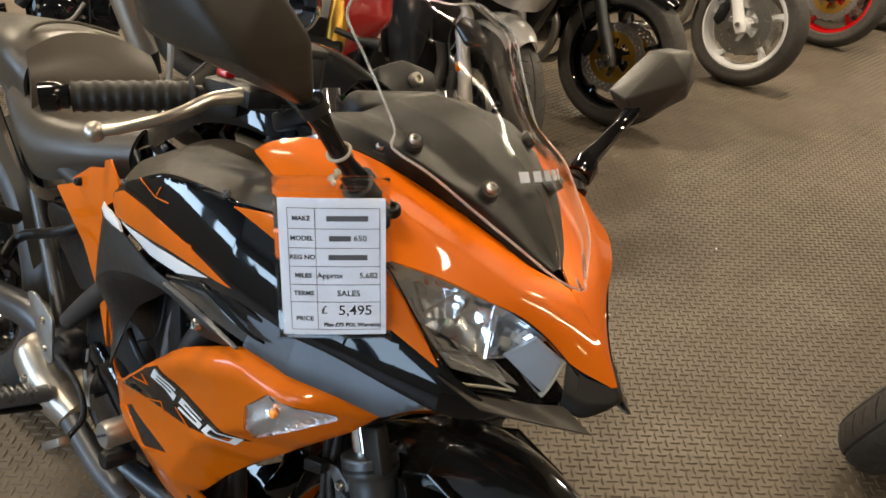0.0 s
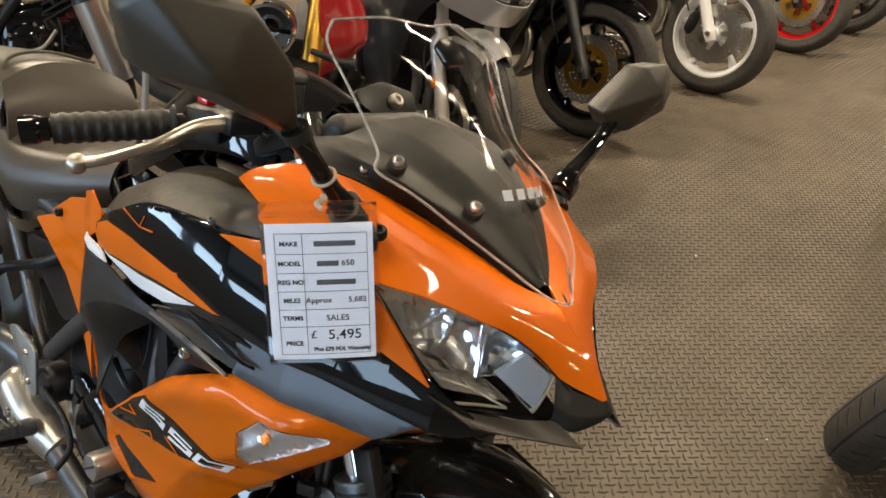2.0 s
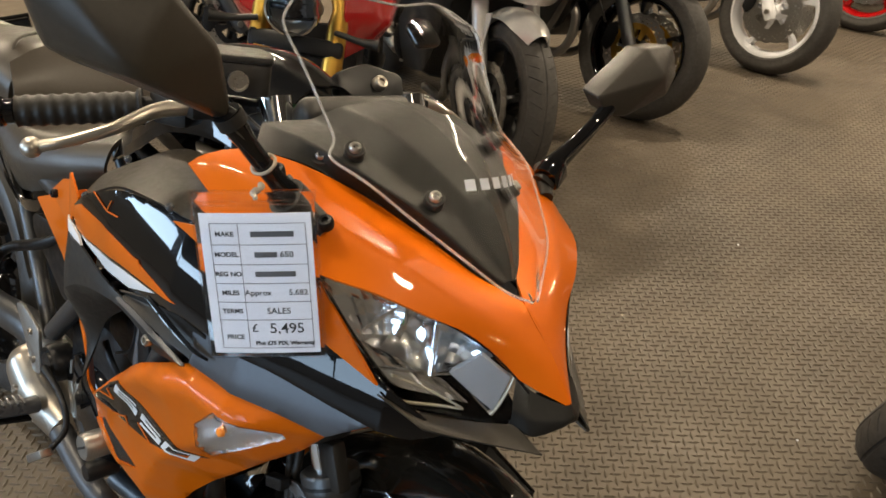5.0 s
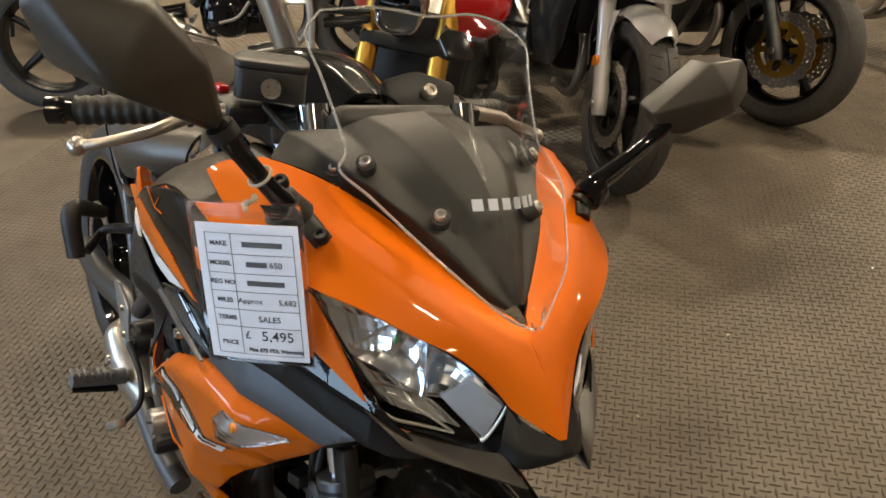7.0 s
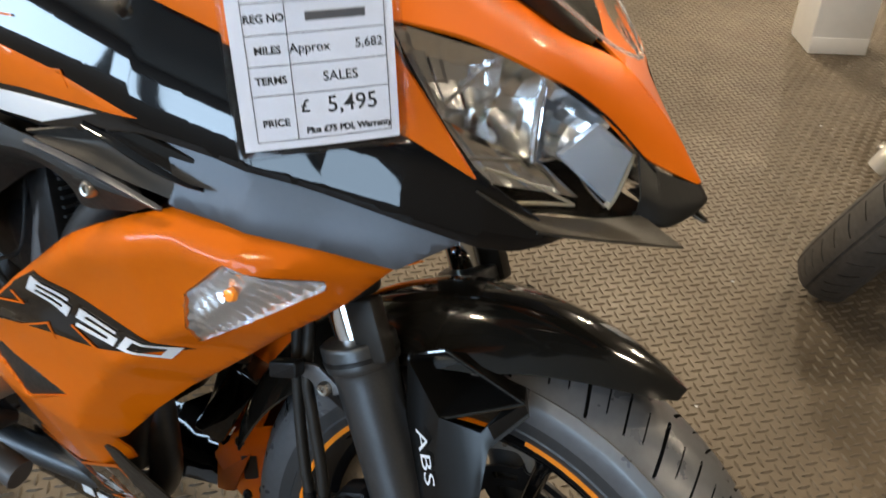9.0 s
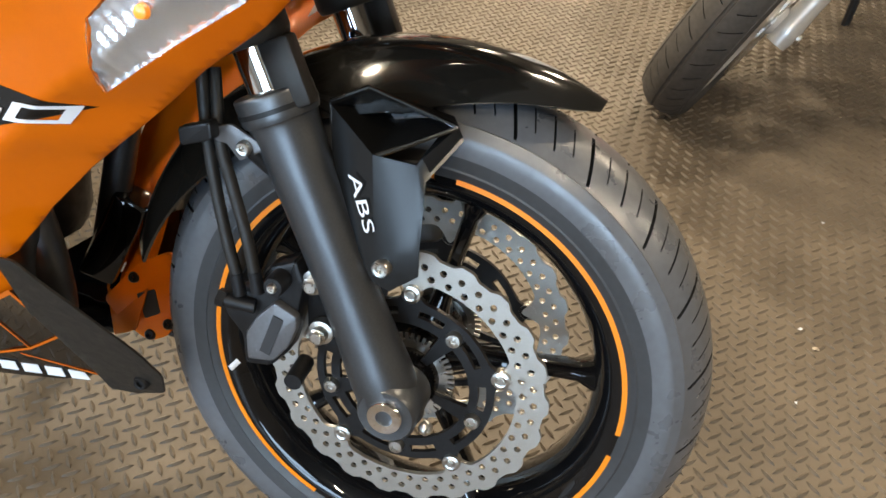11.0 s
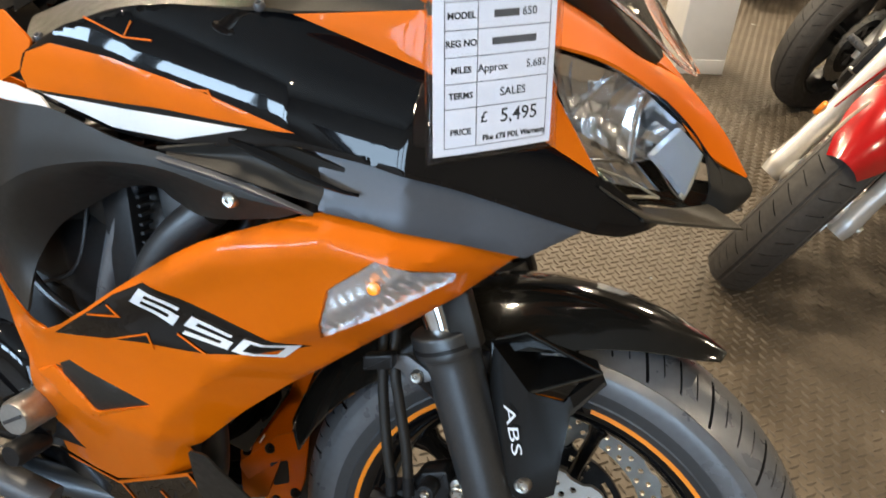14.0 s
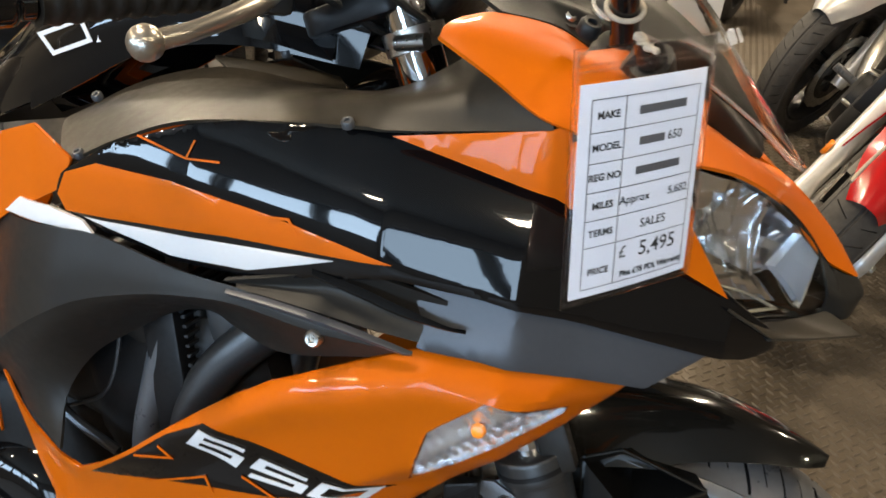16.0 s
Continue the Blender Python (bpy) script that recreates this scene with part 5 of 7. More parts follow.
def far_mirror():
    """The other mirror, turned out flat on its grooved stalk."""
    line = [(-0.096, 0.142, 0.944), (-0.1, 0.16, 0.955), (-0.107, 0.205, 0.975), (-0.113, 0.25, 1.0), (-0.116, 0.28, 1.022)]
    stalk = part("mirror", tube(line, [0.013, 0.014, 0.011, 0.0095, 0.011], 18, 30), GLOSS, bike, "gloss black mirror stalk with a satin shell")
    for k in range(3):
        d = Vector((0.012, -0.003 + 0.004 * k, 0.003 + 0.004 * k))
        part("stalk_rib", tube([Vector(p) + d * (0.9 if i else 1.0) for i, p in enumerate(line[1:4])], 0.0016, 8, 16), GLOSS, stalk)
    part("stalk_knuckle", block((0.03, 0.032, 0.03), Matrix.Translation((-0.097, 0.158, 0.948)) @ pose(0, 0, 0, 35, 0, 10), 0.006), GLOSS, stalk)
    front = [(-0.116, 0.252, 1.036), (-0.112, 0.275, 1.012), (-0.104, 0.322, 1.104), (-0.101, 0.372, 1.111), (-0.099, 0.386, 1.1), (-0.09, 0.388, 1.072), (-0.086, 0.368, 1.045), (-0.1, 0.3, 1.013)]
    bm = bmesh.new()
    for p in front:
        bm.verts.new(p)
        bm.verts.new((p[0] - 0.035, (p[1] - 0.32) * 0.9 + 0.32, (p[2] - 1.06) * 0.88 + 1.062))
    bm.verts.new((-0.078, 0.34, 1.072))
    bmesh.ops.convex_hull(bm, input=bm.verts)
    bmesh.ops.dissolve_limit(bm, angle_limit=radians(3), verts=bm.verts, edges=bm.edges)
    bmesh.ops.bevel(bm, geom=bm.edges[:], offset=0.003, segments=3, affect="EDGES", profile=0.5)
    part("mirror_shell", bm, TRIM, stalk, "satin dark grey mirror shell", 25)
    part("mirror_mount", join(tube([(-0.118, 0.165, 0.948), (-0.082, 0.135, 0.922)], [0.011, 0.01], 12), tube([(-0.098, 0.145, 0.934), (-0.098, 0.158, 0.947)], 0.015, 14)), MATTE, stalk, "black two-bolt mirror mount")


far_mirror()

# ---- handlebar, lever, brake reservoir
for fl in (None, YC):
    f = (lambda p: Vector(p)) if fl is None else (lambda p: Vector((p[0] + 0.012, 2 * fl - p[1], p[2])))
    bar = part("handlebar", tube([f((-0.335, -0.115, 0.972)), f((-0.36, -0.15, 0.972)), f((-0.41, -0.22, 0.958)), f((-0.48, -0.345, 0.936))], 0.011, 14), DARK, bike, "black clip-on handlebar")
    a, b = Vector((-0.408, -0.218, 0.958)), Vector((-0.472, -0.332, 0.938))
    pr = []
    for k in range(41):
        pr.append(0.0165 + (0.0014 if k % 4 < 2 else 0.0) + (0.004 if k < 2 else 0.0))
    part("grip", tube([f(tuple(a + (b - a) * k / 40)) for k in range(41)], pr, 18, 81), MATTE, bar, "ribbed black rubber grip")
    part("bar_end", tube([f((-0.473, -0.334, 0.938)), f((-0.477, -0.341, 0.937)), f((-0.48, -0.346, 0.936)), f((-0.488, -0.36, 0.933))], [0.014, 0.014, 0.017, 0.0165], 18), GLOSS, bar, "black bar-end weight")
    lev = part("lever", tube([f((-0.345, -0.2, 0.974)), f((-0.35, -0.235, 0.968)), f((-0.345, -0.28, 0.953)), f((-0.36, -0.325, 0.936)), f((-0.374, -0.346, 0.928))], [0.01, 0.0085, 0.007, 0.006, 0.0065], 14, 30), LEVERM, bar, "silver lever with a ball end")
    bm = bmesh.new()
    bmesh.ops.create_uvsphere(bm, u_segments=18, v_segments=12, radius=0.0112)
    bmesh.ops.translate(bm, vec=f((-0.378, -0.352, 0.926)), verts=bm.verts)
    part("lever_ball", bm, LEVERM, lev)
    screw("lever_pivot", f((-0.345, -0.205, 0.985)), (0, 0, 1), 0.011, LEVERM, lev)
    part("lever_perch", block((0.05, 0.05, 0.022), Matrix.Translation(f((-0.352, -0.178, 0.973))), 0.005), DARK, bar)
    part("switch_box", block((0.05, 0.045, 0.042), Matrix.Translation(f((-0.392, -0.185, 0.962))) @ pose(0, 0, 0, 0, 0, 30 if fl is None else -30), 0.008), MATTE, bar, "black switch box")
part("red_switch", block((0.02, 0.014, 0.008), pose(-0.4, -0.185, 0.987), 0.002), REDP, bike, "red kill switch")
res = part("brake_reservoir", prism(rounded([(-0.04, -0.026), (0.036, -0.03), (0.04, 0.0), (0.034, 0.028), (-0.036, 0.03), (-0.042, 0.0)], 0.01), 0.036, pose(-0.332, -0.152, 0.995, 0, 0, 68), 0.003), MATTE, bike, "black brake fluid reservoir")
part("reservoir_lid", prism(rounded([(-0.042, -0.028), (0.038, -0.032), (0.042, 0.0), (0.036, 0.03), (-0.038, 0.032), (-0.044, 0.0)], 0.01), 0.009, pose(-0.332, -0.152, 1.031, 0, 0, 68), 0.003), MATTE, res)
part("sight_glass", lathe([(0.0, 0.004), (0.005, 0.004), (0.0055, 0.002), (0.0085, 0.002), (0.009, 0.005), (0.011, 0.005), (0.011, -0.002)], (0, 0, 0), 24, "Z"), STEEL, res, "round sight glass").matrix_basis = frame_at((-0.301, -0.166, 1.013), (0.93, -0.37, 0.05))
for pts in ([(-0.33, -0.16, 0.985), (-0.29, -0.14, 0.96), (-0.27, -0.1, 0.93), (-0.24, -0.11, 0.8)], [(-0.35, -0.14, 0.975), (-0.31, -0.1, 0.955), (-0.29, -0.06, 0.94), (-0.26, -0.05, 0.85)], [(-0.37, -0.15, 0.965), (-0.33, -0.11, 0.94), (-0.31, -0.07, 0.92), (-0.3, -0.05, 0.85)], [(-0.345, 0.12, 0.98), (-0.3, 0.08, 0.95), (-0.28, 0.05, 0.9)]):
    part("cable", tube(pts, 0.004, 8, 24), MATTE, bike)
part("top_yoke", prism(rounded([(-0.06, -0.13), (0.03, -0.135), (0.045, -0.05), (0.045, 0.05), (0.03, 0.135), (-0.06, 0.13), (-0.075, 0.0)], 0.02), 0.022, Matrix.Translation(fork_pt(0.945, 0, -0.03)) @ pose(0, 0, 0, 0, -24.5, 0), 0.004), DARK, bike, "dark top yoke")
for s in (-1, 1):
    part("fork_collar", tube([fork_pt(0.925, 0.107 * s), fork_pt(0.942, 0.107 * s)], 0.027, 24), STEEL if s < 0 else DARK, bike, "clamp ring on the fork tube")
    part("collar_bolt", tube([fork_pt(0.93, 0.13 * s, -0.01), fork_pt(0.936, 0.138 * s, 0.02)], 0.007, 10), STEEL, bike)
dash = part("instrument_panel", block((0.035, 0.17, 0.085), Matrix.Translation((-0.29, YC + 0.01, 0.962)) @ pose(0, 0, 0, 0, 38, 0), 0.014, 3), MATTE, bike, "black instrument panel")
part("dash_face", block((0.003, 0.14, 0.06), Matrix.Translation((-0.306, YC + 0.01, 0.973)) @ pose(0, 0, 0, 0, 38, 0), 0.001), GLOSS, dash)
part("clutch_bracket", prism(rounded([(-0.05, -0.03), (0.05, -0.02), (0.055, 0.02), (0.0, 0.035), (-0.05, 0.02)], 0.008), 0.02, frame_at((-0.352, 0.06, 0.985), (0.8, -0.1, 0.55)), 0.004), DARK, bike)
screw("bracket_screw", (-0.332, 0.069, 1.003), (0.8, -0.1, 0.55), 0.01, LEVERM, bike)
part("green_tie", shell([(-0.4, 0.955), (-0.36, 0.965), (-0.335, 0.957), (-0.36, 0.945)], lambda x, z: -0.01 + 0.9 * (x + 0.365), 0.003, 0.02), material("green_plastic", (0.02, 0.28, 0.05), 0.4, grain=0.1), bike, "green plastic strip behind the screen")

# ---- tank, seat, tail
tank = part("tank", loft([
    [(-0.34, -0.095, 0.9), (-0.45, -0.115, 0.905), (-0.55, -0.123, 0.88), (-0.66, -0.113, 0.82), (-0.76, -0.088, 0.775)],
    [(-0.33, -0.088, 0.955), (-0.45, -0.113, 0.965), (-0.56, -0.119, 0.935), (-0.67, -0.102, 0.87), (-0.77, -0.068, 0.8)],
    [(-0.33, -0.047, 0.995), (-0.45, -0.064, 1.01), (-0.56, -0.068, 0.99), (-0.67, -0.054, 0.925), (-0.78, -0.037, 0.83)],
    [(-0.33, YC, 1.0), (-0.45, YC, 1.02), (-0.56, YC, 1.0), (-0.67, YC, 0.935), (-0.78, YC, 0.835)],
    [(-0.33, 0.011, 0.995), (-0.45, 0.029, 1.01), (-0.56, 0.032, 0.99), (-0.67, 0.019, 0.925), (-0.78, 0.001, 0.83)],
    [(-0.33, 0.053, 0.955), (-0.45, 0.077, 0.965), (-0.56, 0.084, 0.935), (-0.67, 0.067, 0.87), (-0.77, 0.032, 0.8)],
    [(-0.34, 0.060, 0.9), (-0.45, 0.079, 0.905), (-0.55, 0.088, 0.88), (-0.66, 0.077, 0.82), (-0.76, 0.053, 0.775)]], 26, 30, 0.004), GLOSS, bike, "gloss black fuel tank")
for line in ([(-0.645, 0.885), (-0.6, 0.905), (-0.59, 0.888), (-0.63, 0.87)], [(-0.58, 0.89), (-0.572, 0.915), (-0.54, 0.925), (-0.547, 0.9)]):
    part("tank_mark", stroke(line, 0.004, lambda u, v, h: Vector((u, -0.1215 + 0.05 * max(0, -0.6 - u) - h, v)), closed=True), WHITE, tank, "white outlined emblem")
both_loft("tank_lip", [
    [(-0.36, -0.109, 0.905), (-0.45, -0.118, 0.913), (-0.53, -0.123, 0.888), (-0.6, -0.123, 0.846), (-0.66, -0.116, 0.812)],
    [(-0.36, -0.102, 0.925), (-0.45, -0.116, 0.932), (-0.53, -0.124, 0.905), (-0.6, -0.124, 0.862), (-0.66, -0.116, 0.828)]], GLOSS, "gloss black lip under the tank", nu=20, nv=4)
part("seat", loft([
    [(-0.735, -0.1, 0.735), (-0.85, -0.135, 0.7), (-0.98, -0.15, 0.665), (-1.1, -0.14, 0.74)],
    [(-0.728, -0.115, 0.775), (-0.84, -0.15, 0.745), (-0.98, -0.165, 0.72), (-1.1, -0.15, 0.775)],
    [(-0.735, -0.09, 0.815), (-0.85, -0.12, 0.79), (-0.98, -0.13, 0.775), (-1.1, -0.11, 0.81)],
    [(-0.74, YC, 0.83), (-0.85, YC, 0.805), (-0.98, YC, 0.79), (-1.1, YC, 0.825)],
    [(-0.735, 0.055, 0.815), (-0.85, 0.085, 0.79), (-0.98, 0.095, 0.775), (-1.1, 0.075, 0.81)],
    [(-0.73, 0.08, 0.775), (-0.84, 0.11, 0.745), (-0.98, 0.13, 0.72), (-1.1, 0.115, 0.775)]], 22, 24, 0.006), SEATM, bike, "black vinyl rider seat")
part("pillion_seat", loft([
    [(-1.06, -0.13, 0.76), (-1.16, -0.13, 0.77), (-1.32, -0.1, 0.78), (-1.45, -0.07, 0.79)],
    [(-1.05, -0.14, 0.82), (-1.15, -0.145, 0.85), (-1.32, -0.115, 0.835), (-1.45, -0.075, 0.825)],
    [(-1.07, -0.1, 0.87), (-1.16, -0.1, 0.887), (-1.32, -0.08, 0.868), (-1.45, -0.05, 0.85)],
    [(-1.08, YC, 0.88), (-1.16, YC, 0.897), (-1.32, YC, 0.879), (-1.45, YC, 0.86)],
    [(-1.07, 0.065, 0.87), (-1.16, 0.065, 0.887), (-1.32, 0.045, 0.868), (-1.45, 0.015, 0.85)],
    [(-1.05, 0.105, 0.82), (-1.15, 0.11, 0.85), (-1.32, 0.08, 0.835), (-1.45, 0.04, 0.825)]], 20, 20, 0.006), SEATM, bike, "black vinyl pillion seat with a seam")
part("pillion_front", loft([
    [(-1.062, -0.135, 0.86), (-1.075, -0.08, 0.885), (-1.08, YC, 0.893), (-1.075, 0.045, 0.885), (-1.062, 0.1, 0.86)],
    [(-1.03, -0.14, 0.82), (-1.035, -0.08, 0.835), (-1.037, YC, 0.84), (-1.035, 0.045, 0.835), (-1.03, 0.105, 0.82)],
    [(-1.02, -0.14, 0.765), (-1.015, -0.08, 0.775), (-1.013, YC, 0.778), (-1.015, 0.045, 0.775), (-1.02, 0.105, 0.765)],
    [(-1.03, -0.13, 0.72), (-1.02, -0.08, 0.72), (-1.02, YC, 0.72), (-1.02, 0.045, 0.72), (-1.03, 0.095, 0.72)]], 18, 16, 0.006), SEATM, bike, "padded vinyl front of the pillion seat")
part("seat_seam", tube([(-1.08, -0.12, 0.83), (-1.12, -0.1, 0.89), (-1.13, YC, 0.905), (-1.12, 0.065, 0.89)], 0.003, 6), SEATM, bike)
both_loft("tail_panel", [
    [(-0.8, -0.15, 0.71), (-0.95, -0.16, 0.655), (-1.1, -0.15, 0.72), (-1.3, -0.12, 0.82)],
    [(-0.83, -0.14, 0.68), (-0.97, -0.145, 0.625), (-1.12, -0.14, 0.68), (-1.3, -0.11, 0.78)]], GLOSS, "gloss black tail panel", nu=20, nv=5)

# ---- frame, engine, exhaust
PLATE = [(-0.92, 0.637), (-0.838, 0.646), (-0.728, 0.615), (-0.701, 0.58), (-0.787, 0.522), (-0.852, 0.566), (-0.92, 0.605)]
both("frame_plate", PLATE, DARK, "satin grey frame side cover", depth=lambda x, z: -0.15, thick=0.01, rnd=0.02)
for fl in (1, -1):
    g = lambda p: (p[0], p[1] if fl == 1 else 2 * YC - p[1], p[2])
    part("frame_tube", tube([g((-0.38, -0.13, 0.8)), g((-0.55, -0.155, 0.69)), g((-0.661, -0.165, 0.595)), g((-0.73, -0.165, 0.53)), g((-0.79, -0.165, 0.47))], [0.02, 0.018, 0.017, 0.017, 0.016], 14, 30), FORKM, bike, "satin black frame tube")
    part("frame_tube", tube([g((-0.55, -0.15, 0.72)), g((-0.75, -0.14, 0.7)), g((-1.0, -0.13, 0.72)), g((-1.25, -0.11, 0.82))], 0.016, 12, 24), FORKM, bike)
    part("frame_tube", tube([g((-0.86, -0.14, 0.42)), g((-0.98, -0.13, 0.58)), g((-1.1, -0.12, 0.72))], 0.014, 12), FORKM, bike)
    part("down_tube", tube([g((-0.35, -0.07, 0.86)), g((-0.37, -0.1, 0.6)), g((-0.4, -0.11, 0.46)), g((-0.43, -0.1, 0.3))], 0.019, 12), FORKM, bike, "grey frame down tube")
    part("swingarm", tube([g((-0.86, -0.11, 0.35)), g((-1.0, -0.125, 0.37)), g((-1.2, -0.13, 0.335)), g((-1.41, -0.12, 0.31))], [0.035, 0.032, 0.03, 0.028], 14), FORKM, bike, "grey swingarm")
    heel = part("heel_plate", prism(rounded([(-0.93, 0.465), (-0.9, 0.475), (-0.828, 0.455), (-0.822, 0.37), (-0.855, 0.365)], 0.01), 0.006, Matrix(((1, 0, 0, 0), (0, 0, -1, -0.17 if fl == 1 else 0.14), (0, 1, 0, 0), (0, 0, 0, 1))), 0.0015), ALLOY, bike, "silver heel plate")
    for hx, hz in ((-0.86, 0.44), (-0.848, 0.39)):
        screw("heel_screw", g((hx, -0.178, hz)), (0, -fl, 0), 0.006, STEEL, heel)
    peg = part("footpeg", tube([g((-0.815, -0.185, 0.32)), g((-0.81, -0.215, 0.325)), g((-0.803, -0.28, 0.338))], [0.016, 0.015, 0.014], 12), RUBBER, bike, "ribbed rubber footpeg")
    for k in range(7):
        q = Vector(g((-0.81, -0.21, 0.325))).lerp(Vector(g((-0.803, -0.278, 0.338))), k / 6)
        part("peg_rib", block((0.03, 0.004, 0.006), Matrix.Translation(q + Vector((0, 0, 0.014))) @ pose(0, 0, 0, 10, 0, 0), 0.001), RUBBER, peg)
    part("peg_plate", block((0.03, 0.08, 0.005), Matrix.Translation(g((-0.808, -0.24, 0.312))) @ pose(0, 0, 0, -10 * fl, 0, 0), 0.001), DARK, peg)
    part("pillion_peg", tube([g((-0.945, -0.19, 0.6)), g((-0.915, -0.25, 0.62)), g((-0.89, -0.25, 0.54))], [0.012, 0.018, 0.016], 12), MATTE, bike, "folded pillion footpeg")
    part("peg_hanger", tube([g((-0.76, -0.15, 0.66)), g((-0.82, -0.17, 0.62)), g((-0.93, -0.19, 0.57)), g((-0.9, -0.23, 0.545))], [0.008, 0.01, 0.009, 0.009], 10), DARK, bike, "black pillion peg hanger")
part("pivot_cap", lathe([(0.0, -0.178), (0.02, -0.178), (0.022, -0.172), (0.03, -0.176), (0.034, -0.17), (0.034, -0.14)], (-0.79, 0, 0.41), 28), DARK, bike, "swingarm pivot cap")
ped = part("brake_pedal", tube([(-0.78, -0.185, 0.41), (-0.7, -0.19, 0.4), (-0.655, -0.2, 0.37), (-0.65, -0.232, 0.335)], [0.007, 0.005, 0.005, 0.005], 10), DARK, bike, "brake pedal with an alloy tip")
part("pedal_tip", block((0.07, 0.02, 0.014), pose(-0.665, -0.237, 0.325, 0, -38, 0), 0.003), ALLOY, ped)
eng = part("engine_block", block((0.34, 0.24, 0.24), pose(-0.63, YC, 0.42), 0.04), DARK, bike, "black engine block")
part("cylinder_head", block((0.22, 0.25, 0.16), pose(-0.47, YC, 0.57, 0, -20, 0), 0.03), DARK, eng)
part("clutch_cover", lathe([(0.0, -0.166), (0.05, -0.166), (0.07, -0.16), (0.085, -0.145), (0.092, -0.12), (0.092, -0.08)], (-0.655, 0, 0.375), 40), GLOSS, eng, "round black clutch cover")
part("side_cover", prism(rounded([(-0.768, 0.426), (-0.722, 0.465), (-0.678, 0.449), (-0.639, 0.392), (-0.616, 0.35), (-0.675, 0.293), (-0.738, 0.327)], 0.03), 0.06, Matrix(((1, 0, 0, 0), (0, 0, -1, -0.1), (0, 1, 0, 0), (0, 0, 0, 1))), 0.012), GLOSS, eng, "gloss black engine side cover")
for q in ((-0.729, 0.433), (-0.664, 0.366)):
    part("cover_badge", prism(rounded([(-0.004, -0.016), (0.004, -0.01), (0.005, 0.016), (-0.003, 0.01)], 0.003), 0.002, Matrix(((1, 0, 0, q[0]), (0, 0, -1, -0.16), (0, 1, 0, q[1]), (0, 0, 0, 1)))), ALLOY, eng)
part("oil_cap", lathe([(0.0, -0.205), (0.019, -0.205), (0.022, -0.2), (0.022, -0.15)], (-0.585, 0, 0.376), 28), ALLOY, eng, "round silver engine plug")
part("cap_slot", block((0.03, 0.002, 0.004), pose(-0.585, -0.206, 0.376, 0, -35, 0), 0.0008), INK, eng)
part("oil_plug", lathe([(0.0, -0.19), (0.013, -0.19), (0.016, -0.185), (0.016, -0.14)], (-0.605, 0, 0.31), 24), DARK, eng)
part("water_pipe", tube([(-0.473, -0.16, 0.72), (-0.475, -0.162, 0.655), (-0.483, -0.163, 0.6), (-0.495, -0.16, 0.53), (-0.5, -0.15, 0.46)], 0.0135, 16, 30), RUBBER, bike, "black coolant hose")
part("water_pipe", tube([(-0.375, -0.16, 0.67), (-0.415, -0.162, 0.625), (-0.445, -0.16, 0.57), (-0.46, -0.15, 0.5)], 0.021, 16, 24), FORKM, bike, "thick grey hose")
part("airbox", join(block((0.16, 0.05, 0.17), pose(-0.545, -0.12, 0.6, 0, 14, 0), 0.012, 3), block((0.12, 0.03, 0.05), pose(-0.55, -0.135, 0.655, 0, 24, 0), 0.008)), MATTE, bike, "black plastic cover inside the duct")
part("airbox_seam", tube([(-0.6, -0.148, 0.52), (-0.545, -0.15, 0.56), (-0.53, -0.15, 0.66)], 0.0025, 6), FORKM, bike)
part("duct_rod", tube([(-0.6, -0.165, 0.545), (-0.57, -0.168, 0.525), (-0.52, -0.17, 0.505)], 0.005, 8), FORKM, bike)
part("duct_bracket", prism(rounded([(-0.452, 0.69), (-0.43, 0.69), (-0.4, 0.65), (-0.392, 0.62), (-0.41, 0.615), (-0.436, 0.64)], 0.005), 0.006, Matrix(((1, 0, 0, 0), (0, 0, -1, -0.145), (0, 1, 0, 0), (0, 0, 0, 1))), 0.0015), FORKM, bike)
rad = part("radiator", block((0.035, 0.3, 0.22), pose(-0.47, YC, 0.62, 0, -12, 0), 0.004), DARK, bike, "black radiator with fine fins")
for k in range(22):
    part("radiator_fin", block((0.004, 0.28, 0.003), pose(-0.449 + (k - 10.5) * -0.002, YC, 0.62 + (k - 10.5) * 0.0094, 0, -12, 0)), FORKM, rad)
part("header_pipe", tube([(-0.48, -0.08, 0.5), (-0.43, -0.085, 0.44), (-0.4, -0.085, 0.34), (-0.42, -0.07, 0.25), (-0.52, -0.06, 0.2), (-0.7, -0.09, 0.2)], 0.02, 14, 30), FORKM, bike, "dull exhaust header")
part("horn_box", block((0.045, 0.05, 0.12), pose(-0.415, 0.05, 0.32, 0, 25, 20), 0.006), GLOSS, bike, "black plastic box")
part("box_label", block((0.002, 0.008, 0.01), pose(-0.392, 0.025, 0.29, 0, 25, 20)), WHITE, bike)
brk = part("panel_bracket", shell([(-0.428, 0.235), (-0.372, 0.3), (-0.327, 0.325), (-0.325, 0.24), (-0.335, 0.205), (-0.365, 0.188), (-0.4, 0.205)], lambda x, z: 0.028, 0.004, 0.02, rnd=0.01), ORANGE, bike, "orange bracket inside the far fairing")
part("bracket_hole", shell([(-0.378, 0.255), (-0.352, 0.268), (-0.346, 0.235), (-0.368, 0.222)], lambda x, z: 0.028, 0.001, 0.02, off=0.002, rnd=0.003), INK, brk)
for x, z in ((-0.38, 0.278), (-0.362, 0.2), (-0.335, 0.222)):
    screw("bracket_screw", (x, 0.027, z), (0, -0.9, 0.4), 0.007, DARK, brk)
muf = part("muffler", tube([(-0.8, -0.13, 0.27), (-0.84, -0.138, 0.29), (-0.88, -0.145, 0.31), (-0.93, -0.148, 0.335), (-0.95, -0.148, 0.345)], [0.042, 0.05, 0.052, 0.046, 0.034], 24, 30), LEVERM, bike, "brushed steel underslung muffler")
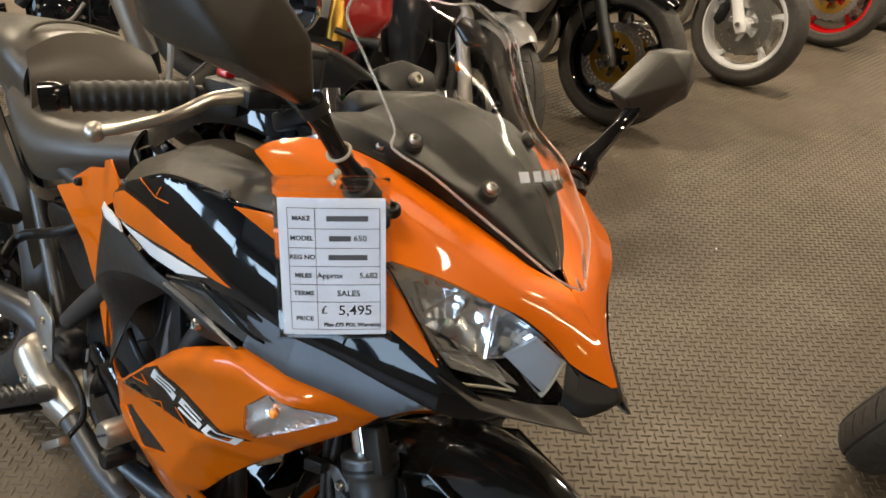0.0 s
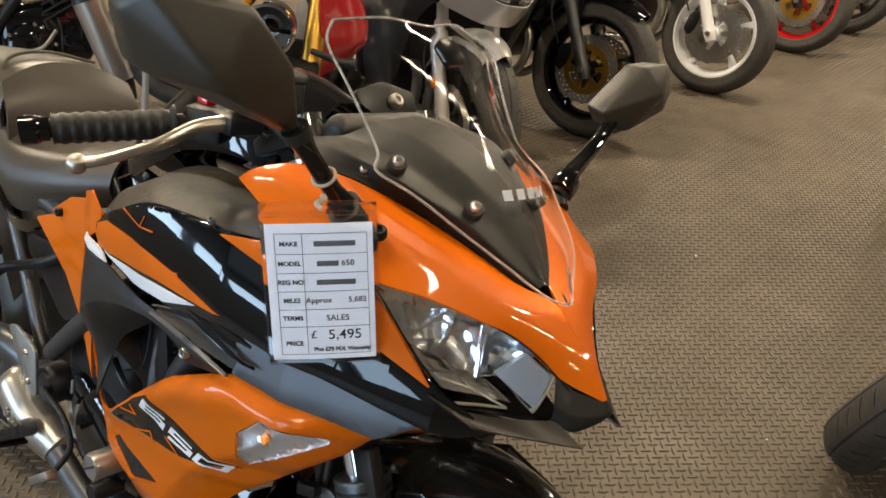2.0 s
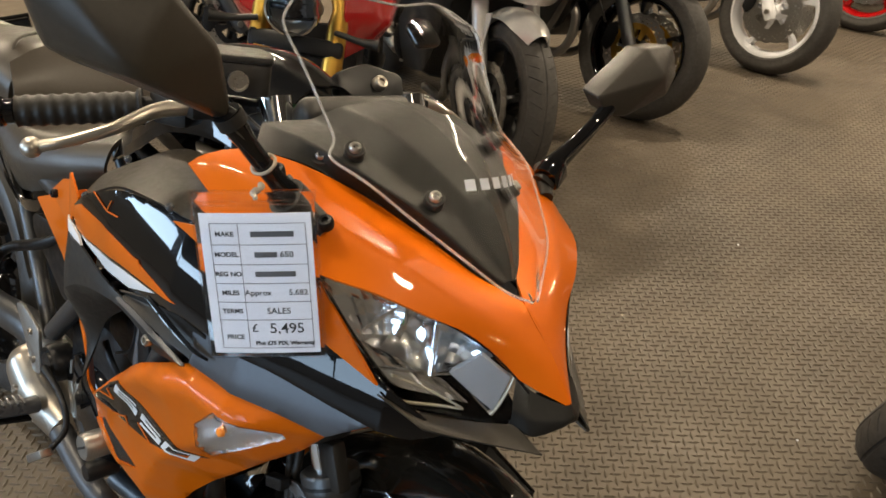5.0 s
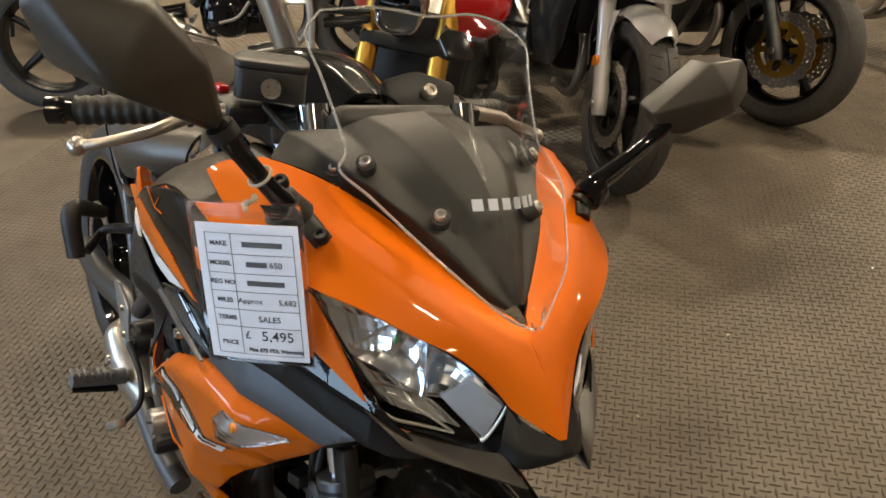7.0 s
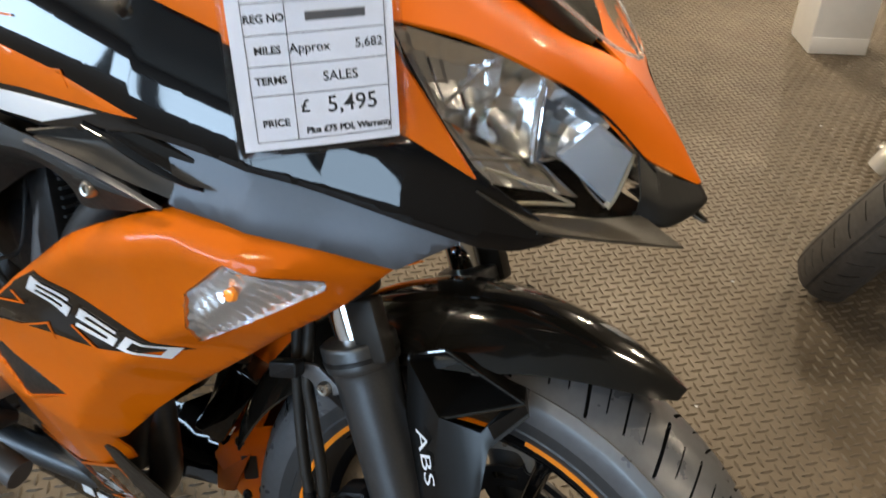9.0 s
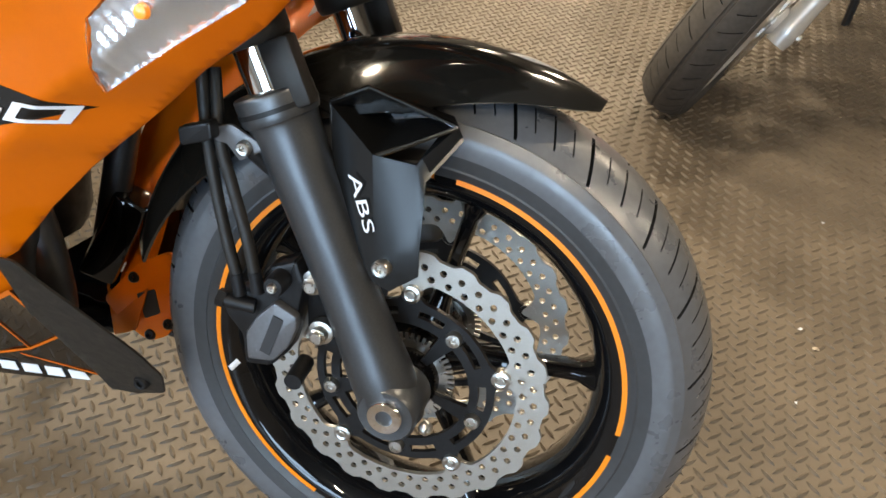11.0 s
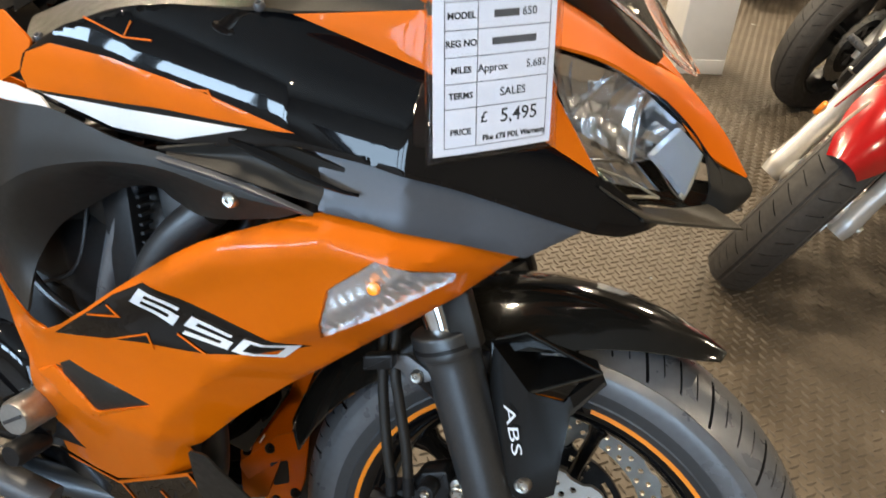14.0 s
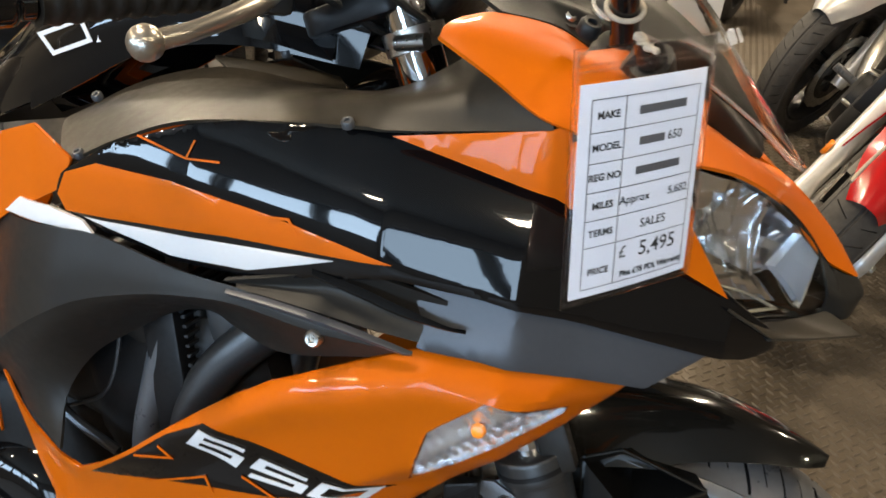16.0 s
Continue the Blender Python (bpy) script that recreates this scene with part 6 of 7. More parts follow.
screw("muffler_screw", (-0.88, -0.196, 0.318), (0, -1, 0.2), 0.009, STEEL, muf)
part("link_pipe", tube([(-0.58, -0.15, 0.23), (-0.66, -0.16, 0.25), (-0.76, -0.165, 0.29)], 0.02, 14), SATIN, bike, "grey link pipe")
rear = part("rear_wheel", lathe([(0.212, -0.07), (0.224, -0.07), (0.205, -0.05), (0.198, 0.0), (0.205, 0.05), (0.224, 0.07), (0.212, 0.07), (0.19, 0.0)], (-1.41, 0, 0.31), 64, closed=True), GLOSS, bike, "gloss black rear wheel")
part("tyre", lathe([(0.214, -0.066), (0.235, -0.078), (0.262, -0.08), (0.285, -0.068), (0.302, -0.042), (0.31, 0.0), (0.302, 0.042), (0.285, 0.068), (0.262, 0.08), (0.235, 0.078), (0.214, 0.066)], (-1.41, 0, 0.31), 72), SIDEWALL, rear, "wide rear road tyre")
for k in range(5):
    m = Matrix.Translation((-1.41, 0, 0.31)) @ pose(0, 0, 0, 0, 72 * k + 10, 0)
    part("spoke", tube([m @ Vector((0.03, 0, 0)), m @ Vector((0.2, 0, 0))], [0.022, 0.014], 8), GLOSS, rear)
part("brake_disc", polar(Vector((-1.41, 0, 0.31)), drilled_ring(0.08, 0.095, 36, 0.004) + drilled_ring(0.095, 0.11, 36, 0.004, 0.5), -0.088, -0.084), STEEL, rear, "drilled rear brake disc")
part("rear_hugger", loft([[(-1.1, -0.09, 0.42), (-1.2, -0.09, 0.55), (-1.35, -0.09, 0.63)], [(-1.12, YC, 0.45), (-1.2, YC, 0.59), (-1.35, YC, 0.67)], [(-1.1, 0.06, 0.42), (-1.2, 0.06, 0.55), (-1.35, 0.06, 0.63)]], 12, 10), MATTE, bike)
part("side_stand", tube([(-0.72, 0.11, 0.24), (-0.7, 0.17, 0.12), (-0.68, 0.215, -0.045)], [0.014, 0.012, 0.012], 10), DARK, bike, "side stand")

# ---------------------------------------------------------------- the price card
tag = thing("price_tag", Matrix.Translation((-0.117, 0.752, 0.916)) @ pose(0, 0, 0, 82, -1, 4), "printed price card in a clear sleeve tied to the mirror", "price tag")
CW, CH = 0.098, 0.138


def on_card(u, v, h):
    bow = 0.0016 * math.cos(u * 30)
    return Vector((u, v, bow + h))


bm = bmesh.new()
grid(bm, [[on_card(-CW / 2 + CW * i / 10, -CH / 2 + CH * j / 10, 0) for j in range(11)] for i in range(11)])
thicken(bm, 0.0005)
card = part("card", bm, PAPER, tag, "white printed card")
for h, nm in ((0.0022, "sleeve_front"), (-0.0022, "sleeve_back")):
    bm = bmesh.new()
    SW, S0, S1 = 0.106, -0.073, 0.088
    grid(bm, [[on_card(-SW / 2 + SW * i / 12, S0 + (S1 - S0) * j / 16, h * (1 - (abs(i / 6 - 1)) ** 8) * (1 - abs(j / 8 - 1) ** 8)) for j in range(17)] for i in range(13)])
    sl = part(nm, bm, SLEEVE, tag, "clear plastic sleeve")
    sl.visible_shadow = False
for pts in ([(-0.053, -0.073), (0.053, -0.073), (0.053, 0.088), (-0.053, 0.088)],):
    w = part("sleeve_weld", stroke(pts, 0.003, lambda u, v, h: on_card(u, v, h - 0.0003), closed=True), SLEEVE, tag, "welded sleeve edge")
    w.visible_shadow = False
for v in (0.0765, 0.08):
    w = part("sleeve_seal", stroke([(-0.052, v), (0.052, v)], 0.0012, lambda u, q, h: on_card(u, q, h + 0.0018)), SLEEVE, tag)
    w.visible_shadow = False
L0, L1, LM = -0.0405, 0.0435, -0.0155
ROWS_V = (0.0595, 0.0395, 0.0205, 0.002, -0.0165, -0.0345, -0.0635)


def rule(u0, v0, u1, v1):
    pts = [(u0 + (u1 - u0) * k / 12, v0 + (v1 - v0) * k / 12) for k in range(13)]
    part("rule", stroke(pts, 0.0005, lambda u, q, h: on_card(u, q, h + 0.0001), 0.0003), INKGREY, card)


for v in ROWS_V:
    rule(L0, v, L1, v)
for u0 in (L0, LM, L1):
    rule(u0, ROWS_V[0], u0, ROWS_V[6])


def word(text, u0, v0, size, align="CENTER", bold=0.0001):
    part("print", lettering(text, size, lambda u, v, h: on_card(u + u0, v + v0, h + 0.0001), align, bold, 0.0003), INK, card)


def bar(u0, u1, v0, h):
    part("print_bar", stroke([(u0 + (u1 - u0) * k / 6, v0) for k in range(7)], h, lambda u, v, k: on_card(u, v, k + 0.0001), 0.0003), INKGREY, card)


LC, RC = (L0 + LM) / 2, (LM + L1) / 2
for k, t in enumerate(("MAKE", "MODEL", "REG NO", "MILES", "TERMS")):
    word(t, LC, (ROWS_V[k] + ROWS_V[k + 1]) / 2, 0.0064, bold=0.0002)
word("PRICE", LC, -0.052, 0.0064, bold=0.0002)
bar(RC - 0.019, RC + 0.019, 0.0495, 0.0052)
bar(RC - 0.017, RC + 0.003, 0.03, 0.0052)
word("650", RC + 0.0115, 0.03, 0.0082)
bar(RC - 0.018, RC + 0.018, 0.0112, 0.0052)
word("Approx", LM + 0.0125, -0.0072, 0.0078)
word("5,682", L1 - 0.0105, -0.0072, 0.0078)
word("SALES", RC, -0.0256, 0.0085)
word("£", LM + 0.006, -0.043, 0.0115)
word("5,495", RC + 0.006, -0.0435, 0.0145)
word("Plus £75 PDI, Warranty", RC + 0.003, -0.0585, 0.0056, bold=0.00025)
to_tag = tag.matrix_world.inverted()
knot = bike.matrix_world @ Vector((-0.106, -0.262, 0.968))
ax = (bike.matrix_world.to_3x3() @ Vector((-0.004, -0.027, 0.031))).normalized()
u1 = ax.orthogonal().normalized()
u2 = ax.cross(u1)
mid = bike.matrix_world @ Vector((-0.1165, -0.2525, 0.983))
part("string_loop", tube([to_tag @ (mid + (u1 * math.cos(a) + u2 * math.sin(a)) * 0.0112 + ax * 0.002 * math.sin(a)) for a in [2 * math.pi * k / 12 for k in range(13)]], 0.0017, 8, 48), STRING, tag, "string looped round the mirror stalk")
hole = tag.matrix_world @ Vector((0.0, 0.083, 0.003))
line = [knot.lerp(hole, f) + Vector((0.0025 * math.sin(9 * f), 0.002 * math.cos(11 * f), 0)) for f in [k / 8 for k in range(9)]]
part("string", tube([to_tag @ p for p in line], [0.0024, 0.0034, 0.002, 0.0032, 0.002, 0.003, 0.002, 0.0024, 0.0014], 8, 48), STRING, tag, "knotted string")

# ---------------------------------------------------------------- the other motorcycles
def other_bike(m, label, paint, wheelm, forkm, carrier, guard=None, faired=None, round_light=False, tread=0, engine=DARK, rearward=True, slim=1.0, forkr=0.027, spokes=5, rim_edge=None, mirrors=True):
    b = thing("motorcycle", m, label, "motorcycle", "parked motorcycles")
    c = Vector((0, 0, 0.30))
    w = part("front_wheel", lathe([(0.211, -0.052), (0.225, -0.052), (0.222, -0.046), (0.2, -0.03), (0.198, 0.0), (0.2, 0.03), (0.222, 0.046), (0.225, 0.052), (0.211, 0.052), (0.195, 0.035), (0.187, 0.0), (0.195, -0.035)], c, 72, closed=True), wheelm, b)
    part("tyre", tyre_mesh(c, 120, tread, ((0.25, 0.9, 0.02), (0.4, 0.85, 0.016)), 0.35, 0.003 if tread else 0.0), RUBBERW, w, "worn black road tyre")
    if rim_edge:
        part("rim_edge", polar(c, [[(0.2, 2 * math.pi * i / 72), (0.226, 2 * math.pi * i / 72), (0.226, 2 * math.pi * (i + 1) / 72), (0.2, 2 * math.pi * (i + 1) / 72)] for i in range(72)], -0.054, -0.05), rim_edge, w)
    for k in range(spokes):
        q = Matrix.Translation(c) @ pose(0, 0, 0, 0, -(360 / spokes * k + 20), 0)
        bm = bmesh.new()
        grid(bm, [[q @ Vector((r, h * sy, t * sz + bend)) for sy, sz in ((-1, -0.6), (0, -1), (1, -0.6), (1, 0.6), (0, 1), (-1, 0.6))] for r, t, h, bend in ((0.03, 0.022, 0.03, 0), (0.09, 0.013, 0.024, 0.012), (0.15, 0.012, 0.024, 0.018), (0.195, 0.024, 0.03, 0.01))], closed_v=True)
        part("spoke", bm, wheelm, w)
    part("hub", lathe([(0.0, -0.08), (0.03, -0.08), (0.045, -0.05), (0.045, 0.05), (0.03, 0.08), (0.0, 0.08)], c, 24), wheelm, w)
    for s in (-1, 1):
        fs = drilled_ring(0.108, 0.122, 30, 0.0042, 0, 8) + drilled_ring(0.122, 0.136, 30, 0.0042, 0.5, 8)
        for i in range(120):
            a, e = 2 * math.pi * i / 120, 2 * math.pi * (i + 1) / 120
            fs.append([(0.136, a), (0.146 + 0.003 * math.sin(20 * a), a), (0.146 + 0.003 * math.sin(20 * e), e), (0.136, e)])
        d = part("brake_disc", polar(c, fs, 0.064 * s, 0.069 * s), STEEL, w, "drilled brake disc")
        fs = []
        for i in range(90):
            a, e = 2 * math.pi * i / 90, 2 * math.pi * (i + 1) / 90
            fs.append([(0.082, a), (0.108, a), (0.108, e), (0.082, e)])
            if i % 15 < 5:
                fs.append([(0.045, a), (0.082, a), (0.082, e), (0.045, e)])
        part("disc_carrier", polar(c, fs, 0.065 * s, 0.07 * s), carrier, d)
        y = 0.1 * s
        leg = part("fork_leg", tube([fork_pt(z, y) for z in (0.265, 0.3, 0.36, 0.5, 0.62, 0.63, 0.95)], [0.024, 0.03, forkr, forkr, forkr + 0.003, 0.021, 0.021] if forkm is not GOLD else [0.024, 0.027, 0.02, 0.02, 0.021, 0.028, 0.028], 16, 30), forkm, b, "fork leg")
        part("axle_nut", lathe([(0.0, 0.135 * s), (0.012, 0.135 * s), (0.014, 0.13 * s), (0.014, 0.1 * s)], c, 12), STEEL, leg)
        part("brake_caliper", prism(rounded([(-0.16, 0.3), (-0.14, 0.38), (-0.1, 0.4), (-0.085, 0.36), (-0.1, 0.3), (-0.13, 0.27)], 0.01), 0.04, Matrix(((1, 0, 0, 0), (0, 0, -s, 0.075 * s), (0, 1, 0, 0), (0, 0, 0, 1))) if s < 0 else Matrix(((1, 0, 0, 0), (0, 0, 1, 0.075), (0, 1, 0, 0), (0, 0, 0, 1))), 0.004), DARK, leg)
        part("reflector", lathe([(0.0, 0.132 * s), (0.018, 0.132 * s), (0.02, 0.128 * s), (0.02, 0.12 * s)], fork_pt(0.43, 0, 0.0), 16), AMBER, leg, "round amber reflector") if forkm is SILVER else None
        part("brake_hose", tube([(-0.13, y * 1.2, 0.39), (-0.19, y * 1.15, 0.5), (-0.2, y, 0.62), (-0.26, y * 0.8, 0.8)], 0.005, 8), MATTE, b)
    if guard:
        a0, a1, mat, wid = guard
        rows = []
        for k in range(20):
            f = k / 19
            a = radians(a0 + (a1 - a0) * f)
            wd = wid * min(1.0, f * 4 + 0.25) ** 0.5
            rows.append([c + Vector(((0.335 - 0.045 * abs(j / 5 - 1) ** 2.4) * math.cos(a), wd * (j / 5 - 1), (0.335 - 0.045 * abs(j / 5 - 1) ** 2.4) * math.sin(a))) for j in range(11)])
        bm = bmesh.new()
        grid(bm, rows)
        thicken(bm, 0.003)
        g = part("front_mudguard", bm, mat, b, "front mudguard", 60)
        for s in (-1, 1):
            part("mudguard_stay", loft([[(-0.14, 0.09 * s, 0.58), (-0.06, 0.088 * s, 0.6)], [(-0.09, 0.105 * s, 0.48), (-0.05, 0.105 * s, 0.48)], [(-0.055, 0.112 * s, 0.4), (-0.035, 0.112 * s, 0.4)]], 5, 8, 0.004), mat, g)
    rr = Vector((-1.42, 0, 0.31))
    rw = part("rear_wheel", lathe([(0.212, -0.07), (0.224, -0.07), (0.2, -0.04), (0.2, 0.04), (0.224, 0.07), (0.212, 0.07), (0.188, 0.0)], rr, 48, closed=True), wheelm, b)
    part("tyre", lathe([(0.214, -0.066), (0.24, -0.078), (0.265, -0.08), (0.288, -0.066), (0.305, -0.038), (0.311, 0.0), (0.305, 0.038), (0.288, 0.066), (0.265, 0.08), (0.24, 0.078), (0.214, 0.066)], rr, 56), RUBBERW, rw)
    for k in range(5):
        q = Matrix.Translation(rr) @ pose(0, 0, 0, 0, 72 * k, 0)
        part("spoke", tube([q @ Vector((0.02, 0, 0)), q @ Vector((0.2, 0, 0))], [0.024, 0.014], 8), wheelm, rw)
    for s in (-1, 1):
        part("swingarm", tube([(-0.85, 0.11 * s, 0.38), (-1.15, 0.13 * s, 0.36), (-1.42, 0.12 * s, 0.31)], [0.035, 0.03, 0.026], 10), engine, b)
        part("frame_tube", tube([(-0.3, 0.08 * s, 0.86), (-0.55, 0.17 * s, 0.68), (-0.8, 0.15 * s, 0.42)], 0.022, 10), DARK, b)
        part("footpeg", tube([(-0.84, 0.14 * s, 0.33), (-0.83, 0.26 * s, 0.34)], 0.013, 10), RUBBER, b)
        part("handlebar", tube([(-0.3, 0.08 * s, 0.98), (-0.33, 0.18 * s, 1.02), (-0.4, 0.36 * s, 1.0)], 0.013, 10), DARK, b)
        part("grip", tube([(-0.36, 0.25 * s, 1.012), (-0.402, 0.365 * s, 1.0)], 0.018, 12), RUBBER, b)
        if not mirrors:
            continue
        mi = part("mirror_stalk", tube([(-0.31, 0.2 * s, 1.03), (-0.28, 0.26 * s, 1.15), (-0.29, 0.32 * s, 1.2)], 0.007, 8), MATTE, b)
        part("mirror_shell", block((0.05, 0.13, 0.075), pose(-0.29, 0.36 * s, 1.21, 0, 0, -10 * s), 0.02, 3), MATTE, mi)
    e = part("engine_block", block((0.36, 0.3, 0.26), pose(-0.6, 0, 0.4), 0.05, 3), engine, b, "engine block")
    part("cylinder_head", block((0.2, 0.28, 0.22), pose(-0.48, 0, 0.57, 0, -25, 0), 0.03, 3), engine, e)
    for s in (-1, 1):
        part("engine_cover", lathe([(0.0, 0.185 * s), (0.06, 0.184 * s), (0.085, 0.175 * s), (0.095, 0.15 * s), (0.095, 0.12 * s)], (-0.66, 0, 0.36), 28), engine, e)
        for k in range(5):
            a = 2 * math.pi * k / 5
            part("cover_bolt", lathe([(0.0, 0.178 * s), (0.006, 0.178 * s), (0.007, 0.17 * s), (0.007, 0.15 * s)], (-0.66 + 0.09 * math.cos(a), 0, 0.36 + 0.09 * math.sin(a)), 10), STEEL, e)
        part("header_pipe", tube([(-0.4, 0.08 * s, 0.5), (-0.3, 0.08 * s, 0.38), (-0.36, 0.07 * s, 0.22), (-0.6, 0.06 * s, 0.18)], 0.02, 10, 20), ALLOY, b)
    part("muffler", tube([(-0.8, -0.13, 0.28), (-1.0, -0.17, 0.38), (-1.3, -0.19, 0.46), (-1.45, -0.19, 0.5)], [0.03, 0.055, 0.06, 0.045], 18), STEEL, b, "brushed muffler")
    part("radiator", block((0.04, 0.3, 0.28), pose(-0.3, 0, 0.6, 0, -12, 0), 0.006), DARK, b)
    part("tank", loft([[(-0.33, -0.1 * slim, 0.84), (-0.5, -0.17 * slim, 0.84), (-0.75, -0.1 * slim, 0.76)], [(-0.32, -0.09 * slim, 0.95), (-0.5, -0.15 * slim, 0.99), (-0.76, -0.09 * slim, 0.83)], [(-0.32, 0, 0.99), (-0.5, 0, 1.04), (-0.77, 0, 0.86)], [(-0.32, 0.09 * slim, 0.95), (-0.5, 0.15 * slim, 0.99), (-0.76, 0.09 * slim, 0.83)], [(-0.33, 0.1 * slim, 0.84), (-0.5, 0.17 * slim, 0.84), (-0.75, 0.1 * slim, 0.76)]], 16, 20, 0.005), paint, b, "fuel tank")
    part("seat", loft([[(-0.74, -0.11, 0.74), (-0.95, -0.15, 0.72), (-1.2, -0.12, 0.8), (-1.45, -0.06, 0.86)], [(-0.74, -0.1, 0.83), (-0.95, -0.13, 0.8), (-1.2, -0.11, 0.88), (-1.45, -0.05, 0.91)], [(-0.74, 0.1, 0.83), (-0.95, 0.13, 0.8), (-1.2, 0.11, 0.88), (-1.45, 0.05, 0.91)], [(-0.74, 0.11, 0.74), (-0.95, 0.15, 0.72), (-1.2, 0.12, 0.8), (-1.45, 0.06, 0.86)]], 14, 14, 0.006), SEATM, b, "black seat")
    part("tail", loft([[(-1.1, -0.11, 0.72), (-1.35, -0.09, 0.8), (-1.55, -0.04, 0.9)], [(-1.1, 0, 0.68), (-1.35, 0, 0.76), (-1.57, 0, 0.88)], [(-1.1, 0.11, 0.72), (-1.35, 0.09, 0.8), (-1.55, 0.04, 0.9)]], 10, 8, 0.004), paint, b)
    part("top_yoke", block((0.07, 0.26, 0.03), Matrix.Translation(fork_pt(0.94, 0)) @ pose(0, 0, 0, 0, -24.5, 0), 0.01), DARK, b)
    part("lower_yoke", block((0.06, 0.25, 0.05), Matrix.Translation(fork_pt(0.7, 0)) @ pose(0, 0, 0, 0, -24.5, 0), 0.012), DARK, b)
    part("side_stand", tube([(-0.75, 0.13, 0.24), (-0.72, 0.2, 0.08), (-0.7, 0.23, -0.04)], 0.012, 8), DARK, b)
    if faired:
        up, low = faired
        for s in (-1, 1):
            part("side_fairing", loft([[(0.02, 0.13 * s, 0.86), (-0.2, 0.24 * s, 0.9), (-0.5, 0.25 * s, 0.84)], [(-0.03, 0.17 * s, 0.74), (-0.2, 0.27 * s, 0.72), (-0.55, 0.26 * s, 0.66)], [(-0.16, 0.2 * s, 0.6), (-0.27, 0.25 * s, 0.5), (-0.55, 0.23 * s, 0.45)], [(-0.27, 0.18 * s, 0.4), (-0.34, 0.19 * s, 0.32), (-0.6, 0.17 * s, 0.26)]], 20, 18, 0.004), low, b, "side fairing")
            part("nose_fairing", loft([[(0.17, 0, 0.83), (0.0, 0, 0.98), (-0.2, 0, 1.06)], [(0.12, 0.1 * s, 0.83), (-0.04, 0.13 * s, 0.95), (-0.24, 0.15 * s, 1.0)], [(0.03, 0.15 * s, 0.82), (-0.1, 0.21 * s, 0.9), (-0.3, 0.23 * s, 0.93)]], 14, 12, 0.004), up, b, "nose fairing")
            hd = part("headlight", loft([[(0.165, 0.015 * s, 0.83), (0.12, 0.09 * s, 0.845), (0.04, 0.15 * s, 0.87)], [(0.165, 0.015 * s, 0.79), (0.125, 0.09 * s, 0.8), (0.045, 0.15 * s, 0.84)], [(0.14, 0.02 * s, 0.755), (0.11, 0.08 * s, 0.765), (0.05, 0.13 * s, 0.81)]], 12, 8, 0.004), CHROME, b, "headlight")
            ln = part("lens", loft([[(0.175, 0.015 * s, 0.833), (0.13, 0.093 * s, 0.848), (0.045, 0.155 * s, 0.873)], [(0.178, 0.015 * s, 0.79), (0.138, 0.095 * s, 0.8), (0.055, 0.155 * s, 0.84)], [(0.15, 0.02 * s, 0.752), (0.12, 0.083 * s, 0.762), (0.055, 0.135 * s, 0.806)]], 12, 8, 0.002), LENS, hd)
            ln.visible_shadow = False
        part("nose_lower", loft([[(0.03, -0.15, 0.8), (0.13, -0.06, 0.755), (0.15, 0, 0.75), (0.13, 0.06, 0.755), (0.03, 0.15, 0.8)], [(-0.06, -0.17, 0.7), (0.04, -0.07, 0.67), (0.06, 0, 0.665), (0.04, 0.07, 0.67), (-0.06, 0.17, 0.7)]], 20, 5, 0.004), up, b)
        ws = part("windscreen", loft([[(-0.05, -0.11, 0.97), (-0.02, 0, 0.99), (-0.05, 0.11, 0.97)], [(-0.18, -0.15, 1.07), (-0.14, 0, 1.1), (-0.18, 0.15, 1.07)], [(-0.3, -0.14, 1.19), (-0.26, 0, 1.24), (-0.3, 0.14, 1.19)]], 14, 12, 0.003), GLASS, b)
        ws.visible_shadow = False
    if round_light:
        hd = part("headlight", lathe([(0.0, -0.09), (0.04, -0.08), (0.06, -0.04), (0.066, 0.02), (0.064, 0.035), (0.056, 0.035), (0.055, 0.02), (0.0, -0.03)], (-0.1, 0, 0.82), 36, "X"), MATTE, b, "round headlight with a bright rim")
        part("rim", lathe([(0.056, 0.03), (0.059, 0.04), (0.065, 0.036), (0.066, 0.02)], (-0.1, 0, 0.82), 36, "X"), CHROME, hd)
        part("reflector", lathe([(0.0, -0.01), (0.022, 0.0), (0.036, -0.012), (0.055, 0.02)], (-0.1, 0, 0.82), 10, "X"), CHROME, hd)
        part("light_bar", block((0.01, 0.1, 0.012), pose(-0.085, 0, 0.82), 0.003), GLOSS, hd)
        ln = part("lens", lathe([(0.0, 0.045), (0.03, 0.042), (0.05, 0.034), (0.056, 0.028)], (-0.1, 0, 0.82), 30, "X"), LENS, hd)
        ln.visible_shadow = False
        for s in (-1, 1):
            part("tank_cowl", loft([[(-0.22, 0.1 * s, 0.9), (-0.35, 0.19 * s, 0.9), (-0.55, 0.18 * s, 0.86)], [(-0.2, 0.12 * s, 0.78), (-0.35, 0.23 * s, 0.78), (-0.55, 0.2 * s, 0.78)], [(-0.26, 0.12 * s, 0.66), (-0.38, 0.2 * s, 0.7), (-0.55, 0.18 * s, 0.72)]], 12, 10, 0.005), paint, b, "tank cowl")
            part("turn_signal", tube([(-0.16, 0.1 * s, 0.76), (-0.15, 0.17 * s, 0.75), (-0.145, 0.22 * s, 0.75)], [0.008, 0.01, 0.018], 10), MATTE, b)
    return b


def row_pose(lateral, ahead, lean=-11, heading=-40.0):
    h = radians(-41.6)
    x = -0.014 + ahead * math.cos(h) - lateral * math.sin(h)
    y = 0.736 + ahead * math.sin(h) + lateral * math.cos(h)
    return pose(x, y, 0, lean, 0, heading)


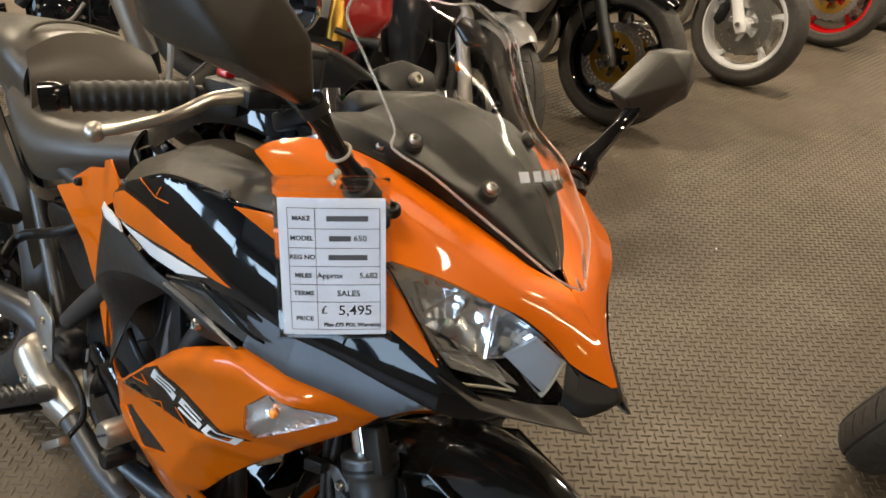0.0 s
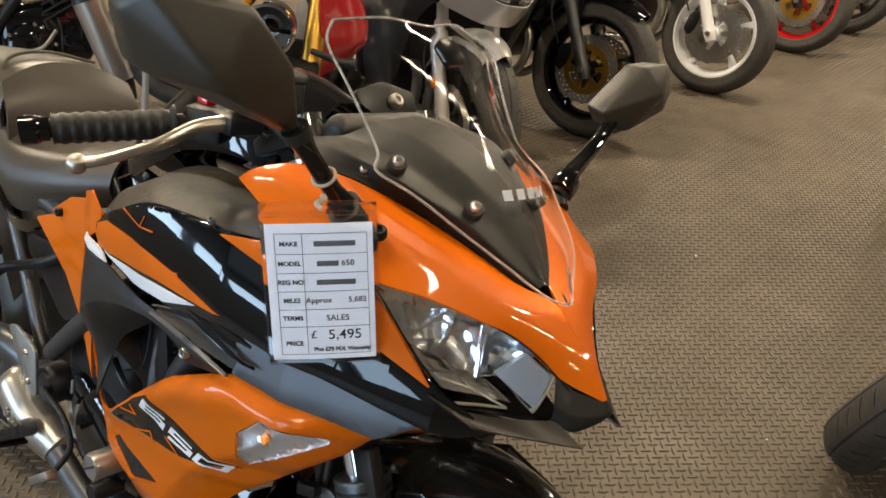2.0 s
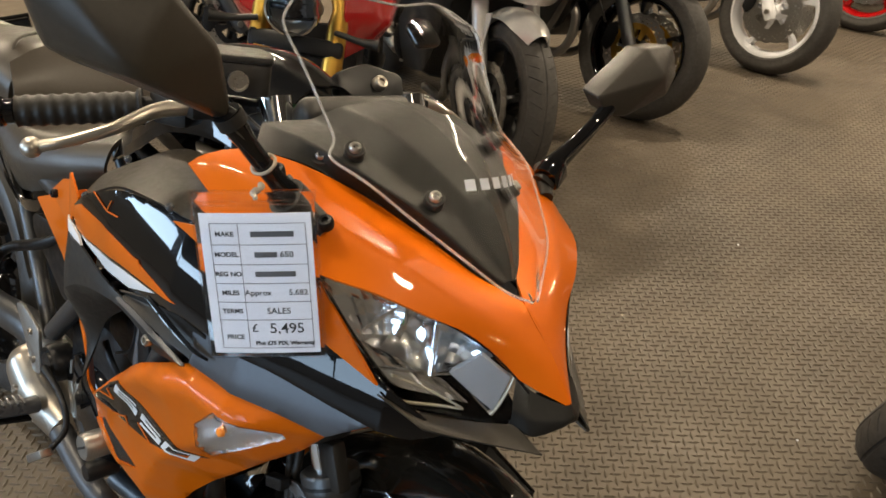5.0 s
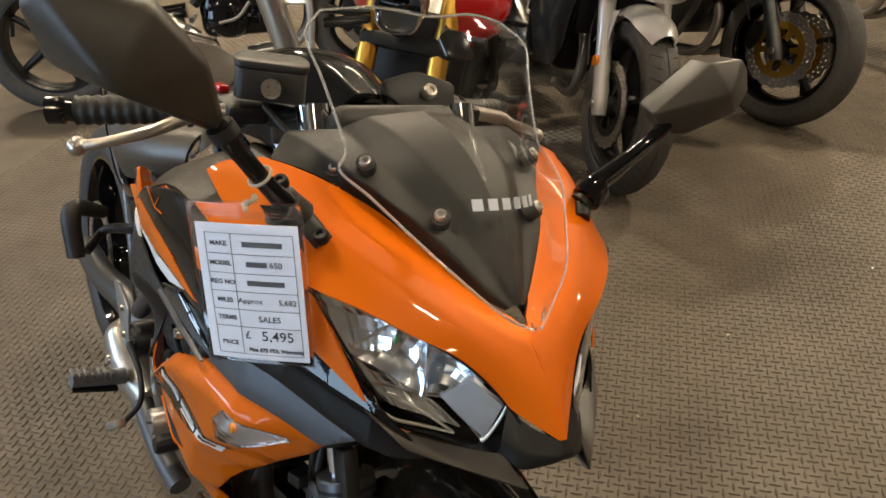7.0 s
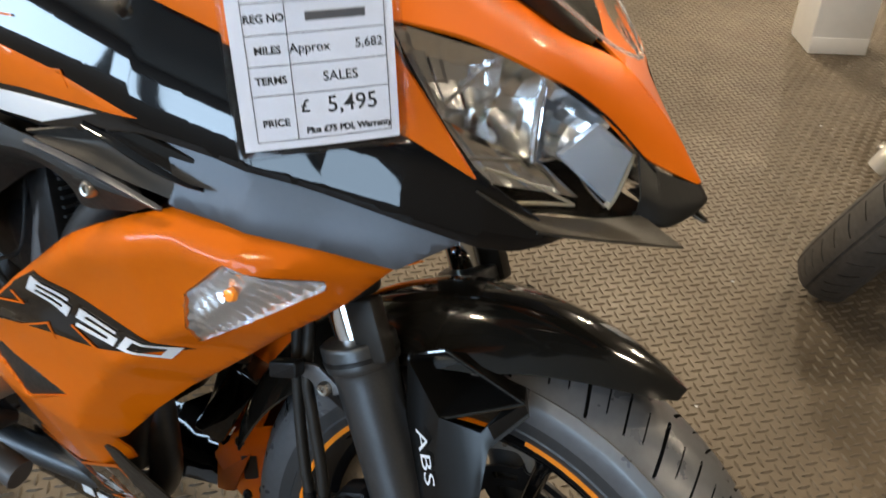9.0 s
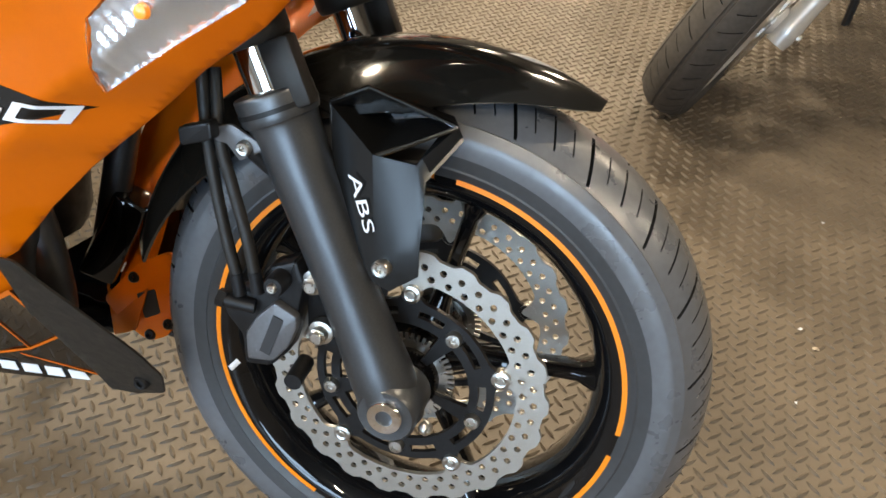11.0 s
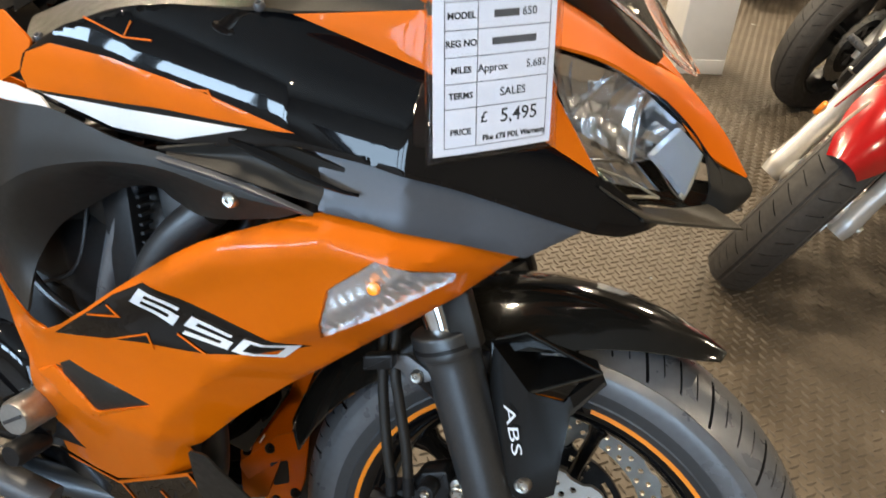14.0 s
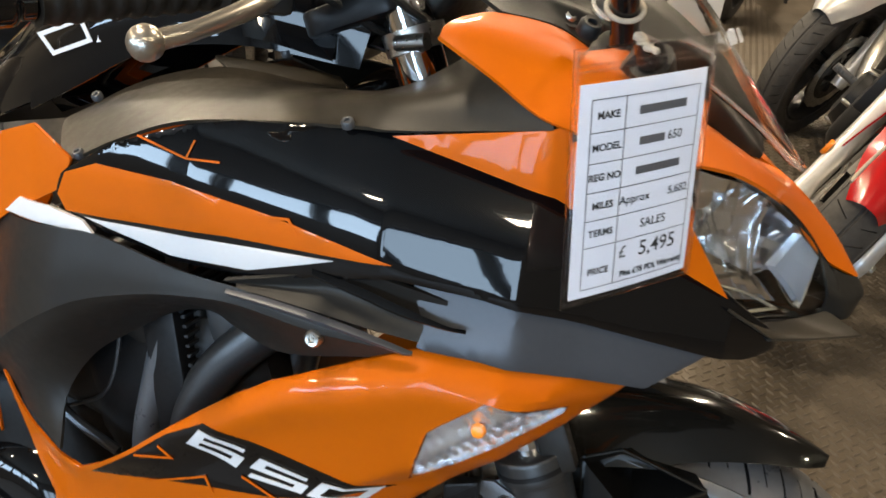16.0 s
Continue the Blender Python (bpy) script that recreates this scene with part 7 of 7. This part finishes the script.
other_bike(row_pose(1.66, -1.37, -10, -66), "charcoal and silver sports tourer with a silver mudguard", CHARCOAL, DARK, SILVER, DARK, guard=(60, 150, SILVER, 0.075), faired=(SILVER, CHARCOAL), tread=22)
other_bike(pose(0.65, 3.6, 0, -11, 0, -38), "black faired motorcycle with gold brake carriers", GLOSS, GLOSS, FORKM, GOLD, guard=(52, 150, GLOSS, 0.075), faired=(GLOSS, GLOSS))
other_bike(pose(1.4, 4.29, 0, -11, 0, -42), "black motorcycle with white cast front wheel", GLOSS, WHITE, WHITE, STEEL, guard=(60, 140, REDP, 0.07))
other_bike(pose(2.17, 5.14, 0, -11, 0, -42), "black motorcycle with red wheels and gold brakes", GLOSS, REDP, DARK, GOLD, guard=(60, 140, GLOSS, 0.07), faired=(GLOSS, GLOSS))
other_bike(row_pose(5.5, -1.25, -11, -42), "black motorcycle with gold brake carriers parked beside others", GLOSS, DARK, SILVER, GOLD, guard=(60, 140, GLOSS, 0.07))
other_bike(row_pose(6.4, -1.3, -11, -42), "dark motorcycle at the far end of the row", CHARCOAL, DARK, FORKM, STEEL, guard=(60, 140, GLOSS, 0.07))
other_bike(pose(-0.55, 2.06, 0, -9, 0, -89), "red naked motorcycle with gold forks and round headlight", REDP, DARK, GOLD, DARK, guard=(60, 140, GLOSS, 0.07), round_light=True, mirrors=False)
other_bike(pose(-4.0, 4.7, 0, -9, 0, 150), "dark motorcycle parked at the back", GLOSS, DARK, FORKM, DARK, guard=(60, 140, GLOSS, 0.07), round_light=True)
opposite = other_bike(pose(1.04, 1.59, 0, -25, 0, 209), "red motorcycle with silver wheels and a red mudguard", REDP, SILVER, SILVER, STEEL, guard=(39, 150, REDP, 0.078), tread=22, round_light=True, forkr=0.024)
other_bike(pose(2.07, 2.5, 0, -16, 0, 192), "silver motorcycle with a broad silver mudguard", SILVER, DARK, SILVER, DARK, guard=(45, 150, SILVER, 0.085), tread=22, round_light=True)
other_bike(pose(2.95, 3.85, 0, -9, 0, 214), "black motorcycle behind the white plinth", GLOSS, DARK, FORKM, DARK, guard=(40, 140, GLOSS, 0.07), round_light=True)

part("cable_tie", tube([(0.16, -0.055, 0.59), (0.215, -0.06, 0.565), (0.262, -0.06, 0.53)], [0.003, 0.0035, 0.004], 8), STRING, opposite, "beige cable tie on the mudguard")

cruiser = other_bike(pose(-1.12, 3.85, 0, -9, 0, 28), "black retro motorcycle with a polished engine cover", GLOSS, DARK, FORKM, DARK, guard=(60, 140, GLOSS, 0.07), round_light=True, mirrors=False, engine=GLOSS)
pill = part("pill_cover", block((0.2, 0.03, 0.055), pose(-0.55, -0.2, 0.66, 0, 4, 0), 0.014, 4), LEVERM, cruiser, "polished pill-shaped engine cover")
part("cover_slot", block((0.13, 0.004, 0.012), pose(-0.55, -0.216, 0.66, 0, 4, 0), 0.0015), INK, pill)
for k in range(5):
    part("cooling_fin", block((0.2, 0.34, 0.008), pose(-0.5, 0, 0.5 + 0.03 * k, 0, -25, 0), 0.002), DARK, cruiser)
part("gear_lever", tube([(-0.7, -0.2, 0.34), (-0.62, -0.22, 0.36), (-0.56, -0.22, 0.42)], 0.008, 8), LEVERM, cruiser, "silver lever")

# a broad silver silencer and a small plate, on the machine behind the red one
sil = thing("exhaust_silencer", pose(-1.03, 2.8, 0), "brushed silver silencer with black end caps on a bracket", "exhaust")
part("can", tube([(-0.1, 0.0, 0.72), (-0.035, 0.0, 0.46)], [0.048, 0.044], 24), LEVERM, sil)
part("end_cap", tube([(-0.108, 0, 0.745), (-0.1, 0, 0.72)], [0.04, 0.05], 24), DARK, sil)
part("end_cap", tube([(-0.035, 0, 0.46), (-0.018, 0, 0.39)], [0.045, 0.03], 24), DARK, sil)
part("bracket", tube([(0.045, 0.02, 0.76), (0.05, 0.02, 0.52), (0.0, 0.02, 0.2), (0.0, 0.04, 0.0)], 0.011, 10), SILVER, sil)
part("strut", tube([(-0.07, 0.02, 0.62), (0.05, 0.02, 0.63)], 0.009, 8), SILVER, sil)

# scraps on the floor
def flake(x, y, r, turn, mat, label):
    pts = [(r * (0.7 + 0.5 * math.sin(3.1 * k + turn)) * math.cos(k * 1.05), r * (0.7 + 0.4 * math.cos(2.3 * k + turn)) * math.sin(k * 1.05)) for k in range(6)]
    ob = part("paper_scrap", prism(pts, 0.0012, pose(x, y, 0.0014, 2, 3, turn * 57)), mat)
    tagged(ob, label, "scrap", "scraps on the floor")


for i, (x, y, r) in enumerate(((0.732, 0.795, 0.008), (0.742, 0.84, 0.005), (2.58, 3.4, 0.014), (0.46, 2.07, 0.007), (0.876, 2.5, 0.007), (0.62, 0.72, 0.003), (0.9, 0.7, 0.004), (1.0, 1.05, 0.003), (0.55, 1.25, 0.004), (1.35, 1.35, 0.004), (0.8, 1.6, 0.004), (-0.6, 1.2, 0.005), (0.25, 1.7, 0.004), (1.45, 2.3, 0.005))):
    flake(x, y, r, i * 0.7, PAPER if i % 3 else STRING, "small pale scrap lying on the rubber floor")

# ---------------------------------------------------------------- raised tread pattern of the floor, one short bar in each cell, turned by turns
def tread_pattern():
    pitch, ang = 0.0213, radians(2)
    u, v = np.array((math.cos(ang), math.sin(ang))), np.array((-math.sin(ang), math.cos(ang)))
    ii, jj = np.meshgrid(np.arange(-130, 200), np.arange(-20, 310), indexing="ij")
    P = ii[..., None] * pitch * u + jj[..., None] * pitch * v
    keep = (P[..., 0] > -2.2) & (P[..., 0] < 3.9) & (P[..., 1] > 0.0) & (P[..., 1] < 6.4) & (P[..., 0] < 1.2 + 0.55 * P[..., 1]) & (P[..., 0] > -1.0 - 0.5 * P[..., 1])
    ii, jj, P = ii[keep], jj[keep], P[keep]
    turn = np.where((ii + jj) % 2 == 0, ang, ang + math.pi / 2)
    c, s = np.cos(turn), np.sin(turn)
    base = np.array(((-0.0142, 0, 0), (-0.004, -0.0036, 0), (0.004, -0.0036, 0), (0.0142, 0, 0), (0.004, 0.0036, 0), (-0.004, 0.0036, 0), (-0.0085, 0, 0.003), (0.0085, 0, 0.003)))
    faces = np.array(((0, 1, 6, 6), (1, 2, 7, 6), (2, 3, 7, 7), (3, 4, 7, 7), (4, 5, 6, 7), (5, 0, 6, 6)))
    n = len(P)
    X = P[:, 0, None] + base[:, 0] * c[:, None] - base[:, 1] * s[:, None]
    Y = P[:, 1, None] + base[:, 0] * s[:, None] + base[:, 1] * c[:, None]
    Z = np.broadcast_to(base[:, 2] + 0.0002, X.shape)
    co = np.stack((X, Y, Z), -1).reshape(-1, 3)
    fl = []
    for f in faces:
        k = list(dict.fromkeys(f.tolist()))
        fl.append((np.arange(n)[:, None] * 8 + np.array(k)).tolist())
    me = bpy.data.meshes.new("tread_pattern")
    me.from_pydata(co.tolist(), [], [q for g in fl for q in g])
    me.materials.append(FLOORM)
    ob = new("tread_pattern", me)
    ob.parent = floor
    for p in me.polygons:
        p.use_smooth = False
    tagged(ob, "raised tread bars of the rubber floor", kind="stuff")


tread_pattern()
